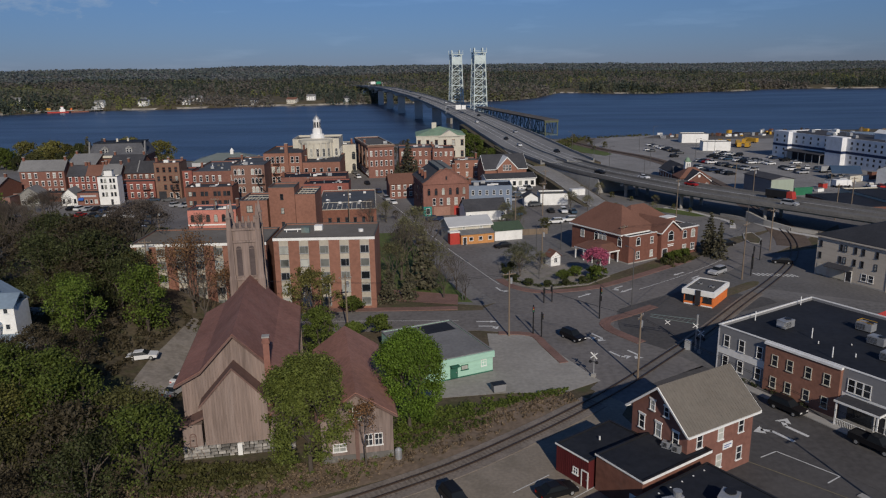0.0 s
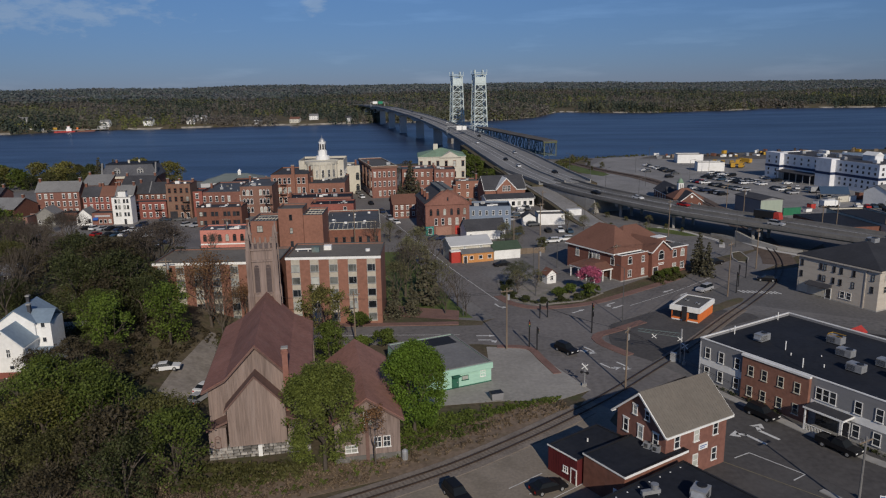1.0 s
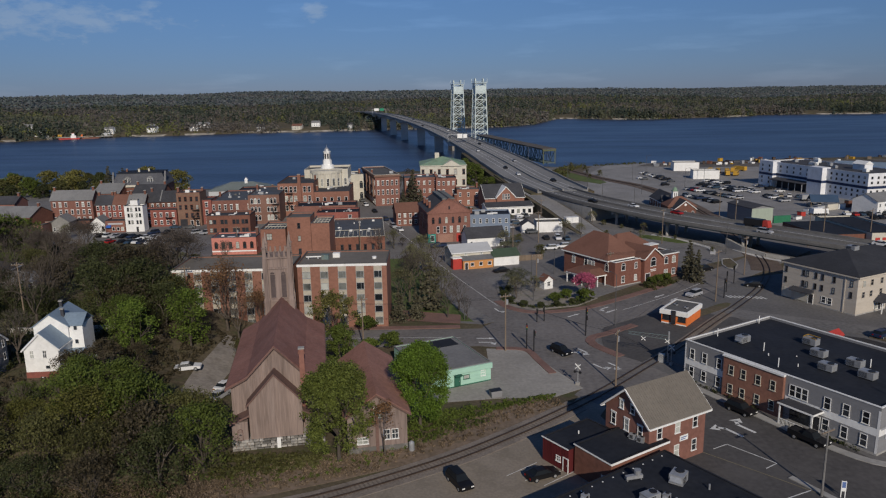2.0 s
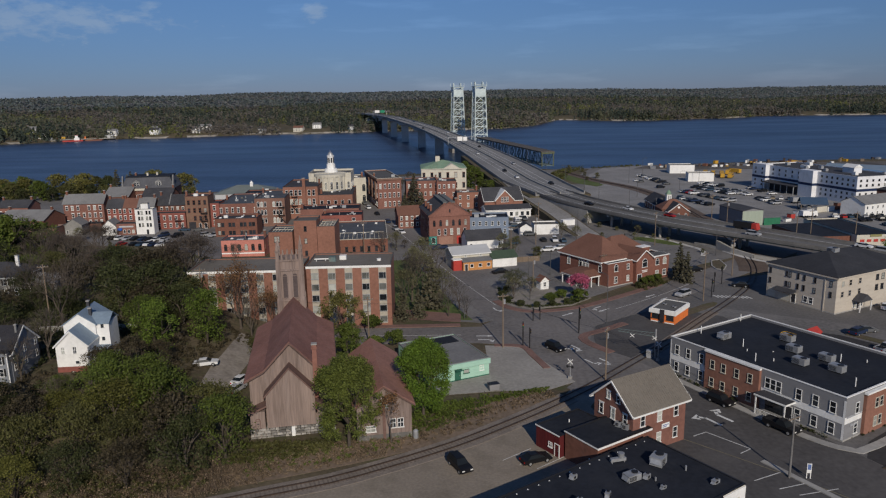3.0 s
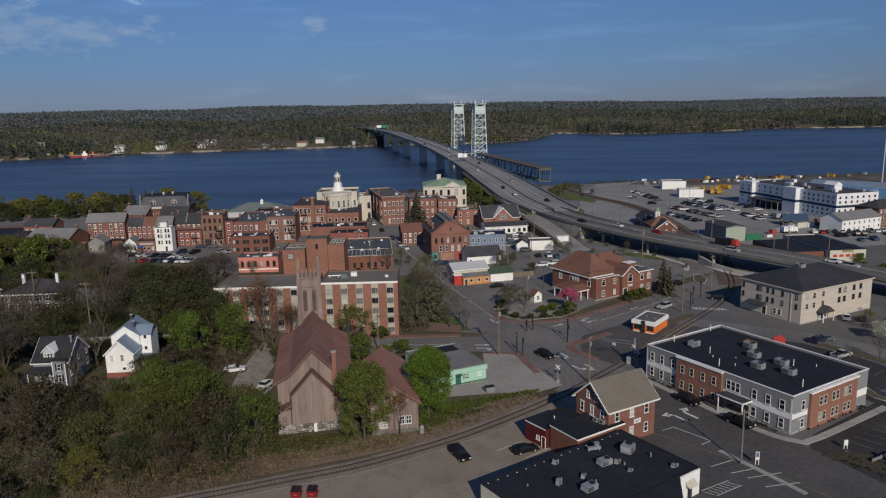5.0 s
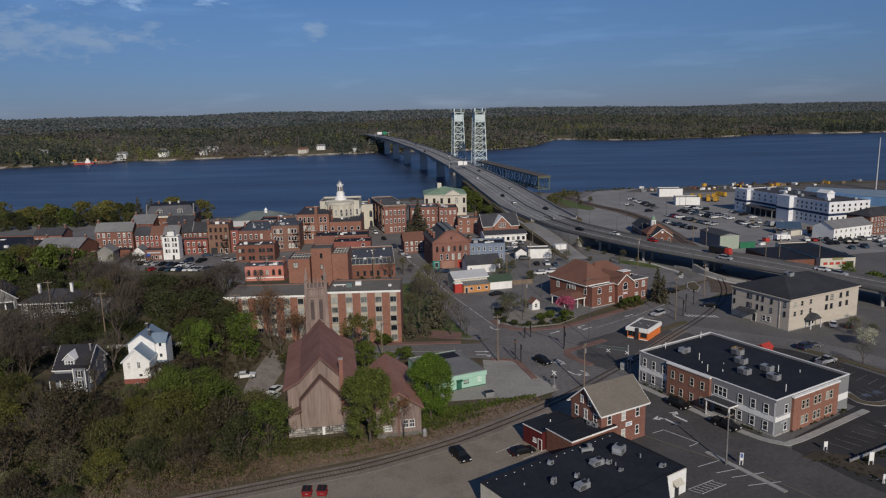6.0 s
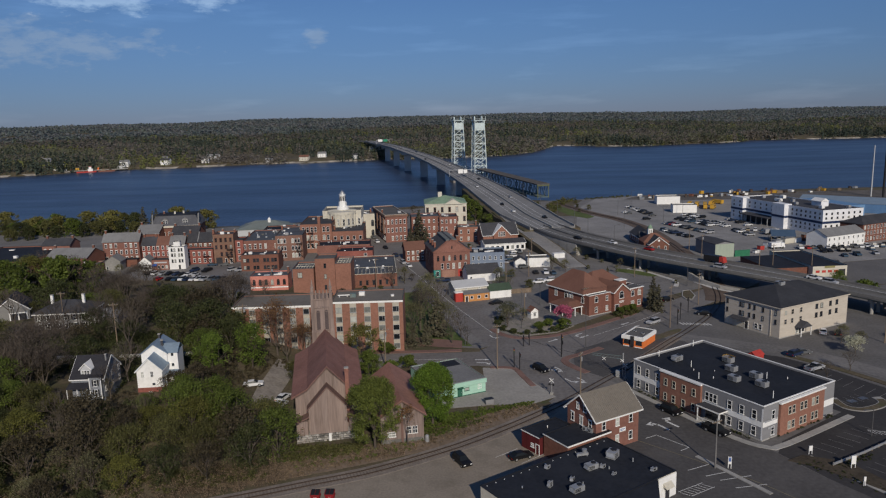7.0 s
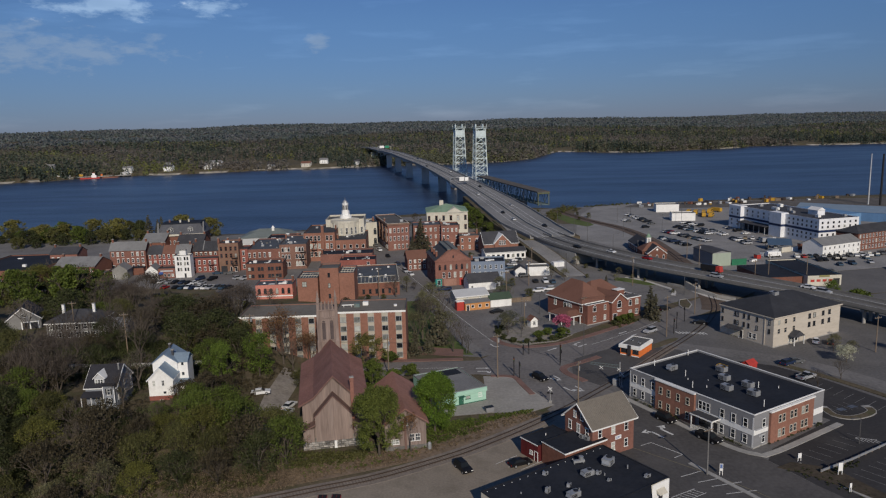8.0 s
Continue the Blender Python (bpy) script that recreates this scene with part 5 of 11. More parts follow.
part("penthouse", MB().box(6.9, 7, 14.3, 8.5, 8.4, 15.4), WHITE, apt)

# --- downtown blocks: place, turn, width, depth, height, wall, roof, label, window rows and columns
def block(name, at, ang, w, d, h, wall, label, rows=2, cols=4, roof="flat", rm=TAR_GREY, rise=2.2, z=0.0, ww=0.95, wh=1.6, kind="lintel", side=None, trim=None, z0=1.0, gap=None, fm=WHITE, category="building"):
    b = building(name, at, ang, w, d, h, wall, roof, rm, rise, label, category, z=z, trim=trim, foot=3)
    gap = gap or (h - 0.6) / max(rows, 1)
    zs = [z0 + i * gap for i in range(rows)]
    if cols and wall in (BRICK, BRICK_DARK, BRICK_RED) and w > 5:
        cols = max(cols, int(w / 2.3))
    if cols:
        windows(b, w, d, "f", zs, cols, ww, wh, kind, margin=min(1.4, w * 0.14), fm=fm, skip=0.03)
    if side:
        windows(b, w, d, side[0], zs, side[1], ww, wh, kind, margin=1.6, fm=fm, skip=0.05)
    if roof == "flat" and h > 5.5 and w > 8 and d > 8:
        rr = random.Random(int(at[0] * 7 + at[1]))
        for _ in range(rr.randint(1, 3)):
            x, y, s = rr.uniform(1.5, w - 3), rr.uniform(1.5, d - 3), rr.uniform(0.5, 1.1)
            part("roof_unit", MB().box(x, y, h - 0.4, x + s * 1.6, y + s * 1.2, h - 0.35 + s), rr.choice((GALV, GALV, WHITE)), b)
        for _ in range(rr.randint(0, 2)):
            x, y = rr.uniform(1, w - 3.5), rr.uniform(1, d - 3)
            part("skylight", MB().box(x, y, h - 0.4, x + 2.2, y + 1.3, h - 0.05), WHITE, b)
        chimney(b, rr.choice((0.6, w - 0.6)), rr.uniform(1.5, d - 1.5), h - 1, h + rr.uniform(1.0, 2.2), 0.8, BRICK_DARK)
    elif roof == "gable_x" and wall in (BRICK, BRICK_DARK, BRICK_RED) and h > 6:
        for x in (0.5, w - 0.5):
            chimney(b, x, d * 0.5, h, h + rise + 1.3, 0.8, BRICK_DARK)
    return b


def fire_escape(b, u, zs, out=0.0, wide=2.6):
    """Dark iron landings joined by slanting stairs on a back wall."""
    e = part("fire_escape", MB().box(u - wide / 2, -1.1 - out, zs[0], u + wide / 2, -out, zs[0] + 0.08), BLACK, b, "dark iron fire escape")
    for z in zs[1:]:
        part("landing", MB().box(u - wide / 2, -1.1 - out, z, u + wide / 2, -out, z + 0.08), BLACK, e)
    for i, z in enumerate(zs):
        part("railing", MB().bar((u - wide / 2, -1.08 - out, z + 1.0), (u + wide / 2, -1.08 - out, z + 1.0), 0.07).bar((u - wide / 2, -1.08 - out, z), (u - wide / 2, -1.08 - out, z + 1.0), 0.07).bar((u + wide / 2, -1.08 - out, z), (u + wide / 2, -1.08 - out, z + 1.0), 0.07), BLACK, e)
        lo, sg = (zs[i - 1] if i else max(z - 3.0, 0.1)), (1 if i % 2 else -1)
        part("stair", MB().bar((u - sg * 1.6, -0.9 - out, lo), (u + sg * wide / 2, -0.9 - out, z), 0.16).bar((u - sg * 1.6, -0.9 - out, lo + 0.9), (u + sg * wide / 2, -0.9 - out, z + 0.9), 0.07), BLACK, e)


def roof_lattice(b, x0, y0, x1, y1, z, nx_, ny_):
    """Pale timber rails laid both ways over a flat roof, with a low fence along the edge."""
    for i in range(nx_):
        x = x0 + (x1 - x0) * i / max(nx_ - 1, 1)
        part("timber_rail", MB().box(x - 0.1, y0, z, x + 0.1, y1 - (i % 3) * 1.2, z + 0.22), CREAM, b, "pale timber rail on the roof")
    for i in range(ny_):
        y = y0 + (y1 - y0) * i / max(ny_ - 1, 1)
        part("timber_rail", MB().box(x0 - 0.3, y - 0.08, z + 0.22, x1 + 0.3, y + 0.08, z + 0.36), CREAM, b, "pale timber rail on the roof")


def roof_bits(b, w, d, z, n, seed):
    """Small vents, hatches and domes scattered on a flat roof."""
    r_ = random.Random(seed)
    for _ in range(n):
        x, y, k = r_.uniform(0.8, w - 1.6), r_.uniform(0.8, d - 1.6), r_.random()
        if k < 0.4:
            part("roof_vent", MB().cyl(x, y, z, z + r_.uniform(0.4, 1.1), r_.uniform(0.1, 0.22), 8), r_.choice((WHITE, GALV)), b)
        elif k < 0.75:
            q = r_.uniform(0.5, 1.1)
            part("roof_hatch", MB().box(x, y, z, x + q, y + q, z + q * 0.6), r_.choice((WHITE, GALV, TAR_GREY)), b)
        else:
            part("roof_dome", MB().cyl(x, y, z, z + 0.35, 0.6, 10, 0.35), WHITE, b)


rowa = block("brick_row_house", (-169.8, 321.0), 5, 16.4, 7.5, 11.4, BRICK, "long red brick row house with grey gable roof", 3, 7, "gable_x", SHINGLE_GREY, 3.4, 0.0, gap=3.0, z0=2.6, ww=1.0, wh=1.7)
part("back_porch", MB().box(0.5, -3.2, -1, 16.0, -0.01, 3.4), BRICK_DARK, rowa, "low rear extension"), part("porch_roof", MB().box(0.3, -3.4, 3.404, 16.2, -0.02, 3.6), MEMBRANE, rowa)
for u in (3.0, 8.2, 13.4):
    fire_escape(rowa, u, (3.6,), 0.0)
block("brick_row_house", (-152.8, 323.4), 5, 6.3, 7.5, 9.0, BRICK_RED, "red painted brick house with black gable roof", 3, 3, "gable_x", SHINGLE_DARK, 3.4, 0.0, gap=2.8, z0=1.2)
block("brick_row_house", (-146.4, 324.0), 5, 6.3, 7.5, 9.0, BRICK_RED, "red painted brick house with russet gable roof", 3, 3, "gable_x", SHINGLE_BROWN, 3.4, 0.0, gap=2.8, z0=1.2)
block("brick_row_house", (-140.0, 324.6), 5, 6.6, 7.5, 9.2, BRICK_DARK, "dark brick house with grey-brown gable roof", 3, 2, "gable_x", SHINGLE_GREY, 3.4, 0.0, gap=2.8)
twh = block("tall_white_house", (-135.0, 311.2), 6, 7.0, 5.0, 10.2, WHITE, "narrow four-storey white house with roof lantern and dark shutters", 3, 0, "flat", TAR_GREY)
for z_ in (3.2, 5.9, 8.2):
    for u_ in (1.5, 2.7, 4.6, 5.8):
        window(twh, 7.0, 5, "f", u_, z_, 0.75, 1.35, "sash", DOORM)
door(twh, 7.0, 5, "f", 4.4, 0.9, 2.0, DOORM)
block("roof_lantern", (-133.2, 313.0), 6, 2.8, 2.0, 2.4, WHITE, "white box lantern on a flat roof", 0, 0, "flat", TAR_GREY, z=9.8, category="lantern")
block("white_cottage", (-148.2, 309.5), 8, 5.4, 7, 3.6, WHITE, "small white gabled cottage", 1, 2, "gable_y", SHINGLE_GREY, 2.5, 0.0, kind="sash", wh=1.5, ww=0.8, fm=DOORM)
bbh = block("brick_back_house", (-142.6, 310.2), 6, 7.4, 7, 4.6, BRICK, "low brick shop with blue awning beside the white tower house", 1, 0, "flat", SHINGLE_DARK)
part("awning", MB().solid([(0.4, 0, 2.2), (2.2, 0, 2.2), (2.2, 0, 2.9), (0.4, 0, 2.9)], [(0.4, -1.0, 2.0), (2.2, -1.0, 2.0), (2.2, -1.0, 2.15), (0.4, -1.0, 2.15)]), mat("blue_cloth", (0.03, 0.11, 0.4), 0.8, 0.15), bbh, "blue cloth awning")
part("sign_board", MB().box(1.0, -0.08, 3.1, 6.6, 0, 3.7), LIGHT_SIDING, bbh, "pale sign board with lettering reduced to a band")
windows(bbh, 7.4, 7, "f", (0.8,), 3, 1.0, 1.3, "plain", a=3.0, b=6.4)
block("grey_cottage", (-163.5, 309.5), 8, 6.6, 7, 4.4, mat("weathered_shingle", (0.24, 0.235, 0.22), 0.9, 0.3, 0.3, 3, 0.2), "small weathered grey gabled cottage", 1, 2, "gable_y", SHINGLE_GREY, 2.4, 0.0, kind="sash", wh=1.3)
block("brick_garage", (-176.0, 305.0), 6, 11.0, 8, 4.0, mat("faded_brick", (0.26, 0.15, 0.125), 0.9, 0.3, 0.2, 2, 0.2), "low faded brick shed behind the trees", 1, 2, "flat", TAR_GREY, fm=DOORM, category="shed")
rowh = block("brick_row_house", (-134.2, 321.6), 4, 14.9, 7, 6.8, BRICK_RED, "red painted brick terrace with white window frames and fire stairs", 2, 6, "flat", SHINGLE_DARK, gap=3.1, ww=1.0, z0=0.9)
fire_escape(rowh, 3.2, (1.0, 3.9)), fire_escape(rowh, 12.0, (3.6,))
rowe = block("brick_row_house", (-133.3, 329.0), 5, 16.2, 8, 9.2, BRICK_DARK, "dark brick terrace with slate gable roof", 3, 6, "gable_x", SHINGLE_DARK, 3.8, gap=2.8)
for u_ in (4.5, 11.5):
    part("party_wall", MB().solid([(u_, 0, 8.6), (u_ + 0.4, 0, 8.6), (u_ + 0.4, 4, 12.4), (u_, 4, 12.4)], [(u_, 0, 9.7), (u_ + 0.4, 0, 9.7), (u_ + 0.4, 4, 13.5), (u_, 4, 13.5)]), SHINGLE_GREY, rowe, "raised party wall")
chimney(rowe, 11.7, 2.2, 10, 14.6, 0.9)
tbb = block("tall_brick_block", (-118.4, 321.6), 6, 9.2, 10, 13.6, mat("brown_brick", (0.2, 0.12, 0.085), 0.9, 0.28, 0.12, 1.6, 0.15, dirt=(0.15, 0.1, 0.08), dirt_amount=0.4), "four-storey brown brick block with an archway at its foot", 3, 4, gap=3.3, z0=3.6, wh=1.9, ww=1.15, trim=BRICK_DARK, rm=SHINGLE_DARK, fm=BRICK_DARK)
# no passage is cut: its shade is a flat dark panel on the wall
part("archway", MB().box(0.8, -0.06, 0, 3.6, 0, 3.0), DOORM, tbb, "dark panel painted as a shaded passage")
fire_escape(tbb, 7.4, (3.4, 6.6)), windows(tbb, 9.2, 10, "f", (0.3,), 2, 1.1, 2.2, "plain", a=5.4, b=7.6)
block("brick_row_house", (-110.0, 325.5), 6, 4.0, 10, 10.2, BRICK_RED, "thin three-storey red painted brick house with dark roof", 3, 1, rm=SHINGLE_DARK, gap=3.2, ww=1.1, wh=1.8)
b2r = block("brick_block", (-107.0, 327.0), 6, 17.0, 32, 9.6, BRICK, "brick block with wide dark flat roof", 2, 6, rm=mat("blue_grey_roof", (0.075, 0.085, 0.1), 0.85, 0.3, 0.12, 1.6, 0.1, dirt=(0.12, 0.125, 0.135), dirt_amount=0.5), gap=4.2, z0=1.6, wh=2.0)
roof_bits(b2r, 17, 32, 9.2, 14, 3)
b2b = block("brick_block", (-90.7, 325.5), 7, 12.4, 28, 11.9, mat("dull_brick", (0.205, 0.115, 0.088), 0.9, 0.28, 0.12, 1.6, 0.15, dirt=(0.17, 0.1, 0.08), dirt_amount=0.4), "three-storey brick block with triple arched windows", 1, 0, rm=MATS["blue_grey_roof"])
for z_ in (1.6, 5.0, 8.4):
    for u_ in (1.5, 2.9, 4.3, 7.9, 9.3, 10.7):
        window(b2b, 12.4, 28, "f", u_, z_, 1.05, 2.2, "arch")
roof_bits(b2b, 12.4, 28, 11.5, 10, 4), fire_escape(b2b, 11.0, (4.6, 8.0))
b10 = block("brick_block", (-100.2, 304), 5, 16.2, 10, 7.2, BRICK_DARK, "plain two-storey brick block with dark flat roof", 1, 0, rm=SHINGLE_DARK)
for z_ in (0.9, 4.1):
    for u_ in (1.6, 3.0, 5.8, 7.2, 10.2, 11.6, 13.6, 14.9):
        window(b10, 16.2, 10, "f", u_, z_, 1.15, 1.5, "sash", DOORM)
roof_bits(b10, 16, 10, 6.8, 6, 5)
sal = block("salmon_shop", (-83.0, 262), 5, 14.0, 9, 7.1, SALMON, "salmon painted two-storey shop with arched windows and dark roof", 1, 6, rm=mat("blue_grey_roof", (0.075, 0.085, 0.1)), kind="arch", wh=2.2, ww=1.15, z0=3.6, side=("r", 2), fm=BRICK_DARK)
part("frieze", MB().box(0, -0.08, 2.5, 14.0, 0, 2.9), WHITE, sal, "white band with lettering reduced to a strip")
roof_bits(sal, 14, 9, 6.7, 4, 6)
hb = block("tall_brick_store", (-65.2, 256), 4, 7.6, 13, 10.9, BRICK_ORANGE, "plain brick warehouse with timber rails on its roof", 1, 0, rm=MATS["blue_grey_roof"])
window(hb, 7.6, 13, "f", 2.6, 7.6, 1.7, 1.9, "cross", DOORM), roof_lattice(hb, 0.8, 0.6, 6.8, 9.0, 10.5, 7, 3)
st_t = block("brick_stair_tower", (-57.0, 256.6), 4, 7.2, 9, 14.4, BRICK_ORANGE, "plain brick stair tower above a warehouse", 1, 0)
for z_ in (3.0, 7.0, 11.0):
    window(st_t, 7.2, 9, "f", 3.6, z_, 0.9, 1.6, "sash", DOORM)
hb2 = block("brick_stair_annex", (-49.7, 257.1), 4, 5.6, 13, 12.4, BRICK_ORANGE, "plain brick warehouse bay with timber rails on its roof", 1, 0, rm=MATS["blue_grey_roof"])
roof_lattice(hb2, 0.6, 3.0, 5.0, 10.0, 12.0, 5, 3)
lg = block("low_brick_store", (-46.8, 270), 8, 18.0, 36, 5.2, BRICK_DARK, "low brick store with cluttered dark roof and pale timber rails", 1, 4, rm=MATS["blue_grey_roof"], fm=DOORM, trim=CREAM)
roof_lattice(lg, 1.5, 0.8, 16.5, 13.0, 4.8, 11, 2), roof_bits(lg, 18, 34, 4.8, 16, 7)
lb1 = block("long_brick_block", (-69.4, 316), 5, 23.6, 12, 8.6, BRICK, "long brick block with flat black roof", 1, 0, rm=MEMBRANE)
roof_bits(lb1, 23, 12, 8.2, 8, 8), windows(lb1, 23.6, 12, "f", (5.6,), 5, 1.0, 1.2, "plain", a=13, b=22)
lb2 = block("long_brick_block", (-58.6, 306), 5, 15.5, 10, 7.7, BRICK_RED, "lower red brick block with flat black roof", 1, 0, rm=MEMBRANE)
roof_bits(lb2, 15, 10, 7.3, 6, 9), window(lb2, 15.5, 10, "f", 12.4, 5.4, 1.3, 1.2, "plain")
t14 = block("brick_block", (-83.4, 344), 5, 15.2, 29, 14.2, BRICK_ORANGE, "brick block with tall chimney and dark roof", 3, 0, rm=SHINGLE_DARK)
for z_ in (2.4, 6.4, 10.4):
    for u_ in (1.6, 3.6, 5.6, 7.4, 11.4, 13.4):
        window(t14, 15.2, 29, "f", u_, z_, 1.25, 2.4, "sash")
fire_escape(t14, 5.0, (5.8, 9.8))
chimney(t14, 9.4, -0.7, 0, 18.0, 1.3, BRICK_ORANGE)
b4 = block("brick_block", (-68.0, 345), 6, 15.0, 30, 10.3, BRICK_ORANGE, "brick block with black roof and pale skylights", 2, 5, rm=SHINGLE_DARK, gap=4.4, z0=1.8, kind="plain", wh=1.7, ww=1.3)
roof_bits(b4, 15, 30, 9.9, 7, 10)

# domed civic building
CX = building("civic_hall", (-77.4, 368.5), 5, 22.0, 20, 17.6, CREAM, "flat", TAR_GREY, label="pale stone civic hall with curved front, columns and white cupola", category="civic hall", trim=CREAM, parapet=0.8)
part("curved_front", MB().cyl(11, 1.5, -3, 17.0, 8.0, 28), CREAM, CX, "curved stone front")
part("entablature", MB().cyl(11, 1.5, 16.2, 17.5, 8.35, 28), CREAM, CX)
part("plinth_band", MB().cyl(11, 1.5, 8.2, 8.8, 8.3, 28), CREAM, CX)
for i in range(7):
    a = radians(270 + (i - 3) * 21)
    part("column", MB().cyl(11 + 8.25 * math.cos(a), 1.5 + 8.25 * math.sin(a), 8.8, 16.2, 0.42, 8), CREAM, CX)
    if i < 6:
        a = radians(270 + (i - 2.5) * 21)
        o = window(CX, 22, 20, "f", 0, 0, 1.3, 3.4, "cross")
        o.matrix_basis = pose(11 + 8.0 * math.cos(a), 1.5 + 8.0 * math.sin(a), 10.6, 0, 0, math.degrees(a) + 90)
windows(CX, 22, 20, "r", (4.5, 10.5), 4, 1.2, 2.6, "cross")
windows(CX, 22, 20, "f", (10.5,), 2, 1.2, 3.0, "cross", a=1.4, b=20.6)
part("cupola", MB().cyl(11, 7, 17, 19.2, 3.6, 20, 3.2).cyl(11, 7, 19.2, 21.4, 2.3, 8).cyl(11, 7, 21.4, 25.0, 1.75, 8).cyl(11, 7, 25.0, 25.4, 2.0, 8), WHITE, CX, "white octagonal cupola")
part("cupola_dome", MB().cyl(11, 7, 25.4, 26.4, 1.6, 12, 1.2).cyl(11, 7, 26.4, 27.2, 1.2, 12, 0.25).cyl(11, 7, 27.2, 28.6, 0.08, 6, 0.02), GALV, CX, "small grey dome with finial")
for i in range(8):
    a = 2 * math.pi * (i + 0.5) / 8
    # shaded belfry arch drawn as a dark panel on the solid drum
    o = part("belfry_opening", MB().box(-0.42, -0.06, 0, 0.42, 0, 2.4), DOORM, CX)
    o.matrix_basis = pose(11 + 1.66 * math.cos(a), 7 + 1.66 * math.sin(a), 22.0, 0, 0, math.degrees(a) + 90)
CX.matrix_basis = pose(0.6, -2.0, 0) @ CX.matrix_basis @ Matrix.Diagonal((0.9, 0.95, 1.0, 1))
block("cream_bank", (-61.0, 384), 18, 8.6, 15, 13.2, CREAM, "pale stone bank with tall arched windows", 2, 2, kind="arch", ww=1.8, wh=3.6, gap=5.4, fm=CREAM)
c18 = block("corner_brick_block", (-44.8, 369.2), 17, 11.5, 40, 14.4, BRICK, "three-storey red brick corner block with bracketed cornice and oriel windows", 3, 4, side=("l", 13), gap=4.3, wh=2.1, trim=CREAM, rm=TAR_GREY)
for u_ in (2.0, 12.0, 22.0):
    part("oriel", MB().box(-0.9, u_, 4.4, 0.0, u_ + 2.6, 12.8), mat("brown_trim", (0.2, 0.12, 0.09), 0.8, 0.2), c18, "projecting oriel bay")
    part("oriel_window", MB().box(-0.96, u_ + 0.4, 5.4, -0.9, u_ + 2.2, 7.4).box(-0.96, u_ + 0.4, 9.6, -0.9, u_ + 2.2, 11.6), GLASS, c18)
part("cornice_band", MB().box(-0.5, -0.5, 13.5, 12.0, 0, 14.3).box(-0.5, 0, 13.5, 0, 40, 14.3), mat("brown_trim", (0.2, 0.12, 0.09)), c18, "bracketed brown cornice")
block("brick_block", (-32.0, 378), 8, 16, 14, 12.0, BRICK, "brick block with dark roof behind dark spruces", 3, 6, rm=MATS["blue_grey_roof"])
block("brick_row_house", (-17.0, 376), 6, 9.5, 12, 12.0, BRICK, "brick block with mansard roof beside the spruces", 3, 4, rm=SHINGLE_DARK, gap=3.8)
block("brick_row_house", (-7.0, 366), 5, 10.4, 10, 7.8, BRICK_ORANGE, "low orange brick house with grey flat roof", 2, 3, rm=TAR_GREY)
# customs house
cus = block("custom_house", (-27.5, 421), 5, 24.5, 24, 13.4, CREAM, "pale stone customs house with green hipped copper roof", 2, 6, "hip", COPPER, 3.6, wh=2.8, ww=1.5, kind="lintel", gap=5.6, z0=2.8, trim=CREAM, fm=BRICK_DARK)
part("pediment", MB().solid([(11, -0.7, 12.9), (22, -0.7, 12.9), (16.5, -0.7, 15.9)], [(11, 8, 12.9), (22, 8, 12.9), (16.5, 8, 15.9)]), CREAM, cus, "stone pediment")
part("roof_box", MB().box(8.2, 11, 15.6, 10.6, 13, 19.2), CREAM, cus, "square roof ventilator")
# gabled brick hall on the main street
mh = block("gabled_brick_hall", (-15.4, 285.0), 13, 18.0, 21, 10.8, BRICK, "large red brick hall with clipped front gable and grey slate roof", 1, 0, "gable_y", SHINGLE_DARK, 4.6, trim=BRICK)
part("gable_front", MB().solid([(-0.35, -0.3, 10.2), (18.35, -0.3, 10.2), (11.2, -0.3, 14.7), (6.8, -0.3, 14.7)], [(-0.35, 0.4, 10.2), (18.35, 0.4, 10.2), (11.2, 0.4, 14.7), (6.8, 0.4, 14.7)]), BRICK, mh, "raised brick gable with a clipped top")
part("gable_coping", MB().bar((-0.3, 0, 10.35), (6.8, 0, 14.85), 0.3).bar((6.8, 0, 14.85), (11.2, 0, 14.85), 0.3).bar((11.2, 0, 14.85), (18.3, 0, 10.35), 0.3), BRICK_DARK, mh)
part("roof_cap", MB().box(6.4, 0.5, 14.5, 11.6, 21, 15.3), mat("pale_slate", (0.15, 0.16, 0.155), 0.85, 0.3, 0.2, 2, 0.2), mh, "flat pale crown of the roof")
for u_ in (2.2, 5.0, 7.8, 10.6, 13.4, 16.0):
    window(mh, 18, 21, "f", u_, 6.7, 1.25, 2.3, "arch", BRICK_DARK)
for u_ in (4.2, 7.0, 9.8, 12.8, 15.6):
    window(mh, 18, 21, "f", u_, 3.5, 1.2, 2.2, "sash")
window(mh, 18, 21, "f", 9.0, 11.6, 0.8, 1.3, "arch", BRICK_DARK, out=0.3)
windows(mh, 18, 21, "l", (3.6, 6.9), 8, 1.0, 2.0, "lintel", fm=BRICK_DARK)
part("shopfront", MB().box(4.0, -0.25, 0, 10.4, 0, 2.9), mat("pale_brick", (0.3, 0.17, 0.13), 0.9), mh, "pale brick shopfront")
part("shopfront", MB().box(12.0, -0.2, 0, 13.6, 0, 2.9), RED_PAINT, mh, "red shop door bay")
part("shopfront", MB().box(-0.06, -0.12, 0, 3.2, 2.5, 3.1), DOOR_TEAL, mh, "teal corner shopfront")
window(mh, 18, 21, "f", 1.7, 0.6, 1.6, 2.0, "plain", out=0.12)
for y_ in (4.0, 9.5, 15.0):
    chimney(mh, 1.6, y_, 10.5, 14.0, 0.9)
chimney(mh, 12.4, 2.5, 13.0, 16.2, 1.1)
mh.matrix_basis = mh.matrix_basis @ Matrix.Diagonal((0.83, 1, 1, 1))
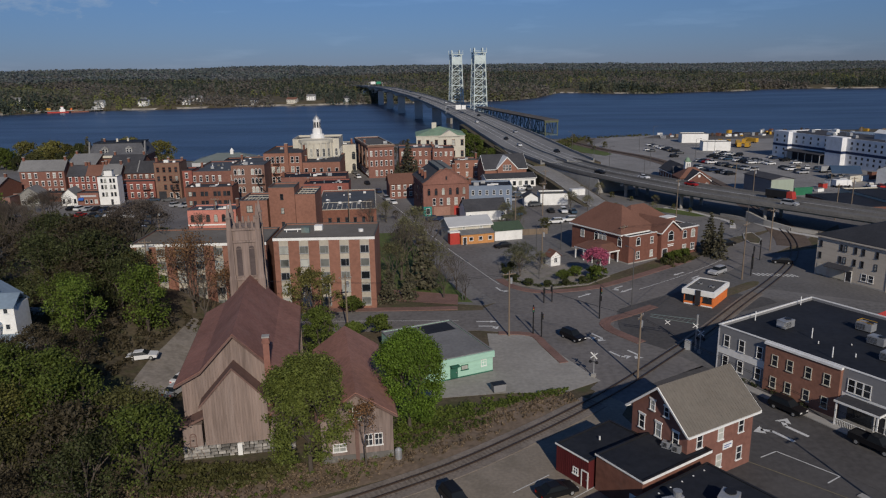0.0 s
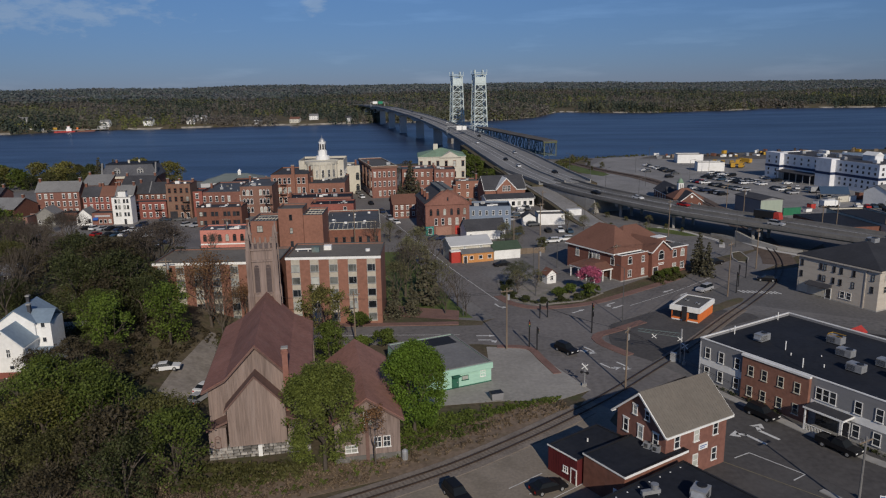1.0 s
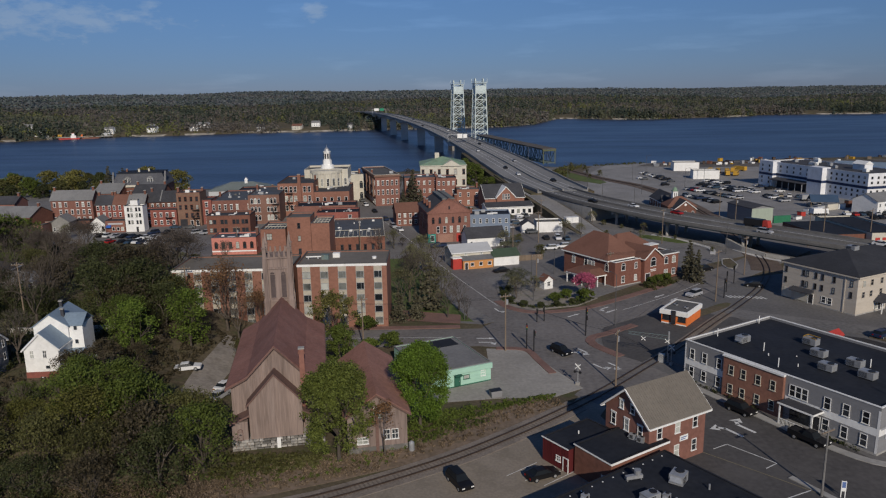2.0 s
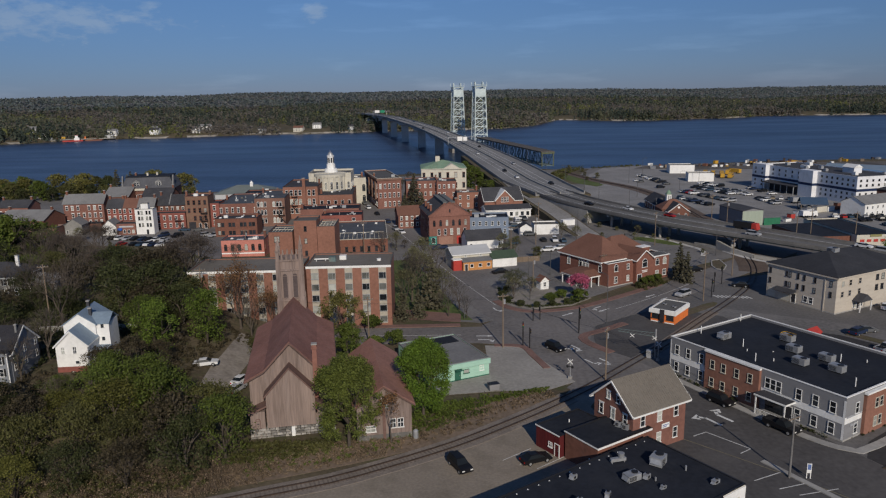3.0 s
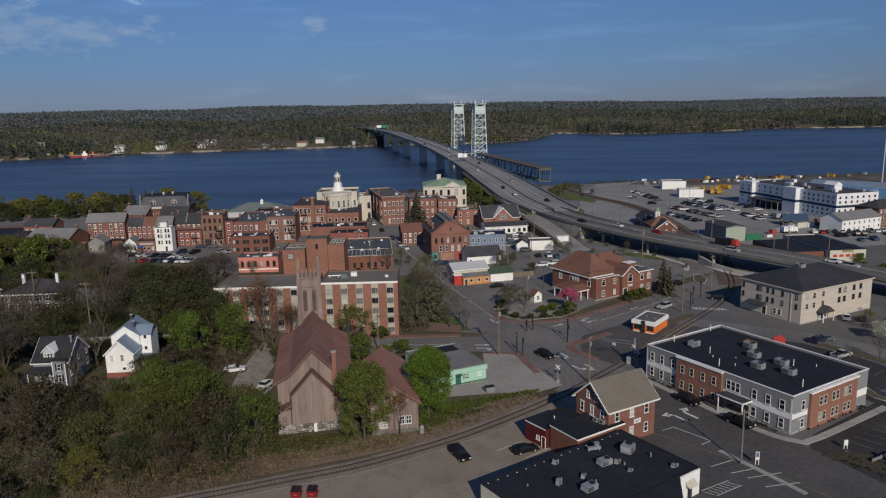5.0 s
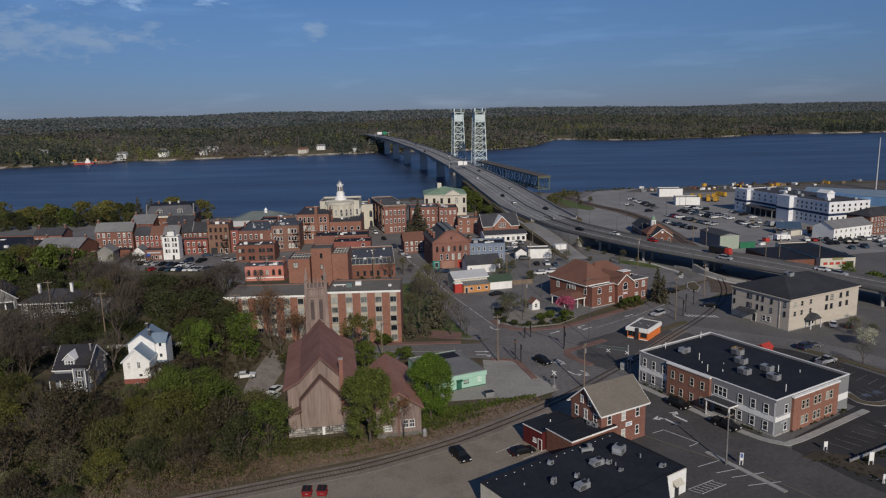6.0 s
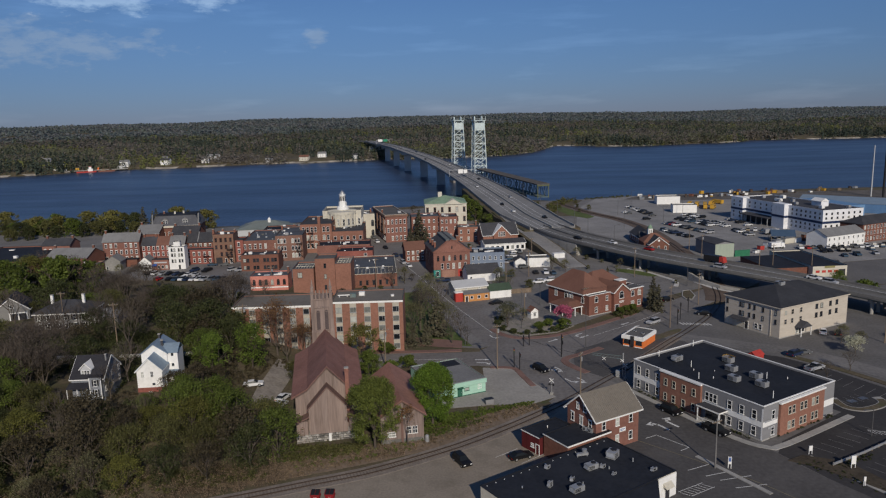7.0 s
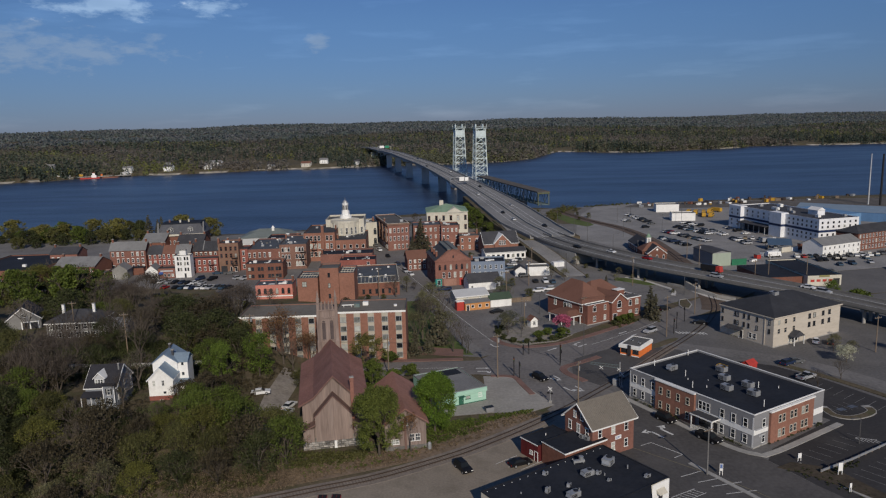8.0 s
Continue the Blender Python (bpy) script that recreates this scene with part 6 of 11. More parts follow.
block("brick_side_house", (-29.8, 317), 14, 9.0, 9, 5.6, BRICK, "brick house with maroon roof on the main street", 2, 4, "gable_x", SHINGLE_BROWN, 3.0, gap=2.6, wh=1.3)
block("blue_grey_house", (-0.9, 294), 2, 14.3, 11, 8.2, BLUE_SIDING, "blue-grey three-storey flat-roofed house", 2, 6, rm=MEMBRANE, ww=0.85, wh=1.5, gap=2.9, z0=2.4, trim=BLUE_SIDING, kind="sash")
block("white_gabled_house", (-1.8, 276), 15, 13.0, 8, 3.4, WHITE, "low white house with dark gabled roof", 1, 2, "gable_x", SHINGLE_DARK, 2.8, ww=0.8, wh=1.2, kind="sash")
gb2 = block("gabled_brick_inn", (5.5, 349), 12, 17.5, 13, 6.2, BRICK_ORANGE, "brick inn with dark roof and white front gable", 1, 4, "gable_x", SHINGLE_DARK, 5.0, trim=WHITE)
part("front_gable", MB().solid([(5, -1.2, 0), (13, -1.2, 0), (13, -1.2, 6.5), (9, -1.2, 10.5), (5, -1.2, 6.5)], [(5, 5, 0), (13, 5, 0), (13, 5, 6.5), (9, 5, 10.5), (5, 5, 6.5)]), BRICK_ORANGE, gb2)
for a, c in (((4.5, 6.2), (9, 10.9)), ((9, 10.9), (13.5, 6.2))):
    part("bargeboard", MB().solid([(a[0], -1.5, a[1] - 0.3), (c[0], -1.5, c[1] - 0.3), (c[0], -1.5, c[1] + 0.15), (a[0], -1.5, a[1] + 0.15)], [(a[0], 5.5, a[1] - 0.3), (c[0], 5.5, c[1] - 0.3), (c[0], 5.5, c[1] + 0.15), (a[0], 5.5, a[1] + 0.15)]), WHITE, gb2, "white bargeboard")
windows(gb2, 17.5, 13, "f", (5.6,), 3, 1.0, 2.2, "cross", a=7.8, b=10.2, out=1.2)
block("white_storefront", (6.0, 339), 12, 20.0, 9, 3.6, WHITE, "long low white storefront with black roof", 1, 8, "gable_x", SHINGLE_DARK, 1.4, ww=1.5, wh=1.8, kind="plain", z0=0.7, trim=WHITE)
os_ = block("orange_diner", (-6.0, 248.6), 19, 12.0, 8, 4.6, CREAM, "low cream and orange diner with pale grey roof", 1, 0, "gable_x", LIGHT_SIDING, 1.6, trim=WHITE)
part("front_extension", MB().box(2.2, -3.2, -0.5, 11.6, -0.01, 2.7), mat("faded_orange", (0.5, 0.24, 0.09), 0.8, 0.2, 0.3, 2, 0.05), os_, "faded orange front extension")
part("extension_roof", MB().solid([(2.0, -3.5, 2.72), (11.8, -3.5, 2.72), (11.8, 0, 3.3), (2.0, 0, 3.3)], [(2.0, -3.5, 2.84), (11.8, -3.5, 2.84), (11.8, 0, 3.42), (2.0, 0, 3.42)]), SHINGLE_GREY, os_)
part("red_end", MB().box(-0.6, -2.2, -0.5, 2.1, -0.01, 3.2), RED_PAINT, os_, "red end bay with white trim"), part("sign_board", MB().box(-0.7, -2.3, 3.22, 2.2, 0, 3.5), WHITE, os_)
windows(os_, 12, 8, "f", (1.0,), 3, 1.1, 1.0, "plain", a=5, b=10.4, out=3.2), door(os_, 12, 8, "f", 3.2, 0.9, 2.0, DOORM, out=3.2)
windows(os_, 12, 8, "f", (3.6,), 2, 0.8, 0.7, "plain", a=4, b=9)
block("white_side_wing", (6.2, 250.5), 17, 8.0, 7, 2.9, WHITE, "low white wing with green roof", 1, 0, "gable_x", mat("green_shingles", (0.06, 0.09, 0.06), 0.9), 1.5, category="wing")
block("white_garage", (23.5, 302), 4, 9.5, 7, 4.0, WHITE, "plain white flat-roofed garage", 1, 0, rm=TAR_GREY, category="garage")
block("white_lean_to", (18.0, 301), 4, 4.6, 5, 3.0, WHITE, "small white gabled outbuilding", 1, 1, "gable_y", SHINGLE_DARK, 1.5, ww=0.7, wh=0.9, category="shed")
wt = thing("box_trailer", pose(38, 316, 0, 0, 0, 20), "white box trailer parked on asphalt", "trailer")
part("body", MB().box(-2.6, -1.2, 0.7, 2.6, 1.2, 3.3), WHITE, wt)
for x in (-1.2, 1.2):
    part("wheel", MB().tube((x, -1.25, 0.45), (x, 1.25, 0.45), 0.45, n=12), BLACK, wt)
block("park_shelter", (18.5, 224), 25, 2.6, 2.4, 2.6, WHITE, "small white gabled information booth", 1, 1, "gable_y", SHINGLE_BROWN, 1.1, ww=0.9, wh=1.2, kind="cross", category="booth")
# station
sta = block("brick_station", (81.5, 330.5), 2, 8.5, 36.0, 3.6, BRICK_DARK, "long brick railway station with dark gabled roof and white cupola", 1, 3, "gable_y", SHINGLE_DARK, 3.2, ww=1.0, wh=1.8, kind="arch", trim=WHITE)
windows(sta, 8.5, 36, "l", (0.9,), 10, 1.0, 1.8, "sash", margin=2)
cross_ = MB()
for poly in roof_planes("hip", 11.5, 9.0, 3.75, 3.6, 0.4):
    poly = [Vector(p) + Vector((-1.5, 4.0, 0)) for p in poly]
    cross_.solid(poly, [p + Vector((0, 0, 0.14)) for p in poly])
part("cross_roof", cross_, SHINGLE_BROWN, sta, "brown hipped cross roof")
part("cross_wing", MB().box(-1.5, 4.0, -1, 10.0, 13.0, 3.7), BRICK_DARK, sta)
part("round_window", MB().tube((4.25, -0.06, 5.2), (4.25, 0.0, 5.2), 0.5, n=12), WHITE, sta, "round white gable window")
part("dormer", MB().solid([(-0.2, 17, 4.2), (-0.2, 20, 4.2), (-0.2, 18.5, 6.6)], [(3, 17, 4.2), (3, 20, 4.2), (3, 18.5, 6.6)]), SHINGLE_DARK, sta)
cup = part("cupola", MB().box(1.9, 9.2, 6.2, 3.9, 11.2, 9.4), WHITE, sta, "white louvred cupola")
for u in (2.35, 3.1):
    part("louvre", MB().box(u, 9.14, 7.2, u + 0.4, 9.2, 8.8), SHINGLE_GREY, cup)
part("cupola_roof", MB().box(1.7, 9.0, 9.4, 4.1, 11.4, 9.6).cyl(2.9, 10.2, 9.6, 10.5, 1.05, 12, 0.85).cyl(2.9, 10.2, 10.5, 11.1, 0.85, 12, 0.2).cyl(2.9, 10.2, 11.1, 12.3, 0.06, 5, 0.02), COPPER, sta, "green domed cupola roof")
wa = block("metal_warehouse", (102.2, 330.0), -77, 16.0, 9, 6.0, GREY_SIDING, "dark grey metal warehouse with sage green end", 1, 0, "gable_x", SHINGLE_DARK, 0.9)
part("end_wall", MB().box(16.0, 0.05, 0, 16.06, 8.95, 5.9), SAGE, wa, "sage green end wall")
part("green_fence", MB().box(16.2, 9.2, 0, 16.6, 16.4, 2.8), mat("green_tarp", (0.03, 0.17, 0.09), 0.7), wa, "green screened fence")
# shipyard hall
HALL_WHITE = mat("shed_white", (0.76, 0.77, 0.79), 0.6, 0.1, 0.2, 1, 0.05, dirt=(0.5, 0.5, 0.5))
YL, YD, YH = 68.0, 24.0, 12.7
yard = building("shipyard_hall", (156.1, 429.3), -74, YL, YD, YH, HALL_WHITE, "flat", SHINGLE_DARK, label="large white shipyard hall with navy band and rows of small windows", category="industrial hall", trim=HALL_WHITE, parapet=0.3)
for x0, x1, out in ((-1.5, 9.0, 2.4), (34.0, 43.5, 2.6)):
    part("corner_bay", MB().box(x0, -out, -1, x1, 2.0, YH + 0.5), HALL_WHITE, yard, "white projecting bay")
    part("stripe", MB().box(x0 - 0.05, -out - 0.06, 5.9, x1 + 0.05, -out, 7.1), NAVY, yard, "navy painted band")
    part("stripe", MB().box(x1, -out, 5.9, x1 + 0.06, 0, 7.1), NAVY, yard, "navy painted band")
for x0, x1 in ((9.06, 33.95), (43.56, YL)):
    part("stripe", MB().box(x0, -0.06, 5.9, x1, 0, 7.1), NAVY, yard, "navy painted band")
part("stripe", MB().box(YL, -0.06, 5.9, YL + 0.06, YD, 7.1), NAVY, yard, "navy painted band")
windows(yard, YL, YD, "f", (8.2, 10.4), 5, 1.0, 1.0, "plain", a=12, b=31, fm=DOORM)
windows(yard, YL, YD, "f", (2.0, 4.2, 8.2, 10.4), 7, 1.0, 1.0, "plain", a=46.5, b=66, fm=DOORM)
windows(yard, YL, YD, "f", (2.0, 4.2, 8.2, 10.4), 2, 1.0, 1.0, "plain", a=1.2, b=6.5, fm=DOORM, out=2.4)
windows(yard, YL, YD, "r", (2.0, 4.2, 8.2, 10.4), 7, 1.0, 1.0, "plain", a=2, b=22, fm=DOORM)
part("loading_dock", MB().box(10, -0.08, 0, 33.5, 0, 4.4), DOORM, yard, "dark loading bays")
part("dock_canopy", MB().solid([(9.5, -5.0, 4.2), (33.8, -5.0, 4.2), (33.8, 0, 4.9), (9.5, 0, 4.9)], [(9.5, -5.0, 4.5), (33.8, -5.0, 4.5), (33.8, 0, 5.2), (9.5, 0, 5.2)]), SHINGLE_DARK, yard, "dark canopy over the loading bays")
for i in range(6):
    part("post", MB().box(10.2 + i * 4.6, -4.8, 0, 10.5 + i * 4.6, -4.5, 4.2), GALV, yard)
part("roof_house", MB().box(47, 11, YH - 0.3, 54, 15.5, YH + 2.4), HALL_WHITE, yard, "white rooftop plant house")
part("roof_house_roof", MB().solid([(46.7, 10.7, YH + 2.4), (54.3, 10.7, YH + 2.4), (54.3, 15.8, YH + 2.4), (46.7, 15.8, YH + 2.4)], [(46.7, 13.1, YH + 3.9), (54.3, 13.1, YH + 3.9), (54.3, 13.4, YH + 3.9), (46.7, 13.4, YH + 3.9)]), WHITE, yard)
for x, y, a_, b_, c_ in ((22, 8, 5, 1.6, 1.3), (28, 5, 1.6, 1.6, 1.2), (30, 12, 2, 1.6, 1.4), (40, 6, 1.8, 1.6, 1.2), (44, 16, 2.0, 1.8, 1.3), (58, 6, 2.2, 1.8, 1.4), (61, 20, 1.6, 1.6, 1.0), (14, 18, 3, 2, 1.6), (36, 22, 2.2, 2, 1.4), (8, 10, 2, 2, 1.2)):
    part("roof_unit", MB().box(x, y, YH - 0.3, x + a_, y + b_, YH - 0.3 + c_).box(x + 0.3, y + 0.3, YH - 0.3 + c_, x + a_ - 0.3, y + b_ - 0.3, YH + c_ - 0.1), WHITE if a_ > 2 else GALV, yard, "pale rooftop unit")
part("low_wing", MB().box(-8, 12, -1, -1.6, 60, 8.0).box(-1.6, YD + 0.1, -1, 30, 62, 8.0), mat("blue_roofed_shed", (0.13, 0.25, 0.42), 0.6), yard, "blue metal shed behind the hall")
blu = building("blue_shed", (206, 462), -38, 80, 26, 5.5, mat("blue_metal", (0.1, 0.2, 0.36), 0.6), "gable_x", mat("blue_metal_roof", (0.12, 0.23, 0.4), 0.55, 0.15, 0.1, 1, 0.05), 2.5, "very long blue metal shipyard shed", "industrial hall", over=0.2)
part("end_wall", MB().box(79.9, -0.05, 0, 80.1, 26.05, 5.4), WHITE, blu, "white end wall")
block("white_house_row", (161, 330), 26, 25, 11, 5.6, WHITE, "long white two-storey house with grey roof", 2, 8, "gable_x", SHINGLE_GREY, 2.6, ww=0.9, wh=1.2, gap=2.5, kind="sash")
block("brick_long_house", (183.5, 343), 26, 44, 12, 8.5, BRICK_DARK, "long brick works building with dark hipped roof", 3, 13, "hip", SHINGLE_DARK, 3.0, gap=2.7, kind="sash", fm=WHITE)
lrs = block("low_shop_row", (129.0, 274.5), 6, 13.5, 32, 4.2, CREAM, "low cream shop with red signs and a wide black flat roof", 1, 0, rm=MEMBRANE, trim=BLACK)
for u in (1.2, 3.6, 6.0, 8.4):
    part("shop_sign", MB().box(u, -0.12, 1.7, u + 1.5, 0, 2.6), RED_PAINT, lrs, "red shop sign")
part("awning", MB().box(4.6, -0.2, 3.5, 8.6, 0, 4.25), mat("olive_sign", (0.25, 0.23, 0.1), 0.8), lrs, "olive sign board")
part("opening", MB().box(10.2, -0.05, 0.2, 12.8, 0, 2.8), DOORM, lrs, "dark glazed entrance")
part("side_wing", MB().box(-15, 3, -1, -0.01, 27, 3.4), BRICK_DARK, lrs), part("wing_roof", MB().box(-15.1, 2.9, 3.404, -0.02, 27.1, 3.5), MEMBRANE, lrs)
block("white_store_shed", (128, 500.5), -4, 15.5, 10, 5.4, WHITE, "white shed with dark open door", 1, 1, rm=TAR_GREY, ww=4.0, wh=4.0, z0=0.0, fm=DOORM, kind="plain", category="shed")
block("white_container_store", (127, 457), -5, 14.5, 8, 5.0, WHITE, "plain white storage building", 1, 0, rm=TAR_GREY, category="shed")
tent = thing("work_shelter", pose(144.5, 350.5, 0.03, 0, 0, -14), "open work shelter with a dark blue gabled roof", "shelter")
part("roof", MB().solid([(0, 0, 2.6), (11, 0, 2.6), (11, 4.5, 5.2), (0, 4.5, 5.2)], [(0, 0, 2.75), (11, 0, 2.75), (11, 4.5, 5.35), (0, 4.5, 5.35)]).solid([(0, 4.5, 5.2), (11, 4.5, 5.2), (11, 9, 2.6), (0, 9, 2.6)], [(0, 4.5, 5.35), (11, 4.5, 5.35), (11, 9, 2.75), (0, 9, 2.75)]), mat("dark_blue_roof", (0.05, 0.085, 0.14), 0.6, 0.2, 0.3, 2, 0.05), tent)
for x in (0.2, 5.5, 10.8):
    for y in (0.3, 8.7):
        part("post", MB().box(x - 0.1, y - 0.1, 0, x + 0.1, y + 0.1, 2.7), WOODPOLE, tent)
for x, y, w_, d_, h_, c, lb in ((136, 334, 5, 2.4, 2.4, WHITE, "white"), (142, 339, 4, 2.4, 2.4, LIGHT_SIDING, "grey"), (148, 343, 6, 2.5, 2.6, CREAM, "cream"), (131, 329, 2.4, 2, 2, RED_PAINT, "red"), (154, 346, 4, 2.4, 2.2, WHITE, "white"), (126, 322, 3, 1.6, 1.3, WHITE, "white"), (160, 350, 3, 2, 3, BRICK_DARK, "dark red")):
    bx_ = thing("site_cabin", pose(x, y, 0.03, 0, 0, 24), lb + " steel site cabin standing in a work yard", "cabin", "yard cabins")
    part("body", MB().box(0, 0, 0.12, w_, d_, h_), c, bx_), part("roof", MB().box(-0.1, -0.1, h_ + 0.004, w_ + 0.1, d_ + 0.1, h_ + 0.14), SHINGLE_GREY, bx_), part("skid", MB().box(0.2, 0.1, 0, 0.5, d_ - 0.1, 0.116).box(w_ - 0.5, 0.1, 0, w_ - 0.2, d_ - 0.1, 0.116), WOODPOLE, bx_)
# waterfront behind the town
man = block("mansard_hall", (-167, 366), 10, 24, 16, 10.0, BRICK_DARK, "brick hall with slate mansard roof, dormers and white cornice", 2, 7, "flat", SHINGLE_DARK, trim=CREAM, gap=4, kind="arch", wh=2.2, z=1.3)
part("mansard_roof", MB().solid([(-0.4, -0.4, 10.2), (24.4, -0.4, 10.2), (24.4, 16.4, 10.2), (-0.4, 16.4, 10.2)], [(2.0, 2.2, 15.4), (22.0, 2.2, 15.4), (22.0, 13.8, 15.4), (2.0, 13.8, 15.4)]), mat("slate_roof", (0.085, 0.088, 0.1), 0.8, 0.3, 0.25, 2.2, 0.3, dirt=(0.13, 0.13, 0.135), dirt_amount=0.4), man, "steep grey slate mansard roof")
part("roof_deck", MB().box(1.7, 1.9, 15.404, 22.3, 14.1, 15.75), MEMBRANE, man, "dark flat roof top")
part("cornice_band", MB().box(-0.7, -0.75, 9.35, 24.7, -0.41, 10.3), CREAM, man, "pale bracketed cornice")
for u in (7, 17):
    part("dormer", MB().solid([(u - 1.5, 0.35, 10.9), (u + 1.5, 0.35, 10.9), (u + 1.5, 0.35, 13.4), (u, 0.35, 14.3), (u - 1.5, 0.35, 13.4)], [(u - 1.5, 3.6, 10.9), (u + 1.5, 3.6, 10.9), (u + 1.5, 3.6, 13.4), (u, 3.6, 14.3), (u - 1.5, 3.6, 13.4)]), SHINGLE_GREY, man, "slate dormer with twin windows")
    for v in (u - 0.6, u + 0.6):
        window(man, 24, 16, "f", v, 11.3, 0.95, 1.8, "sash", out=-0.33)
for x, y in ((5, 8), (11, 6), (15, 8)):
    chimney(man, x, y, 15.4, 17.0, 0.8, CREAM if x > 10 else BRICK_DARK)
for x in (0.4, 23.6):
    part("roof_wall", MB().solid([(x - 0.3, -0.3, 10.2), (x + 0.3, -0.3, 10.2), (x + 0.3, 3.0, 10.2), (x - 0.3, 3.0, 10.2)], [(x - 0.3, 2.0, 16.2), (x + 0.3, 2.0, 16.2), (x + 0.3, 3.0, 16.2), (x - 0.3, 3.0, 16.2)]), SHINGLE_GREY, man)
wfr = block("waterfront_shed", (-128, 382), 7, 30, 17, 6.2, LIGHT_SIDING, "long grey waterfront building with white roof lantern", 1, 8, "hip", mat("sage_roof", (0.17, 0.195, 0.185), 0.7, 0.2, 0.2, 2, 0.1), 2.6)
part("roof_lantern", MB().box(16, 8, 8, 17.4, 9.4, 10.4).solid([(15.8, 7.8, 10.4), (17.6, 7.8, 10.4), (17.6, 9.6, 10.4), (15.8, 9.6, 10.4)], [(16.6, 8.6, 11.6), (16.8, 8.6, 11.6), (16.8, 8.8, 11.6), (16.6, 8.8, 11.6)]), WHITE, wfr, "white lantern")
block("white_waterfront_hall", (-132, 402), 4, 25, 14, 5.0, LIGHT_SIDING, "long pale waterfront hall with grey roof", 1, 9, "hip", mat("sage_roof", (0.2, 0.23, 0.22), 0.7, 0.2, 0.2, 2, 0.1), 2.4, kind="plain", fm=DOORM, ww=1.6)
block("grey_gabled_hall", (-172, 358), 3, 11.5, 16, 9.0, BRICK_DARK, "brick hall with grey gable roof", 2, 4, "gable_x", SHINGLE_GREY, 3.6)
block("white_flat_store", (-177, 338), 0, 7, 18, 7.0, WHITE, "white store with dark flat roof", 1, 2, rm=TAR_GREY)
block("brick_harbour_house", (-150, 350), 4, 13, 12, 9.5, BRICK_DARK, "dark brick house with slate roof", 2, 4, "gable_x", SHINGLE_DARK, 3.6)
block("brick_harbour_block", (-108, 366), 8, 16, 14, 8.5, BRICK, "brick block with dark flat roof near the water", 2, 5, rm=MEMBRANE)
block("low_quay_house", (-104, 392), 6, 14, 10, 4.6, CREAM, "low pale quay house with grey roof", 1, 4, "gable_x", SHINGLE_GREY, 1.8)
block("white_low_shed", (-200, 312), 4, 12, 10, 4.4, BRICK, "low brick shed with pale roof", 1, 3, "gable_x", LIGHT_SIDING, 1.2)
block("grey_flat_row", (-188, 306), -3, 19, 14, 6.8, BRICK_DARK, "low brick row with grey gable roof", 2, 6, "gable_x", SHINGLE_GREY, 3.2, 0.4, kind="sash")
block("dark_flat_store", (-226, 297), 3, 34, 40, 6.4, BRICK_DARK, "low store with dark flat roof", 1, 6, rm=MEMBRANE, z=1.0, kind="sash")
block("brick_row_house", (-203, 328), 3, 13, 10, 8.0, BRICK, "red brick house with dark roof", 2, 4, "gable_x", SHINGLE_DARK, 2.6, 1.0)

# --- houses on the wooded rise
whs = building("white_house", (-74.0, 150.6), 7, 6.2, 6.5, 5.6, WHITE, "gable_y", METAL_BLUE, 2.6, "tall white clapboard house with blue-grey metal roof", "house", z=5.7, over=0.3, trim=WHITE)
part("brick_basement", MB().box(-0.05, -0.05, -2.5, 6.25, 6.4, 1.6), BRICK_RED, whs, "red painted basement wall")
gab = [(-0.2, 5.0, -2), (6.2, 5.0, -2), (6.2, 5.0, 7.9), (3.0, 5.0, 9.9), (-0.2, 5.0, 7.9)]
part("main_wing", MB().solid(gab, [(x, 13.5, z) for x, _, z in gab]), WHITE, whs, "taller rear wing")
part("side_wing", MB().box(6.205, 5.5, -2, 8.7, 10.5, 7.9), WHITE, whs, "narrow side wing")
rf = MB()
for poly in roof_planes("gable_y", 6.4, 8.5, 7.93, 2.0, 0.3):
    poly = [Vector(p) + Vector((-0.2, 5.0, 0)) for p in poly]
    rf.solid(poly, [p + Vector((0, 0, 0.15)) for p in poly])
part("roof", rf, METAL_BLUE, whs)
rf = MB()
for poly in roof_planes("gable_x", 4.6, 5.0, 7.94, 1.35, 0.3):
    poly = [Vector(p) + Vector((4.0, 5.5, 0)) for p in poly]
    rf.solid(poly, [p + Vector((0, 0, 0.15)) for p in poly])
part("roof", rf, METAL_BLUE, whs)
chimney(whs, 3.0, 10.5, 9, 10.9, 0.55, SHINGLE_DARK), chimney(whs, 4.6, 7.2, 8.2, 10.3, 0.55, SHINGLE_DARK)
windows(whs, 6.2, 6.5, "f", (4.0,), 2, 0.75, 1.3, "cross", a=1.4, b=3.7), window(whs, 6.2, 6.5, "f", 4.0, 2.1, 0.9, 0.6, "plain"), window(whs, 6.2, 6.5, "f", 3.0, -0.3, 0.9, 1.0, "plain", out=0.05)
part("porch_roof", MB().box(6.3, 1.8, 3.7, 9.0, 5.48, 3.85), METAL_BLUE, whs)
part("railing", MB().box(6.3, 1.82, 1.9, 8.9, 1.9, 2.0).box(8.82, 1.9, 1.9, 8.9, 5.4, 2.0).box(7.5, 1.82, 1.2, 7.58, 1.9, 1.9).box(8.2, 1.82, 1.2, 8.28, 1.9, 1.9), WHITE, whs)
part("porch_deck", MB().box(6.3, 1.8, 1.0, 9.0, 5.48, 1.2), WOODPOLE, whs)
for x, y in ((8.8, 2.0), (8.8, 4.0), (6.5, 2.0)):
    part("post", MB().box(x - 0.08, y - 0.08, -2, x + 0.08, y + 0.08, 3.7), WHITE, whs)
for zz in (4.6, 7.0):
    o = window(whs, 6.2, 6.5, "f", 7.4, zz, 0.8, 0.8, "plain")
    o.matrix_basis = pose(7.4, 5.48, zz)
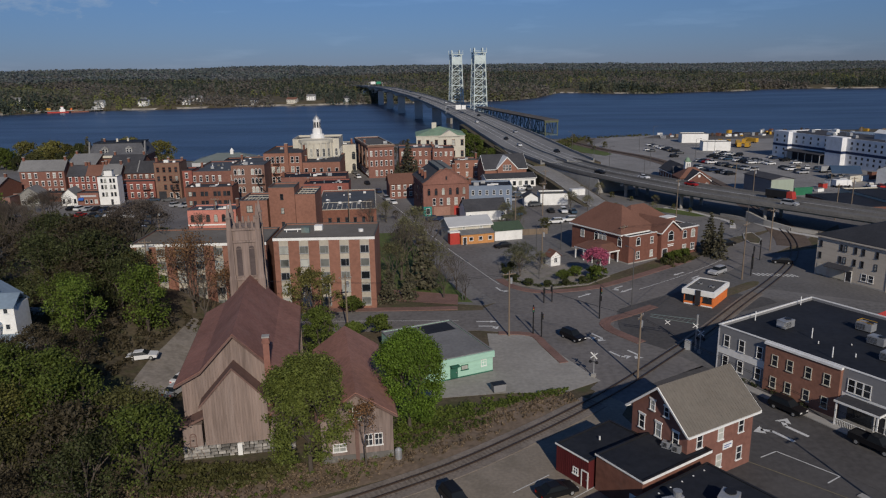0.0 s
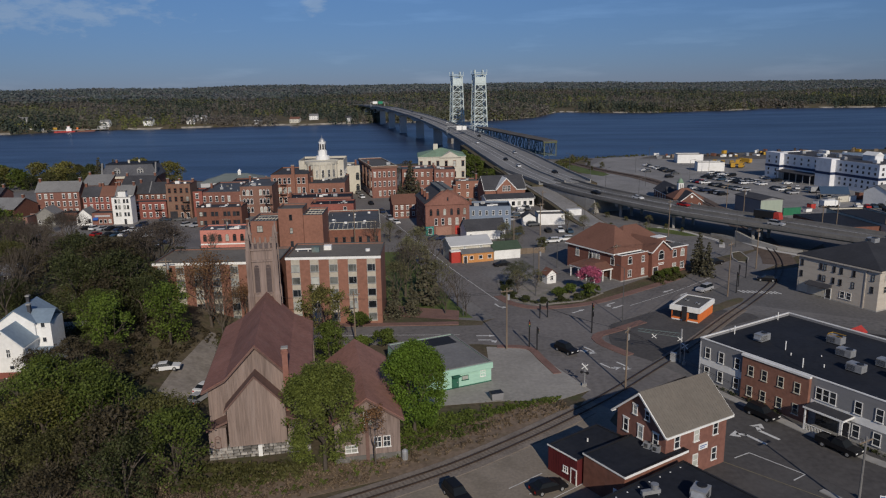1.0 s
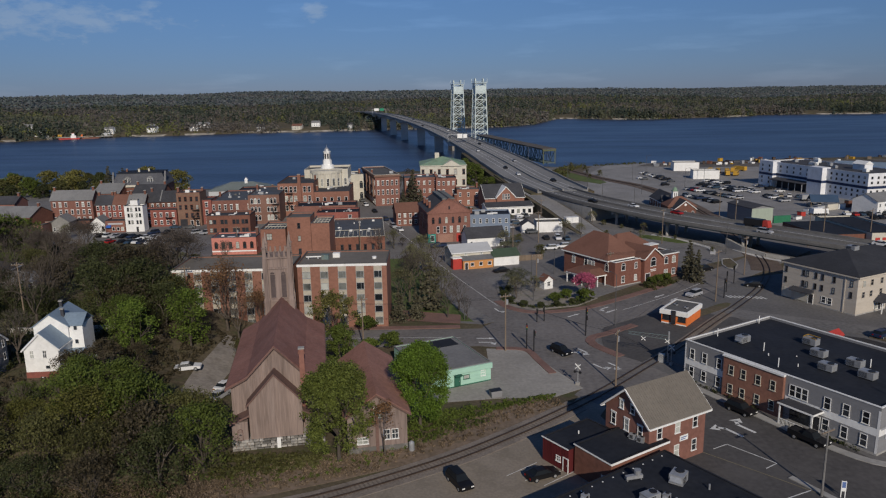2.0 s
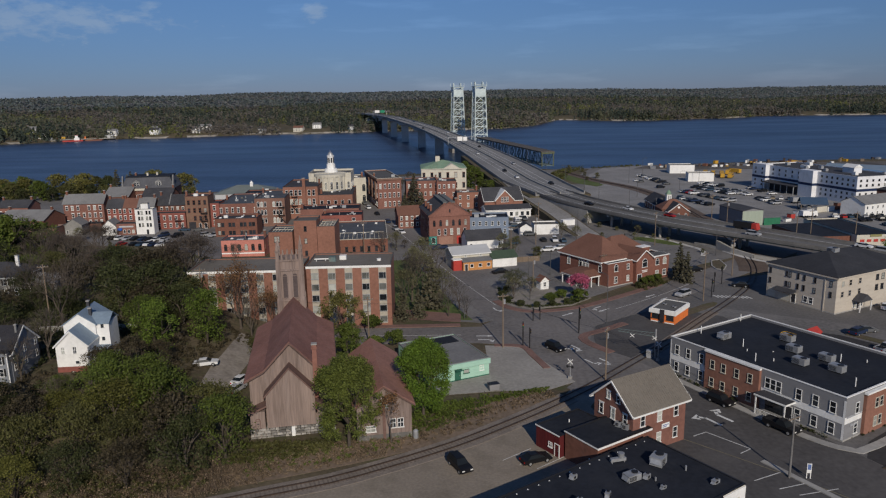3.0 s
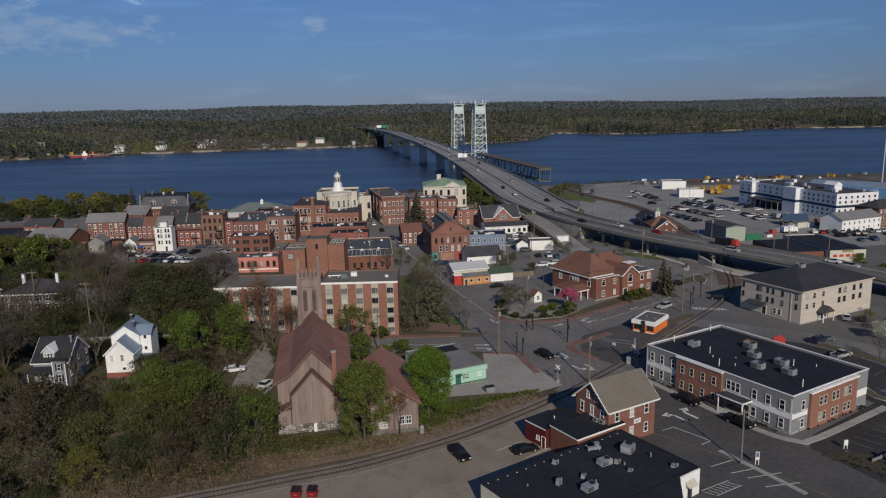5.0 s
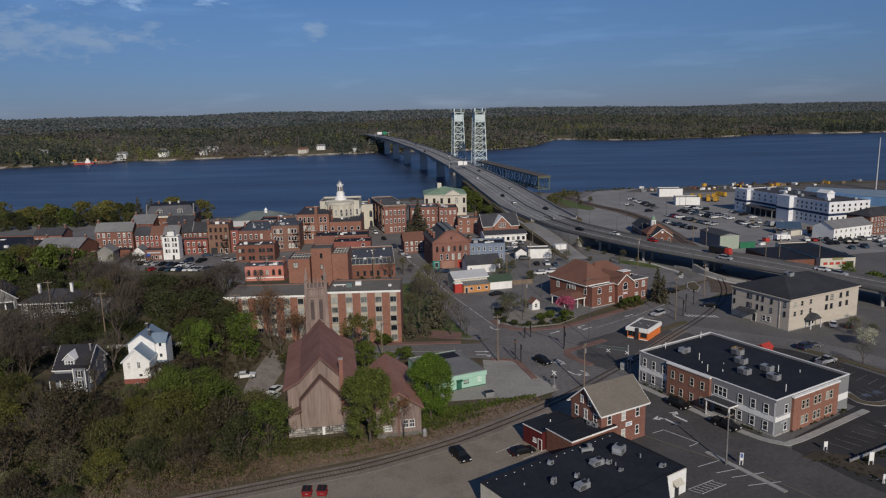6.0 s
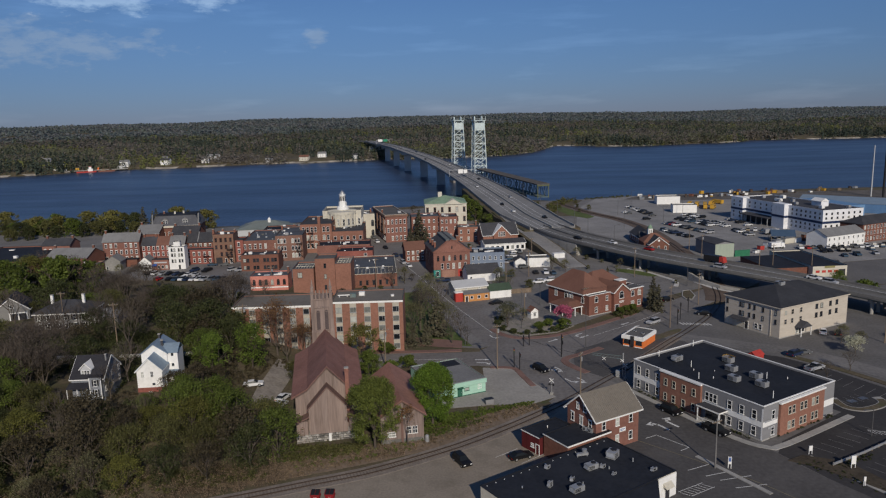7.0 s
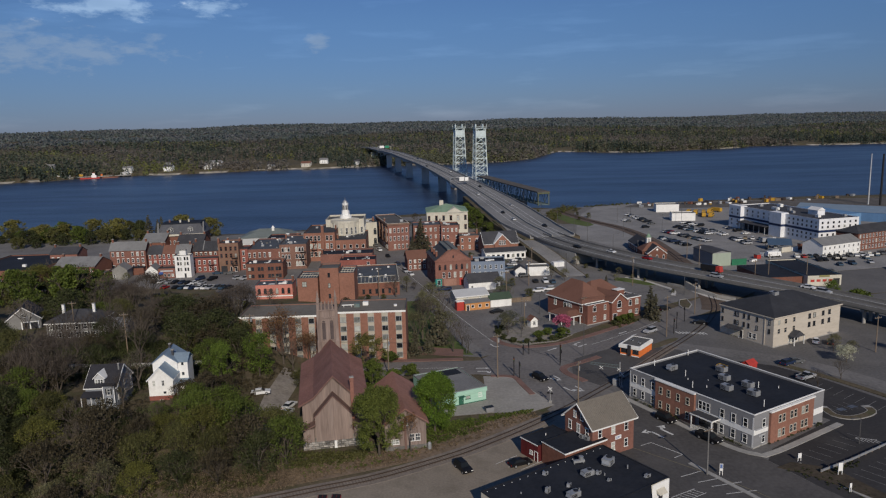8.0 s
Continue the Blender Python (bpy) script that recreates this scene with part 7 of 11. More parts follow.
whs.matrix_basis = pose(0.9, 0, 0) @ whs.matrix_basis @ Matrix.Diagonal((0.87, 0.87, 1, 1))
BLACK_SHINGLE = mat("black_shingles", (0.03, 0.03, 0.036), 0.9, 0.3, 0.2, 2.2, 0.3, dirt=(0.05, 0.05, 0.056), dirt_amount=0.4)
ghs = building("grey_house", (-84.8, 145.6), 5, 9.5, 12, 4.6, mat("slate_siding", (0.21, 0.225, 0.25), 0.75, 0.12, 0.2, 2, 0.1, stretch=(1, 1, 8)), "gable_x", BLACK_SHINGLE, 4.2, "grey clapboard house with steep dark roof and dormer", "house", z=7.6, over=0.4, trim=WHITE)
part("front_bay", MB().box(6.0, -1.6, -2, 9.4, 0, 5.2), MATS["slate_siding"], ghs)
part("dormer", MB().solid([(2.6, 0.9, 4.8), (5.6, 0.9, 4.8), (5.6, 0.9, 6.6), (4.1, 0.9, 7.8), (2.6, 0.9, 6.6)], [(2.6, 5, 4.8), (5.6, 5, 4.8), (5.6, 5, 6.6), (4.1, 5, 7.8), (2.6, 5, 6.6)]), LIGHT_SIDING, ghs, "gabled dormer")
part("dormer_roof", MB().solid([(2.2, 0.6, 6.4), (4.1, 0.6, 8.0), (6.0, 0.6, 6.4), (6.0, 0.6, 6.65), (4.1, 0.6, 8.25), (2.2, 0.6, 6.65)], [(2.2, 5, 6.4), (4.1, 5, 8.0), (6.0, 5, 6.4), (6.0, 5, 6.65), (4.1, 5, 8.25), (2.2, 5, 6.65)]), WHITE, ghs)
for u_ in (3.3, 4.1, 4.9):
    window(ghs, 9.5, 12, "f", u_, 5.0, 0.75, 1.35, "sash", out=-0.9)
for z_ in (0.4, 2.9):
    window(ghs, 9.5, 12, "f", 7.8, z_, 1.0, 1.6, "sash", out=1.6)
    for s_ in (-0.78, 0.78):
        part("shutter", MB().box(7.8 + s_ - 0.22, -1.66, z_, 7.8 + s_ + 0.22, -1.6, z_ + 1.6), BLACK, ghs, "black window shutter")
windows(ghs, 9.5, 12, "r", (0.8, 3.4), 3, 0.9, 1.4, "sash")
part("corner_board", MB().box(9.3, -1.66, -1, 9.5, -1.4, 5.2).box(5.95, -1.66, -1, 6.15, -1.4, 5.2), WHITE, ghs)
part("bay_roof", MB().box(5.7, -1.9, 5.204, 9.7, 0.2, 5.4), BLACK_SHINGLE, ghs)
part("porch_roof", MB().solid([(-0.6, -2.6, 2.5), (5.9, -2.6, 2.5), (5.9, 0, 3.3), (-0.6, 0, 3.3)], [(-0.6, -2.6, 2.7), (5.9, -2.6, 2.7), (5.9, 0, 3.5), (-0.6, 0, 3.5)]), BLACK_SHINGLE, ghs, "black shingled porch roof")
for u_ in (-0.4, 2.6, 5.6):
    part("porch_post", MB().box(u_ - 0.09, -2.5, -2, u_ + 0.09, -2.32, 2.5), WHITE, ghs)
chimney(ghs, 8.9, 4.5, 5.0, 9.3, 0.45, SHINGLE_GREY)
ghs.matrix_basis = ghs.matrix_basis @ Matrix.Diagonal((0.7, 0.74, 0.85, 1))
gar = building("grey_garage", (-144.5, 208.0), 24, 9.5, 10, 4.3, mat("grey_boards", (0.2, 0.197, 0.19), 0.85, 0.2, 0.2, 2, 0.1, stretch=(1, 1, 8)), "gable_y", BLACK_SHINGLE, 3.7, "grey carriage house with white trim and open bay", "garage", z=5.3, trim=WHITE)
# the bay's inner shade is a dark panel, the wall behind is closed
part("opening", MB().box(4.2, -0.06, 0, 8.6, 0, 3.0), DOORM, gar, "dark panel painted as the shaded inside of a bay"), window(gar, 9.5, 10, "f", 4.7, 4.8, 1.3, 1.1, "arch")
part("lintel", MB().box(3.9, -0.2, 3.0, 8.9, 0, 3.3), WHITE, gar)
for u_ in (3.95, 6.25, 8.55):
    part("post", MB().box(u_, -0.2, 0, u_ + 0.3, 0, 3.0), WHITE, gar)
mns = building("old_mansion", (-126.5, 199.5), 6, 15.0, 11, 5.0, mat("mansion_boards", (0.22, 0.215, 0.205), 0.85, 0.25, 0.2, 2, 0.1, stretch=(1, 1, 8)), "hip", SHINGLE_DARK, 2.6, "old grey mansion with hipped roof, white eaves and chimneys", "mansion", z=5.9, over=0.5, trim=WHITE)
for z_ in (0.5, 3.0):
    for u_ in (1.3, 3.8, 6.3, 8.8, 11.3, 13.7):
        window(mns, 15.0, 11, "f", u_, z_, 1.0, 1.6, "sash")
        for s_ in (-0.72, 0.72):
            part("shutter", MB().box(u_ + s_ - 0.2, -0.06, z_, u_ + s_ + 0.2, 0, z_ + 1.6), BLACK, mns, "black window shutter")
windows(mns, 15.0, 11, "r", (0.5, 3.0), 3, 1.0, 1.6, "sash")
for x, y in ((3, 5.5), (12, 5.5)):
    chimney(mns, x, y, 6.4, 9.2, 0.7, WHITE)
block("mansion_wing", (-111.2, 203.0), 6, 7.0, 8, 2.8, MATS["mansion_boards"], "low side wing of an old mansion", 1, 3, "gable_x", SHINGLE_GREY, 1.6, 5.9, kind="sash")
ribbon("garden_wall", [(-104, 172), (-86, 172.5), (-70, 174)], 0.4, 7.6, CONCRETE, "pale garden wall on the rise", "wall", 2.6)

# ---- bridges ----
# new concrete road bridge: deck line in plan, height, width
DECK = [(-230, 1490, 18.8, 20), (-205, 1440, 19, 20), (-178, 1330, 19.5, 20), (-157, 1244, 20.5, 20), (-137, 1167, 21, 20), (-110, 1050, 22.0, 20), (-84, 940, 21, 20), (-56, 838, 18.8, 20.5), (-32, 740, 16.2, 22), (-10, 640, 13.4, 24), (6, 560, 11.2, 27), (20, 480, 9.2, 30), (31, 410, 7.6, 30), (36.5, 385, 7.2, 26), (41, 365, 6.8, 24)]
dl = spline([(a, b) for a, b, _, _ in DECK], 14)
ys = [-b for _, b, _, _ in DECK]
dz = [float(np.interp(-p.y, ys, [c for _, _, c, _ in DECK])) for p in dl]
dw = [float(np.interp(-p.y, ys, [c for _, _, _, c in DECK])) for p in dl]
bridge = thing("road_bridge", Matrix(), "long curved concrete girder road bridge over the river", "bridge", kind="structure")


def strip(pts, zs, half_a, half_b, t):
    """A ribbon between two offsets from a line, of thickness t."""
    mb = MB()
    for i, p in enumerate(pts):
        a, b = pts[max(i - 1, 0)], pts[min(i + 1, len(pts) - 1)]
        dr = (b - a).normalized()
        nr = Vector((-dr.y, dr.x))
        for off, z in ((half_a[i], zs[i]), (half_b[i], zs[i]), (half_b[i], zs[i] - t[i]), (half_a[i], zs[i] - t[i])):
            mb.v.append((p.x + nr.x * off, p.y + nr.y * off, z))
    for i in range(len(pts) - 1):
        a, b = 4 * i, 4 * i + 4
        for k in range(4):
            mb.f.append((a + k, a + (k + 1) % 4, b + (k + 1) % 4, b + k))
    n = len(pts)
    mb.f += [(3, 2, 1, 0), (4 * n - 4, 4 * n - 3, 4 * n - 2, 4 * n - 1)]
    return mb


def const(v):
    return [v] * len(dl)


PIERS = [(-56, 838), (-84, 940), (-110, 1050), (-137, 1167), (-157, 1244), (-32, 740), (-10, 640)]
sag = [1.6 + 3.2 * max(0.0, 1 - min(math.hypot(p.x - a, p.y - b) for a, b in PIERS) / 45) ** 1.6 for p in dl]
part("deck", strip(dl, dz, [w / 2 for w in dw], [-w / 2 for w in dw], const(0.7)), mat("bridge_deck", (0.22, 0.218, 0.215), 0.9, 0.3, 0.03, 1, 0.1, dirt=(0.14, 0.138, 0.136), dirt_amount=0.5), bridge, "grey concrete deck")
part("girder", strip(dl, [z - 0.72 for z in dz], [w / 2 - 3.2 for w in dw], [3.2 - w / 2 for w in dw], sag), PALE_CONCRETE, bridge, "haunched box girder")
for s in (1, -1):
    part("parapet", strip(dl, [z + 1.0 for z in dz], [s * w / 2 for w in dw], [s * (w / 2 - 0.4) for w in dw], const(0.99)), CONCRETE, bridge, "concrete parapet")
part("median", strip(dl, [z + 0.75 for z in dz], const(0.3), const(-0.3), const(0.74)), CONCRETE, bridge, "median barrier")
for off in (-7.8, -4.2, 4.2, 7.8):
    part("lane_line", strip(dl, [z + 0.03 for z in dz], const(off + 0.12), const(off - 0.12), const(0.02)), PAINT, bridge)
for x, y in PIERS:
    z = float(np.interp(-y, ys, [c for _, _, c, _ in DECK]))
    o = part("pier", MB().solid([(-4.2, -2, -14), (4.2, -2, -14), (4.2, 2, -14), (-4.2, 2, -14)], [(-4.2, -1.8, z - 4), (4.2, -1.8, z - 4), (4.2, 1.8, z - 4), (-4.2, 1.8, z - 4)]), PALE_CONCRETE, bridge, "tapered pale concrete pier")
    o.matrix_basis = pose(x, y, 0, 0, 0, 14)
for i in range(0, len(dl), 3):
    p = dl[i]
    a, b = dl[max(i - 1, 0)], dl[min(i + 1, len(dl) - 1)]
    dr = (b - a).normalized()
    nr = Vector((-dr.y, dr.x))
    q = p + nr * (dw[i] / 2 - 0.3)
    o = part("lamp_post", MB().cyl(0, 0, 0, 8, 0.12, 6, 0.08).tube((0, 0, 8), (1.6, 0, 8.4), 0.06).box(1.3, -0.15, 8.25, 2.1, 0.15, 8.4), POST_DARK, bridge)
    o.matrix_basis = pose(q.x, q.y, dz[i] + 1.0, 0, 0, math.degrees(math.atan2(-nr.y, -nr.x)))
# land embankment under the first part of the deck
emb = [(p, z, w) for p, z, w in zip(dl, dz, dw) if p.y < 560]
structure("embankment", strip([e[0] for e in emb], [e[1] - 0.75 for e in emb], [e[2] / 2 + 3 for e in emb], [-e[2] / 2 - 3 for e in emb], [e[1] + 3 for e in emb]), GRASS, "grassed embankment of the bridge approach", "embankment")
# viaduct over the streets
VIA = [(37, 372, 6.7, 17), (46.5, 345, 6.4, 17), (60, 319, 6.1, 17), (73, 297, 6.0, 16.5), (85.6, 279.6, 6.0, 16), (94.6, 268.8, 6.0, 15.5), (104.4, 255.7, 6.0, 14.5), (113.4, 244.6, 5.9, 13.5), (121.5, 234, 5.8, 12.5), (130, 221, 5.6, 12), (144, 198, 5.2, 12), (164, 164, 4.5, 12), (190, 118, 3.0, 12)]
vl = spline([(a, b) for a, b, _, _ in VIA], 5)
vk = [-b for _, b, _, _ in VIA]
vz = [float(np.interp(-p.y, vk, [c for _, _, c, _ in VIA])) for p in vl]
via = thing("viaduct", Matrix(), "low grey highway viaduct on concrete piers", "viaduct", kind="structure")


def vc(v):
    return [v] * len(vl)


vw = [float(np.interp(-p.y, vk, [c for _, _, _, c in VIA])) / 2 for p in vl]


part("deck", strip(vl, vz, vw, [-w for w in vw], vc(0.5)), mat("viaduct_deck", (0.15, 0.148, 0.145), 0.9, 0.3, 0.05, 1, 0.1, dirt=(0.1, 0.098, 0.096), dirt_amount=0.5), via)
part("girder", strip(vl, [z - 0.51 for z in vz], [w - 1.3 for w in vw], [1.3 - w for w in vw], vc(0.6)), STEEL_DARK, via, "dark steel girders")
for s in (1, -1):
    part("parapet", strip(vl, [z + 0.78 for z in vz], [s * w for w in vw], [s * (w - 0.35) for w in vw], vc(0.77)), mat("stained_concrete", (0.175, 0.17, 0.163), 0.9, 0.3, 0.15, 1.5, 0.1, dirt=(0.13, 0.125, 0.12), dirt_amount=0.6), via, "stained concrete parapet")
part("median", strip(vl, [z + 0.7 for z in vz], vc(0.2), vc(-0.2), vc(0.69)), MATS["stained_concrete"], via)
for off in (-0.5, 0.5):
    part("lane_line", strip(vl, [z + 0.03 for z in vz], [off * w + 0.1 for w in vw], [off * w - 0.1 for w in vw], vc(0.02)), PAINT, via)
for i in range(10, len(vl), 5):
    p = vl[i]
    a, b = vl[i - 1], vl[min(i + 1, len(vl) - 1)]
    dr = (b - a).normalized()
    ang = math.degrees(math.atan2(dr.y, dr.x)) + 90
    o = part("pier_cap", MB().box(1.2 - vw[i], -0.7, vz[i] - 1.9, vw[i] - 1.2, 0.7, vz[i] - 1.1), CONCRETE, via)
    o.matrix_basis = pose(p.x, p.y, 0, 0, 0, ang)
    for s in (-0.6 * vw[i], 0, 0.6 * vw[i]):
        c = part("pier", MB().cyl(s, 0, 0, vz[i] - 1.9, 0.55, 10), CONCRETE, via)
        c.matrix_basis = pose(p.x, p.y, 0, 0, 0, ang)
ab = thing("abutment", Matrix(), "pale concrete abutment and retaining wall", "retaining wall", kind="structure")
part("wall", strip(vl[:9], [z - 0.8 for z in vz[:9]], [8.3] * 9, [-8.3] * 9, [z for z in vz[:9]]), CONCRETE, ab)
# slip road falling to the streets
SLIP = [(17.5, 425, 7.8), (20.8, 405, 7.2), (24.0, 384, 6.5), (30.0, 356, 5.1), (36.0, 334, 3.2), (39.5, 321, 1.6), (42, 310, 0.5), (44, 300, 0.1)]
sl = spline([(a, b) for a, b, _ in SLIP], 5)
sz_ = [float(np.interp(-p.y, [-b for _, b, _ in SLIP], [c for _, _, c in SLIP])) for p in sl]
ribbon("road_slip", sl, 8.0, [z + 0.06 for z in sz_], LOT, "asphalt slip road descending from the bridge", "road", 0.3)
structure("embankment_slip", strip(sl, [z - 0.02 for z in sz_], [4.6] * len(sl), [-6.0] * len(sl), [z + 1 for z in sz_]), GRASS, "grassed flank of the slip road", "embankment")
ribbon("kerb_slip", [p + Vector((-4.0, -1.0)) for p in sl], 0.4, [z + 0.22 for z in sz_], CONCRETE, "pale kerb of the slip road", "kerb", 0.3)

rw = thing("retaining_wall", Matrix(), "pale concrete wing walls beside the underpass", "retaining wall", kind="structure")
for (xa, ya), (xb, yb), za, zb in (((83.1, 274.3), (85.6, 267.2), 3.0, 1.8), ((85.6, 267.2), (89.8, 259.8), 1.8, 1.2), ((89.8, 259.8), (95.0, 255.6), 1.2, 0.9), ((78.5, 283.0), (83.1, 274.3), 0.6, 0.9)):
    n_ = Vector((yb - ya, xa - xb)).normalized() * 0.9
    part("wall", MB().solid([(xa, ya, 0), (xa + n_.x, ya + n_.y, 0), (xb + n_.x, yb + n_.y, 0), (xb, yb, 0)], [(xa, ya, za), (xa + n_.x, ya + n_.y, za), (xb + n_.x, yb + n_.y, zb), (xb, yb, zb)]), CONCRETE, rw)
for nm, line_, wd in (("pavement_walk_8", [(64, 295.5), (70, 288.8), (73.5, 281.5), (77, 272), (75, 264)], 1.6), ("pavement_walk_9", [(84.0, 270.5), (87.2, 260.5), (92.0, 254.0), (99, 247.5)], 1.8)):
    ribbon(nm, spline(line_, 2), wd, 0.18, PALE_CONCRETE, "pale concrete sidewalk under the viaduct", "sidewalk", 0.16)
sheet("verge_underpass", [(60, 296), (66, 293), (71, 286), (73, 281), (69, 281), (63, 287), (58, 291)], 0.12, LAWN, "small green verge below the viaduct", "verge", 0.1)
sheet("verge_junction", [(73.4, 250), (75.6, 256.5), (78, 257.5), (77.4, 250), (75.2, 245.5), (73.6, 246)], 0.16, GRASS, "planted traffic island at the underpass", "verge", 0.14)
ribbon("kerb_junction", [Vector(p) for p in ((73.2, 250), (75.4, 257), (78.2, 258), (77.6, 250), (75.2, 245), (73.2, 246), (73.2, 250))], 0.35, 0.2, CONCRETE, "pale granite kerb of a traffic island", "kerb", 0.18)
sheet("verge_approach", [(53, 500), (57, 512), (66, 500), (73, 470), (76, 447), (71, 440), (62, 455)], 0.075, LAWN, "green verge beside the railway at the bridge approach", "verge")

# old lift bridge: deck truss and two lattice towers
old = thing("lift_bridge", Matrix(), "old pale green steel lift bridge with two lattice towers and dark deck truss", "bridge", kind="structure")
E0, E1 = Vector((54, 545)), Vector((9, 690))
ax = (E1 - E0).normalized()
nr = Vector((-ax.y, ax.x))
L = (E1 - E0).length


def op(s, off, z):
    p = E0 + ax * s + nr * off
    return (p.x, p.y, z)


BAYS = 20
tr = MB()
for off in (-4.2, 4.2):
    for i in range(BAYS):
        a, b = L * i / BAYS, L * (i + 1) / BAYS
        zt0, zt1 = 11.6 + 2.2 * i / BAYS, 11.6 + 2.2 * (i + 1) / BAYS
        tr.bar(op(a, off, zt0 - 0.6), op(b, off, zt1 - 0.6), 0.5), tr.bar(op(a, off, 2.0), op(b, off, 2.0), 0.55)
        tr.bar(op(a, off, 2.0), op(a, off, zt0 - 0.6), 0.4)
        tr.bar(*((op(a, off, 2.0), op(b, off, zt1 - 0.6)) if i % 2 else (op(a, off, zt0 - 0.6), op(b, off, 2.0))), 0.36)
        if off > 0:
            tr.bar(op(a, -4.2, 2.0), op(a, 4.2, 2.0), 0.35), tr.bar(op(a, -4.2, zt0 - 0.6), op(a, 4.2, zt0 - 0.6), 0.35)
part("truss", tr, STEEL_DARK, old, "dark green deck truss")
part("deck", MB().solid([op(0, -5.2, 11.3), op(0, 5.2, 11.3), op(0, 5.2, 11.9), op(0, -5.2, 11.9)], [op(L, -5.2, 13.5), op(L, 5.2, 13.5), op(L, 5.2, 14.1), op(L, -5.2, 14.1)]), mat("old_deck", (0.105, 0.095, 0.085), 0.9), old, "dark worn road deck")
part("track_deck", MB().solid([op(-3, -2.5, 1.9), op(-3, 2.5, 1.9), op(-3, 2.5, 2.3), op(-3, -2.5, 2.3)], [op(L + 75, -2.5, 1.9), op(L + 75, 2.5, 1.9), op(L + 75, 2.5, 2.3), op(L + 75, -2.5, 2.3)]), STEEL_DARK, old)
part("end_frame", MB().bar(op(0, -4.4, 1), op(0, -4.4, 11.4), 0.55).bar(op(0, 4.4, 1), op(0, 4.4, 11.4), 0.55).bar(op(0, -5, 10.6), op(0, 5, 10.6), 1.0), mat("yellow_green_steel", (0.1, 0.11, 0.06), 0.7), old, "yellow-green end frame")
for s in (50, 100, L):
    part("pier", MB().solid([op(s - 2, -6, -14), op(s + 2, -6, -14), op(s + 2, 6, -14), op(s - 2, 6, -14)], [op(s - 1.6, -5.5, 1.6), op(s + 1.6, -5.5, 1.6), op(s + 1.6, 5.5, 1.6), op(s - 1.6, 5.5, 1.6)]), STONE, old, "stone pier")


def tower(s0):
    """One lattice tower: four legs that lean inwards, braced faces, machinery house and sheaves on top."""
    t = MB()
    Z0, Z1 = 2.0, 59.0
    lev = [Z0 + (Z1 - Z0) * i / 8 for i in range(9)]

    def leg(i, a, b):
        k = i / 8
        return op(s0 + a * (5.5 - 1.3 * k) , b * (6.2 - 1.6 * k), lev[i])
    cs = [(-1, -1), (1, -1), (1, 1), (-1, 1)]
    for i in range(8):
        for j in range(4):
            (a, b), (c, d) = cs[j], cs[(j + 1) % 4]
            t.bar(leg(i, a, b), leg(i + 1, a, b), 0.75)
            t.bar(leg(i, a, b), leg(i + 1, c, d), 0.42), t.bar(leg(i, c, d), leg(i + 1, a, b), 0.42)
            t.bar(leg(i + 1, a, b), leg(i + 1, c, d), 0.5)
    tw = part("tower", t, STEEL_PALE, old, "pale green lattice lift tower")
    m = MB()
    m.prism([op(s0 + a * 4.4, b * 4.9, 0)[:2] for a, b in cs], 50.0, 57.0)
    part("counterweight", m, STEEL_PALE, tw, "pale counterweight box")
    part("top_deck", MB().prism([op(s0 + a * 5.2, b * 5.6, 0)[:2] for a, b in cs], 59.0, 59.6), STEEL_PALE, tw)
    for b in (-3.6, 3.6):
        p = op(s0, b, 61.4)
        q = op(s0, b + 0.8, 61.4)
        part("sheave", MB().tube(p, q, 2.0, n=16), STEEL_PALE, tw)
    r = MB()
    for j in range(4):
        (a, b), (c, d) = cs[j], cs[(j + 1) % 4]
        r.bar(op(s0 + a * 5.2, b * 5.6, 60.8), op(s0 + c * 5.2, d * 5.6, 60.8), 0.16)
        r.bar(op(s0 + a * 5.2, b * 5.6, 59.5), op(s0 + a * 5.2, b * 5.6, 63.2), 0.3)
    part("railing", r, STEEL_PALE, tw)
    part("pier", MB().solid([op(s0 - 8, -9, -14), op(s0 + 8, -9, -14), op(s0 + 8, 9, -14), op(s0 - 8, 9, -14)], [op(s0 - 7, -8, 1.8), op(s0 + 7, -8, 1.8), op(s0 + 7, 8, 1.8), op(s0 - 7, 8, 1.8)]), STONE, tw, "stone pier")


tower(L + 6)
tower(L + 77)
ls = MB()
for off in (-4.2, 4.2):
    for i in range(8):
        a, b = L + 12 + 59 * i / 8, L + 12 + 59 * (i + 1) / 8
        ls.bar(op(a, off, 3), op(b, off, 3), 0.5), ls.bar(op(a, off, 13), op(b, off, 13), 0.5), ls.bar(op(a, off, 3), op(a, off, 13), 0.4), ls.bar(op(a, off, 3 if i % 2 else 13), op(b, off, 13 if i % 2 else 3), 0.36)
part("lift_span", ls, STEEL_PALE, old, "pale green lift span")

# ---- trees ----
rng = np.random.default_rng(7)


def leaf_quads(centres, radii, per, size, squash=0.75, seed=0):
    """Small leaf clumps scattered in balls round the given centres; returns vertices and faces."""
    r = np.random.default_rng(seed)
    C = np.repeat(np.asarray(centres, float), per, 0)
    R = np.repeat(np.asarray(radii, float), per)
    n = len(C)
    d = r.normal(size=(n, 3))
    d /= np.linalg.norm(d, axis=1)[:, None]
    P = C + d * (R * r.random(n) ** 0.45)[:, None] * np.array([1, 1, squash])
    nrm = d * 0.6 + r.normal(size=(n, 3)) * 0.7 + np.array([0, 0, 0.5])
    nrm /= np.linalg.norm(nrm, axis=1)[:, None]
    u = np.cross(nrm, r.normal(size=(n, 3)))
    u /= np.linalg.norm(u, axis=1)[:, None]
    w = np.cross(nrm, u)
    s = (size * r.uniform(0.6, 1.4, n))[:, None]
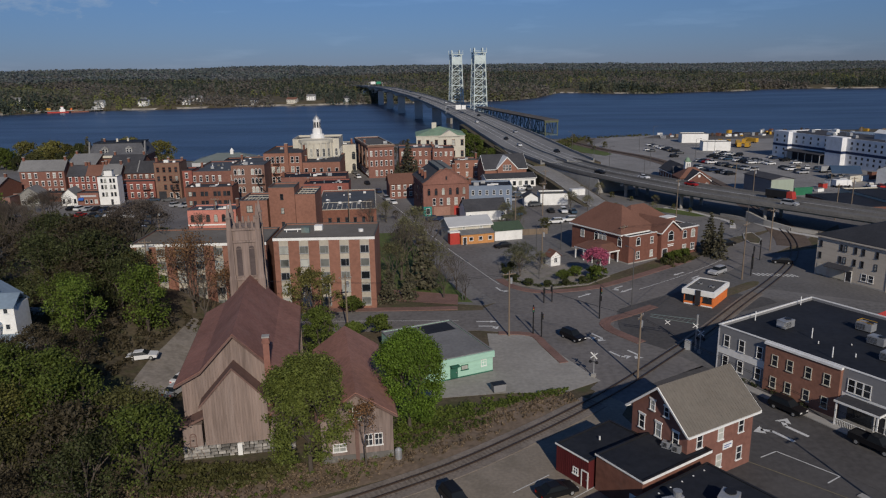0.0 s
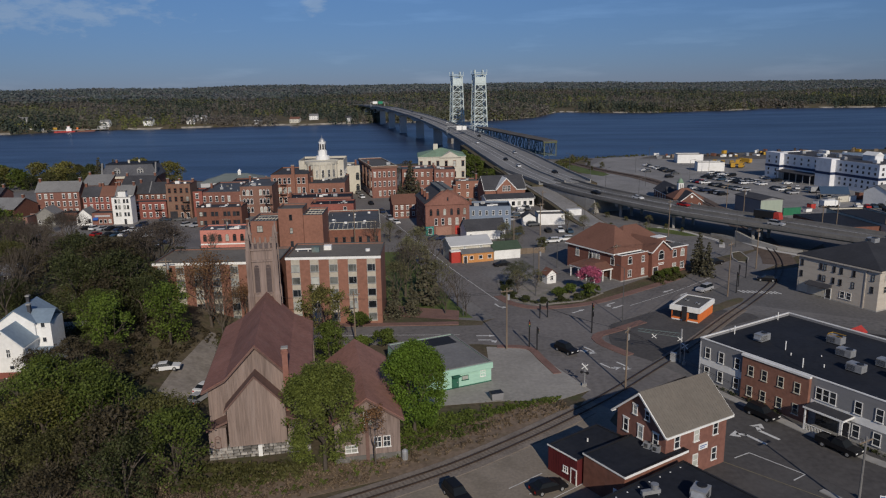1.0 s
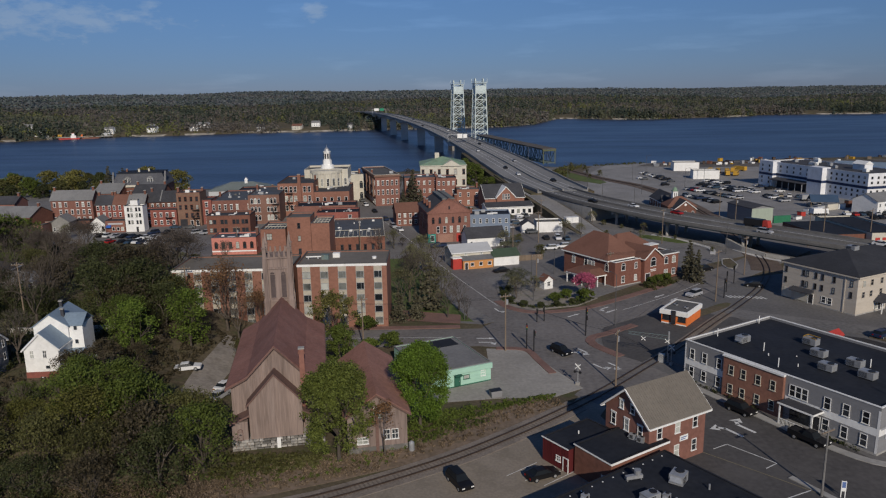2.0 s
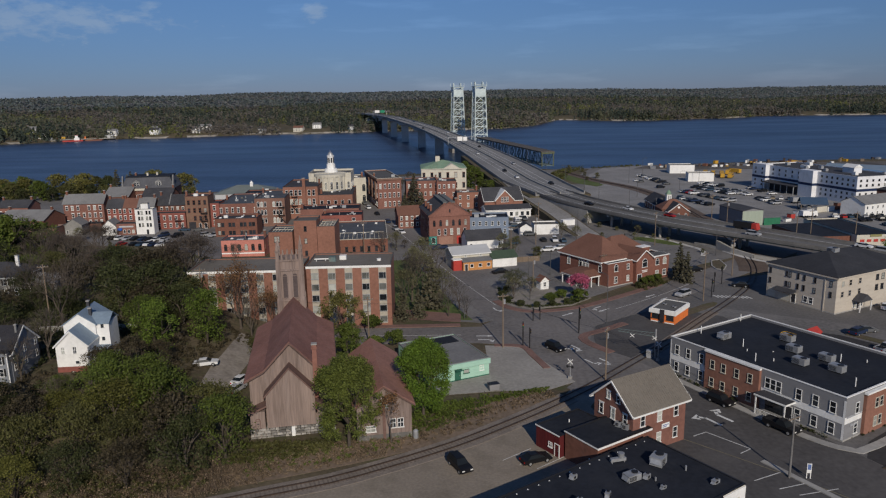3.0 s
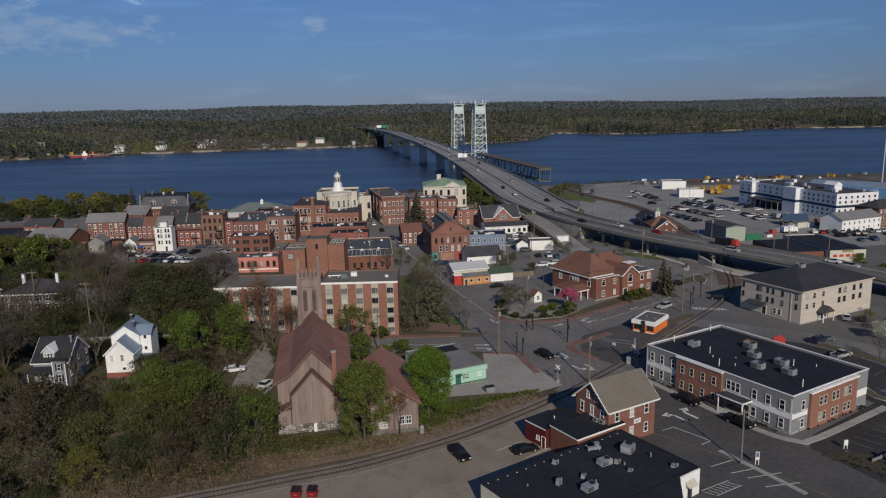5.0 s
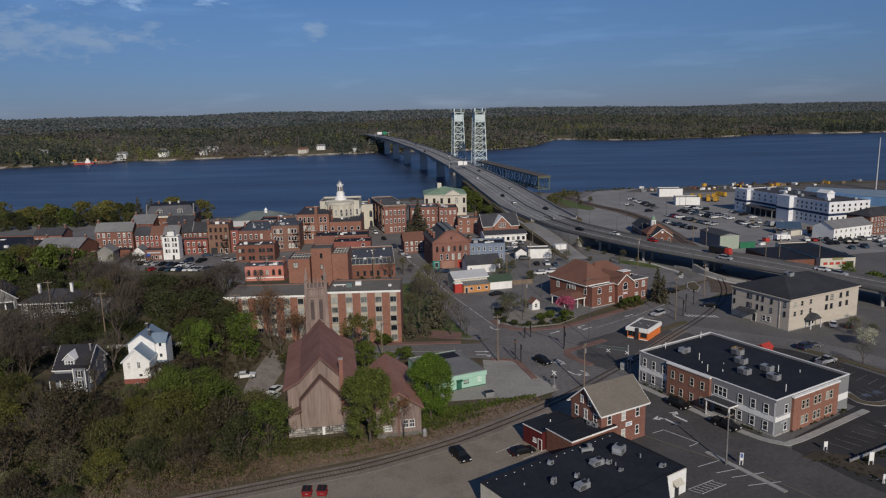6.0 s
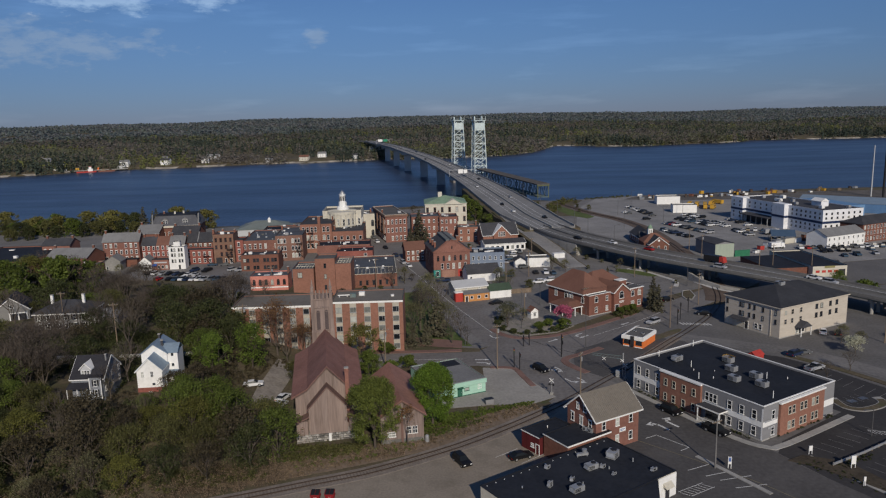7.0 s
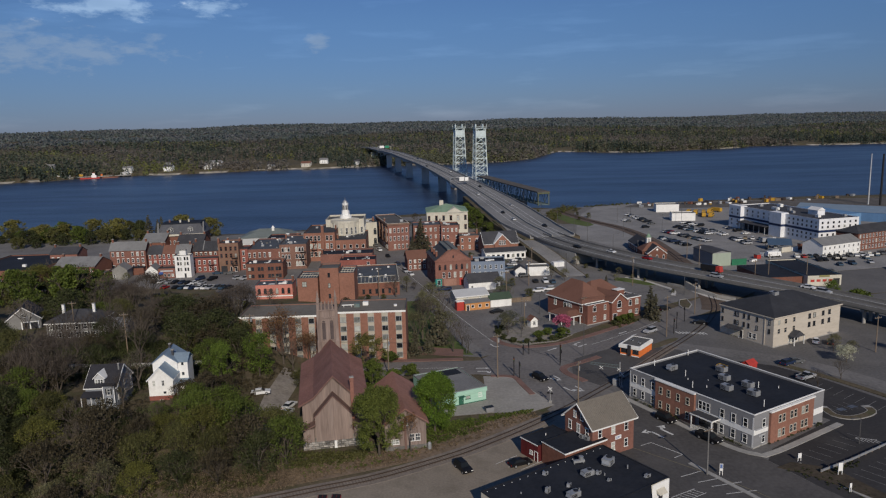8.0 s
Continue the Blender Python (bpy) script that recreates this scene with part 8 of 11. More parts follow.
    V = np.stack([P - u * s, P - w * s * 0.6, P + u * s, P + w * s * 0.6], 1).reshape(-1, 3)
    F = np.arange(4 * n).reshape(-1, 4)
    return V, F


def fast_mesh(name, V, F, material):
    me = bpy.data.meshes.new(name)
    V, F = np.asarray(V, np.float32), np.asarray(F, np.int32)
    k = F.shape[1]
    me.vertices.add(len(V)), me.loops.add(F.size), me.polygons.add(len(F))
    me.vertices.foreach_set("co", V.ravel())
    me.loops.foreach_set("vertex_index", F.ravel())
    me.polygons.foreach_set("loop_start", np.arange(len(F), dtype=np.int32) * k)
    me.update(calc_edges=True)
    me.materials.append(material)
    return me


def limbs(mb, p, d, length, r, depth, tips, rr, spread=0.6, kids=3):
    """Forking limbs; collects the tips."""
    q = p + d * length * 0.5 + Vector([rr.uniform(-0.06, 0.06) * length for _ in range(3)])
    e = p + d * length
    if depth == 0:
        mb.tube(p, e, r, r * 0.5, 3)
        tips.append(e)
        return
    mb.tube(p, q, r, r * 0.8, 5 if r > 0.06 else 3), mb.tube(q, e, r * 0.8, r * 0.6, 5 if r > 0.06 else 3)
    for i in range(kids):
        a = 2 * math.pi * (i + rr.random()) / kids
        o = d.orthogonal().normalized()
        o = Matrix.Rotation(a, 3, d) @ o
        nd = (d + o * spread * rr.uniform(0.7, 1.3) + Vector((0, 0, 0.12))).normalized()
        limbs(mb, e if i else q.lerp(e, 0.8), nd, length * rr.uniform(0.6, 0.8), r * 0.6, depth - 1, tips, rr, spread, kids)


def tree(name, label, leaf, seed, height=10.0, width=8.0, per=60, size=0.3, rad=1.3, trunk=0.22, bare=0.3, depth=3, extra=30, category="tree", group="", spread=0.6, neat=False):
    """A broadleaf tree: tapered trunk, forking limbs, and leaf clumps round the limb tips with gaps between."""
    rr = random.Random(seed)
    t = thing(name, Matrix(), label, category, group)
    mb, tips = MB(), []
    f0 = height * bare
    mb.cyl(0, 0, -0.8, 0.3, trunk * 1.5, 8, trunk * 1.1).tube((0, 0, 0.3), (rr.uniform(-0.2, 0.2), rr.uniform(-0.2, 0.2), f0), trunk * 1.1, trunk * 0.8, 8)
    top = Vector((0, 0, f0))
    for i in range(5):
        a = 2 * math.pi * (i + rr.random() * 0.6) / 5
        lean = rr.uniform(0.35, 0.9) if i else 0.05
        d = Vector((math.cos(a) * lean, math.sin(a) * lean, 1)).normalized()
        limbs(mb, top, d, height * 0.27, trunk * 0.6, depth - 1, tips, rr, spread)
    # fit the tips to the crown's size
    T = np.array([tuple(p) for p in tips])
    V = np.array(mb.v)
    zc = (f0 + height) / 2
    ext = np.percentile(np.abs(T[:, :2]).max(1), 88)
    k = (width / 2 - rad * 0.6) / ext
    hz = (height - rad * 0.6 - f0) / (T[:, 2].max() - f0)
    g0 = np.clip((V[:, 2] - f0) / (height * 0.2), 0, 1)[:, None]
    V[:, :2] = V[:, :2] * (1 + (k - 1) * g0)
    V[:, 2] = np.where(V[:, 2] > f0, f0 + (V[:, 2] - f0) * hz, V[:, 2])
    T[:, :2] *= k
    T[:, 2] = f0 + (T[:, 2] - f0) * hz
    if neat:
        for A in (V, T):
            kk = np.clip((A[:, 2] - f0) / (height - f0), 0, 1)
            most = (width / 2 - rad * 0.5) * np.minimum((1 - kk) ** 0.5 * (kk + 0.25) ** 0.22 * 1.2, 1.0) + 0.05
            far = np.hypot(A[:, 0], A[:, 1]) + 1e-6
            A[:, :2] *= np.where(A[:, 2] > f0, np.minimum(1, most / far), 1)[:, None]
    mb.v = V.tolist()
    part("trunk", mb, BARK, t, "grey-brown trunk and limbs")
    if leaf is not None:
        r2 = np.random.default_rng(seed)
        E = []
        lob = r2.uniform(0, 6.28, 6)
        for _ in range(extra):
            kk = r2.random() ** 0.9
            an = r2.uniform(0, 2 * math.pi)
            egg = (1 - kk) ** 0.55 * (kk + 0.12) ** 0.28 * 1.25
            lump = 1 + 0.16 * math.sin(3 * an + lob[0] + 5 * kk) + 0.13 * math.sin(5 * an + lob[1] - 7 * kk) + 0.1 * math.sin(2 * an + lob[2] + 11 * kk)
            ra = (width / 2 - rad * 0.5) * min(egg, 1.0) * lump * math.sqrt(r2.uniform(0.3, 1.0))
            E.append([ra * math.cos(an), ra * math.sin(an), f0 * 0.75 + kk * (height - rad * 0.5 - f0 * 0.75)])
        C = np.concatenate([T, np.array(E).reshape(-1, 3)]) if extra else T
        V, F = leaf_quads(C, rad * r2.uniform(0.6, 1.25, len(C)), per, size, seed=seed)
        part("crown", fast_mesh("crown", V, F, leaf), leaf, t)
    return t


def conifer(name, label, leaf, seed, height=10.0, width=4.5, rows=13, per=26, size=0.34):
    """A spruce: straight trunk and drooping whorls of branches with needle clumps."""
    rr = random.Random(seed)
    t = thing(name, Matrix(), label, "conifer tree")
    mb = MB()
    mb.cyl(0, 0, -0.8, height * 0.97, 0.2, 7, 0.03)
    C, R = [], []
    for i in range(rows):
        k = i / (rows - 1)
        z = height * (0.1 + 0.87 * k)
        reach = width / 2 * (1 - k) ** 0.85 + 0.15
        for j in range(max(3, int(9 * (1 - k)) + 3)):
            a = rr.uniform(0, 2 * math.pi)
            ln = reach * rr.uniform(0.7, 1.1)
            mb.tube((0, 0, z), (math.cos(a) * ln, math.sin(a) * ln, z - ln * 0.25), 0.05, 0.02, 3)
            for s in (0.45, 0.9):
                C.append((math.cos(a) * ln * s, math.sin(a) * ln * s, z - ln * 0.25 * s))
                R.append(0.25 + 0.3 * (1 - k) * width / 4.5)
    part("trunk", mb, BARK, t)
    V, F = leaf_quads(C, R, max(3, per // 4), size, 0.5, seed)
    part("crown", fast_mesh("crown", V, F, leaf), leaf, t)
    return t


def stand(x, y, s=1.0, turn=None, zs=1.0, sink=0.15):
    """A pose on the land, with a scale."""
    turn = rng.uniform(0, 360) if turn is None else turn
    return pose(x, y, float(ground_z(x, y)) - sink, 0, 0, turn) @ Matrix.Diagonal((s, s, s * zs, 1))


def put(ob, m, used=set()):
    """First use places the tree itself, later ones copies of it."""
    if ob.name in used:
        return copy_thing(ob, m)
    used.add(ob.name)
    ob.matrix_basis = m
    return ob


# single trees by the church and the streets
put(tree("maple_tree", "full bright green maple beside the brown church", LEAF_SPRING, 11, 15.2, 12.6, 105, 0.13, 1.15, 0.26, 0.28, 4, 150, neat=True), stand(-19.2, 135.4, 1.0, 20))
put(tree("maple_tree", "dense round bright green maple beside the parish annex", LEAF_MAPLE, 18, 14.4, 10.6, 125, 0.13, 1.2, 0.25, 0.27, 4, 200, neat=True), stand(-8.4, 145.6, 1.0, 70))
put(tree("rowan_tree", "thin small tree with rusty young leaves", LEAF_COPPER, 13, 9.0, 4.2, 5, 0.13, 1.0, 0.12, 0.3, 4, 0), stand(-12.9, 137.0, 1.0, 10))
put(tree("lime_tree", "yellow-green spring tree behind the church", LEAF_YELLOW, 14, 14.5, 9.0, 34, 0.16, 0.9, 0.24, 0.25, 4, 20), stand(-27.0, 174.5, 1.0, 40))
put(tree("lime_tree", "green leafy tree beside the church tower", LEAF_GREEN, 15, 9.5, 7.0, 44, 0.15, 0.8, 0.2, 0.15, 3, 110), stand(-25.0, 168.5, 1.0, 140))

broad_a = tree("broadleaf_tree", "green broadleaf tree in young leaf on a wooded slope", LEAF_GREEN, 21, 10.0, 10.0, 52, 0.15, 1.4, 0.2, 0.12, 3, 60, group="trees on the slope")
broad_b = tree("broadleaf_tree", "olive green broadleaf tree on a wooded slope", LEAF_OLIVE, 22, 10.0, 9.6, 30, 0.15, 1.4, 0.2, 0.12, 4, 50, group="trees on the slope")
broad_c = tree("broadleaf_tree", "dark green broadleaf tree on a wooded slope", LEAF_DARK, 23, 10.0, 9.6, 50, 0.16, 1.4, 0.2, 0.12, 3, 60, group="trees on the slope")
rust_a = tree("budding_tree", "half-bare tree with reddish brown buds", LEAF_RUST, 24, 10.0, 8.6, 15, 0.17, 0.9, 0.2, 0.15, 4, 60, group="trees on the slope")
rust_b = tree("budding_tree", "half-bare tree with olive brown buds", LEAF_PALE, 25, 10.0, 7.6, 11, 0.14, 0.9, 0.2, 0.15, 4, 40, group="trees on the slope")
bare_a = tree("bare_tree", "tall leafless grey tree with fine twigs", None, 26, 10.0, 7.5, depth=5, trunk=0.2, bare=0.22, group="bare trees")
bare_b = tree("bare_tree", "spreading leafless brown tree", None, 27, 10.0, 8.5, depth=5, trunk=0.2, bare=0.15, spread=0.75, group="bare trees")
pale_a = tree("budding_tree", "spreading small tree with pale grey-green buds", leaf_mat("grey_green_buds", (0.135, 0.14, 0.085)), 37, 10.0, 12.0, 26, 0.15, 1.1, 0.2, 0.16, 4, 30, group="trees in the town")
twiggy_a = tree("bare_tree", "large leafless brown tree with dense fine twigs", leaf_mat("fine_twigs", (0.085, 0.069, 0.056), 0.3, 0.1, 0.5), 36, 10.0, 10.0, 26, 0.075, 0.9, 0.22, 0.14, 5, 0, group="bare trees")
spruce_a = conifer("spruce_tree", "dark green spruce tree in spring light", LEAF_PINE, 31, 10, 4.6)
spruce_b = conifer("spruce_tree", "dense dark spruce tree", LEAF_PINE, 32, 10, 5.4, 15)
shrub_a = tree("shrub", "rounded green shrub on the ground", LEAF_GREEN, 41, 2.4, 3.0, 30, 0.13, 0.4, 0.06, 0.1, 3, 40, "shrub", "shrubs")
shrub_b = tree("shrub", "rounded dark clipped shrub", LEAF_DARK, 42, 2.0, 2.2, 34, 0.12, 0.36, 0.05, 0.08, 3, 40, "shrub", "shrubs")

FAR = {"a": tree("broadleaf_tree", "small green broadleaf tree between town houses", LEAF_GREEN, 61, 10.0, 9.8, 20, 0.34, 1.0, 0.2, 0.12, 2, 90, group="trees in the town"), "b": tree("broadleaf_tree", "small olive broadleaf tree between town houses", LEAF_OLIVE, 62, 10.0, 9.6, 20, 0.3, 1.0, 0.2, 0.12, 2, 80, group="trees in the town"), "c": tree("broadleaf_tree", "dark broadleaf tree between town houses", LEAF_DARK, 63, 10.0, 9.6, 20, 0.34, 1.0, 0.2, 0.12, 2, 90, group="trees in the town"), "r": tree("budding_tree", "half-bare brown tree between town houses", LEAF_RUST, 64, 10.0, 8.6, 10, 0.22, 0.9, 0.2, 0.15, 3, 40, group="trees in the town")}
copper_a = tree("budding_tree", "half-open copper-leaved tree before the brick apartments", LEAF_COPPER, 28, 10.0, 7.6, 22, 0.1, 1.5, 0.18, 0.15, 4, 10, group="trees on the slope")
bright_a = tree("broadleaf_tree", "slender bright green tree in young leaf", LEAF_FRESH, 29, 10.0, 6.8, 50, 0.14, 1.2, 0.18, 0.12, 3, 60, group="trees on the slope")
yellow_a = tree("broadleaf_tree", "olive yellow broadleaf tree in young leaf on a wooded slope", LEAF_MOSS, 30, 10.0, 9.4, 34, 0.14, 1.3, 0.2, 0.14, 4, 40, group="trees on the slope")
KINDS = {"P": pale_a, "t": twiggy_a, "y": yellow_a, "g": bright_a, "o": copper_a, "a": broad_a, "b": broad_b, "c": broad_c, "r": rust_a, "p": rust_b, "n": bare_a, "m": bare_b, "s": spruce_a, "S": spruce_b, "h": shrub_a, "H": shrub_b}
# kind, x, y, height
for k, x, y, hgt in (
    # lower wood
    ("a", -37.6, 132.5, 11.5), ("c", -41.5, 127.5, 9.5), ("b", -41.5, 138.0, 11.0), ("r", -45.0, 131.0, 11.5), ("a", -48.5, 136.5, 12.0), ("b", -50.0, 128.0, 9.5),
    ("a", -52.0, 141.0, 11.5), ("y", -54.0, 132.5, 10.5), ("a", -57.0, 137.0, 10.5), ("b", -57.0, 127.5, 9.5), ("a", -60.0, 143.5, 8.5), ("y", -62.0, 132.5, 6.5),
    ("b", -63.5, 124.5, 9.0), ("a", -66.0, 139.0, 4.8), ("c", -69.0, 130.5, 7.0), ("r", -70.5, 122.5, 9.5), ("a", -73.5, 136.5, 4.5), ("m", -76.0, 126.5, 11.0), ("r", -72.0, 128.5, 10.0),
    ("r", -79.0, 119.5, 9.5), ("m", -80.5, 134.0, 9.0), ("y", -84.5, 128.0, 8.5), ("c", -87.0, 120.0, 9.5), ("b", -89.0, 138.0, 8.0), ("c", -93.0, 127.5, 10.0),
    ("c", -97.0, 136.0, 10.5), ("c", -99.0, 121.0, 10.0), ("c", -104.0, 129.0, 10.0), ("a", -107.0, 140.0, 11.0), ("c", -111.0, 124.0, 10.5), ("c", -114.0, 134.0, 11.0),
    ("c", -55.0, 121.5, 8.0), ("r", -48.0, 122.5, 7.0), ("p", -66.5, 118.0, 8.0), ("b", -84.0, 114.0, 8.0), ("p", -75.0, 113.5, 8.0), ("c", -94.0, 113.0, 8.5), ("b", -104, 116, 9.0),
    ("a", -100.0, 146.0, 10.5), ("m", -97.5, 150.0, 13.0), ("m", -104.0, 158.0, 13.5), ("m", -102.0, 148.0, 13.0), ("r", -106.0, 146.0, 11.0), ("t", -105.0, 154.0, 11.5), ("t", -98.5, 155.0, 13.5), ("t", -95.0, 152.0, 9.5), ("m", -101.5, 151.5, 11.5), ("t", -101.5, 148.5, 9.0), ("r", -97.0, 152.5, 8.0), ("r", -102.5, 149.0, 7.5), ("c", -92.5, 147.0, 4.0), ("c", -96.0, 143.0, 5.5), ("y", -86.5, 141.5, 3.8), ("a", -83.5, 140.5, 3.0), ("n", -77.2, 146.5, 9.5), ("c", -104.0, 192.0, 9.0), ("c", -98.0, 186.0, 7.0), ("m", -101.0, 190.0, 12.0), ("r", -94.0, 194.0, 10.0), ("c", -108.0, 186.0, 5.0), ("m", -120.0, 192.0, 9.0), ("m", -111.0, 196.0, 10.0), ("a", -116.0, 150.0, 12.0),
    # beside the driveway and the white house
    ("g", -60.5, 162.0, 11.5), ("g", -54.5, 172.0, 11.0), ("a", -65.0, 168.0, 10.0), ("r", -57.5, 156.5, 5.5), ("r", -60.0, 150.5, 7.5), ("r", -63.5, 148.0, 6.0), ("p", -82.0, 160.0, 9.0), ("n", -78.5, 157.0, 12.0), ("n", -81.0, 152.0, 11.5), ("p", -78.5, 147.0, 6.5),
    ("o", -45.0, 185.5, 12.0), ("o", -52.0, 185.5, 14.0), ("n", -48.5, 182.0, 11.0), ("b", -63.0, 186.0, 10.0), ("b", -44.0, 172.0, 6.0), ("c", -62.0, 179.0, 10.0), ("h", -38.0, 172.0, 3.5),
    # upper wood towards the town
    ("c", -68.0, 182.0, 14.0), ("r", -73.0, 190.0, 13.0), ("c", -76.5, 181.0, 13.5), ("n", -87.0, 176.0, 15.0), ("c", -82.3, 197.0, 13.5), ("c", -88.0, 203.0, 13.0), ("r", -78.0, 208.0, 9.5), ("t", -70.0, 203.0, 13.5),
    ("b", -73.0, 222.0, 6.0), ("c", -84.0, 217.0, 6.0), ("c", -92.0, 225.0, 6.0), ("n", -98.0, 214.0, 9.0), ("n", -92.0, 188.0, 15.0), ("p", -101.0, 232.0, 6.0), ("p", -90.0, 238.0, 4.2), ("b", -108.0, 222.0, 6.0),
    ("c", -112.0, 240.0, 4.2), ("S", -120.0, 232.0, 6.0), ("b", -124.0, 248.0, 4.2), ("a", -116.0, 212.0, 8.5), ("n", -132.0, 226.0, 9.0), ("p", -107.0, 252.0, 4.2), ("n", -70.0, 236.0, 9.0), ("p", -80.0, 232.0, 6.0),
    ("b", -140.0, 242.0, 9.0), ("a", -150.0, 228.0, 11.0), ("c", -144.0, 256.0, 8.5), ("c", -158.0, 246.0, 10.0), ("b", -168.0, 262.0, 9.0), ("m", -132.0, 262.0, 9.0), ("a", -176.0, 248.0, 10.0), ("S", -150.0, 272.0, 8.0), ("b", -160.0, 285.0, 9.0), ("m", -172.0, 283.0, 10.0), ("p", -150.0, 296.0, 8.0), ("a", -186.0, 274.0, 13.0), ("b", -196.0, 290.0, 12.0), ("c", -187.0, 289.0, 12.5), ("a", -176.0, 288.0, 12.0), ("y", -180.0, 282.0, 13.0), ("m", -165.0, 288.0, 13.0), ("b", -206.0, 292.0, 12.0), ("m", -182.0, 292.0, 14.0), ("c", -168.0, 292.0, 9.0), ("m", -157.0, 276.0, 14.0), ("n", -150.0, 262.0, 15.0), ("m", -124.0, 178.0, 9.5), ("n", -115.0, 190.0, 14.0), ("n", -133.0, 200.0, 15.0), ("c", -140.0, 224.0, 13.0), ("c", -128.0, 214.0, 13.0), ("b", -112.0, 216.0, 9.0),
    ("a", -128.0, 215.0, 6.0), ("m", -116.0, 187.0, 9.0), ("m", -108.0, 183.0, 11.5), ("n", -104.0, 194.0, 15.0), ("c", -112.0, 174.0, 6.0), ("b", -122.0, 176.0, 11.0), ("c", -130.0, 182.0, 12.0), ("r", -100.0, 176.0, 8.0), ("p", -96.0, 167.0, 9.0), ("c", -158.0, 194.0, 10.0), ("b", -116.0, 164.0, 11.0), ("c", -125.0, 164.0, 12.0), ("c", -134.0, 172.0, 6.5), ("c", -146.0, 176.0, 5.5), ("a", -158.0, 212.0, 12.0), ("b", -168.0, 226.0, 12.0), ("c", -180.0, 236.0, 12.0), ("b", -200, 262, 12.0), ("c", -212, 280, 11.0), ("a", -205, 246, 12.0),
    # between the rise and the downtown car park
    ("a", -172, 255, 15.5), ("c", -166, 262, 14.5), ("a", -153, 260, 16.5), ("c", -157, 270, 14.0), ("a", -147, 268, 13.0), ("b", -183, 262, 13.0), ("b", -146, 240, 10.5), ("m", -124, 225, 11.6), ("n", -127, 245, 7.1), ("m", -127, 255, 6.7), ("n", -119, 250, 8.2), ("c", -109, 240, 9.5), ("m", -102, 235, 6.0), ("b", -95, 228, 5.0), ("c", -88, 222, 6.3),
    ("m", -152, 235, 7.2), ("b", -173, 250, 9.8), ("b", -136, 215, 5.7), ("a", -139, 225, 7.0), ("p", -142, 278, 4.9), ("r", -151, 282, 4.8), ("p", -112, 228, 4.1), ("r", -96, 215, 5.1), ("c", -134, 232, 8.4), ("c", -116, 218, 6.6), ("c", -153, 228, 9.9), ("m", -107, 228, 5.6),
    ("c", -178, 272, 13.0), ("b", -170, 276, 12.0), ("a", -163, 280, 11.5), ("c", -188, 280, 12.5), ("b", -197, 270, 13.5), ("r", -155, 282, 8.5), ("n", -149, 284, 8.0), ("c", -206, 276, 13.0), ("a", -215, 268, 14.0), ("p", -141, 280, 5.5), ("b", -134, 240, 8.5), ("c", -128, 232, 8.0),
    ("m", -130, 268, 6.0), ("b", -122, 263, 5.5), ("c", -115, 259, 6.0), ("p", -106, 256, 5.0), ("b", -99, 251, 5.5), ("b", -79, 238, 6.5), ("n", -73, 246, 7.5), ("r", -66, 236, 6.0), ("c", -138, 262, 9.0), ("n", -146, 276, 8.0),
    ("S", -127.0, 246.0, 12.5), ("S", -131.0, 251.0, 11.0), ("n", -138.0, 258.0, 13.0), ("c", -121.0, 240.0, 10.0), ("S", -119.0, 233.0, 11.5), ("n", -112.0, 226.0, 13.0), ("r", -134.0, 248.0, 9.0), ("n", -30.0, 268.0, 11.0), ("p", -26.5, 276.0, 9.0), ("r", -24.0, 280.0, 7.0), ("c", -40.0, 262.0, 5.0), ("b", -46.5, 252.0, 7.5),
    ("S", -112.0, 246.0, 13.0), ("t", -121.0, 256.0, 11.0), ("r", -128.0, 262.0, 10.0), ("S", -106.4, 240.0, 12.0), ("S", -101.0, 243.0, 9.0), ("a", -164.0, 250.0, 13.0), ("a", -153.5, 257.0, 15.0), ("t", -115.6, 228.0, 10.5), ("r", -118.0, 231.0, 8.5), ("n", -96.1, 205.0, 11.5), ("t", -94.5, 207.0, 9.5), ("m", -135.5, 250.0, 13.0), ("m", -83.0, 214.0, 9.5), ("r", -80.0, 216.0, 8.5),
    # by the apartment block and the junction
    ("S", -20.6, 197.5, 12.0), ("S", -17.0, 199.0, 13.5), ("S", -13.2, 200.5, 12.5), ("n", -15.9, 214.0, 16.5), ("p", -17.5, 210.0, 13.0), ("p", -14.0, 226.0, 14.0), ("s", -10.5, 207.5, 14.0), ("n", -6.0, 201.0, 9.0), ("n", -3.5, 206.5, 9.5), ("p", -8.5, 212.0, 12.5), ("n", -10.5, 236.0, 12.0), ("p", -17.5, 240.0, 12.0), ("n", -1.5, 199.5, 7.0),
    ("h", -23.4, 192.0, 2.4), ("h", -16.5, 180.5, 2.6), ("h", -21.0, 178.5, 2.2), ("r", -41.5, 254.0, 7.5), ("b", -34.0, 262.0, 6.0),
    # corner park
    ("P", 10.9, 221.5, 7.0), ("P", 10.9, 264.2, 8.0), ("P", 13.8, 321.7, 6.5),
    ("p", 10.7, 216.0, 8.0), ("p", 15.5, 220.5, 6.5), ("h", 20.0, 213.0, 1.8), ("h", 23.0, 215.5, 1.9), ("H", 12.0, 209.0, 2.0), ("H", 16.0, 208.2, 1.8), ("H", 20.0, 209.2, 1.8), ("H", 9.2, 212.5, 2.0), ("H", 24.0, 211.0, 1.8), ("h", 27.2, 213.0, 2.4), ("H", 8.0, 218.0, 2.0), ("H", 9.0, 222.0, 2.2),
    # round the hall and the viaduct
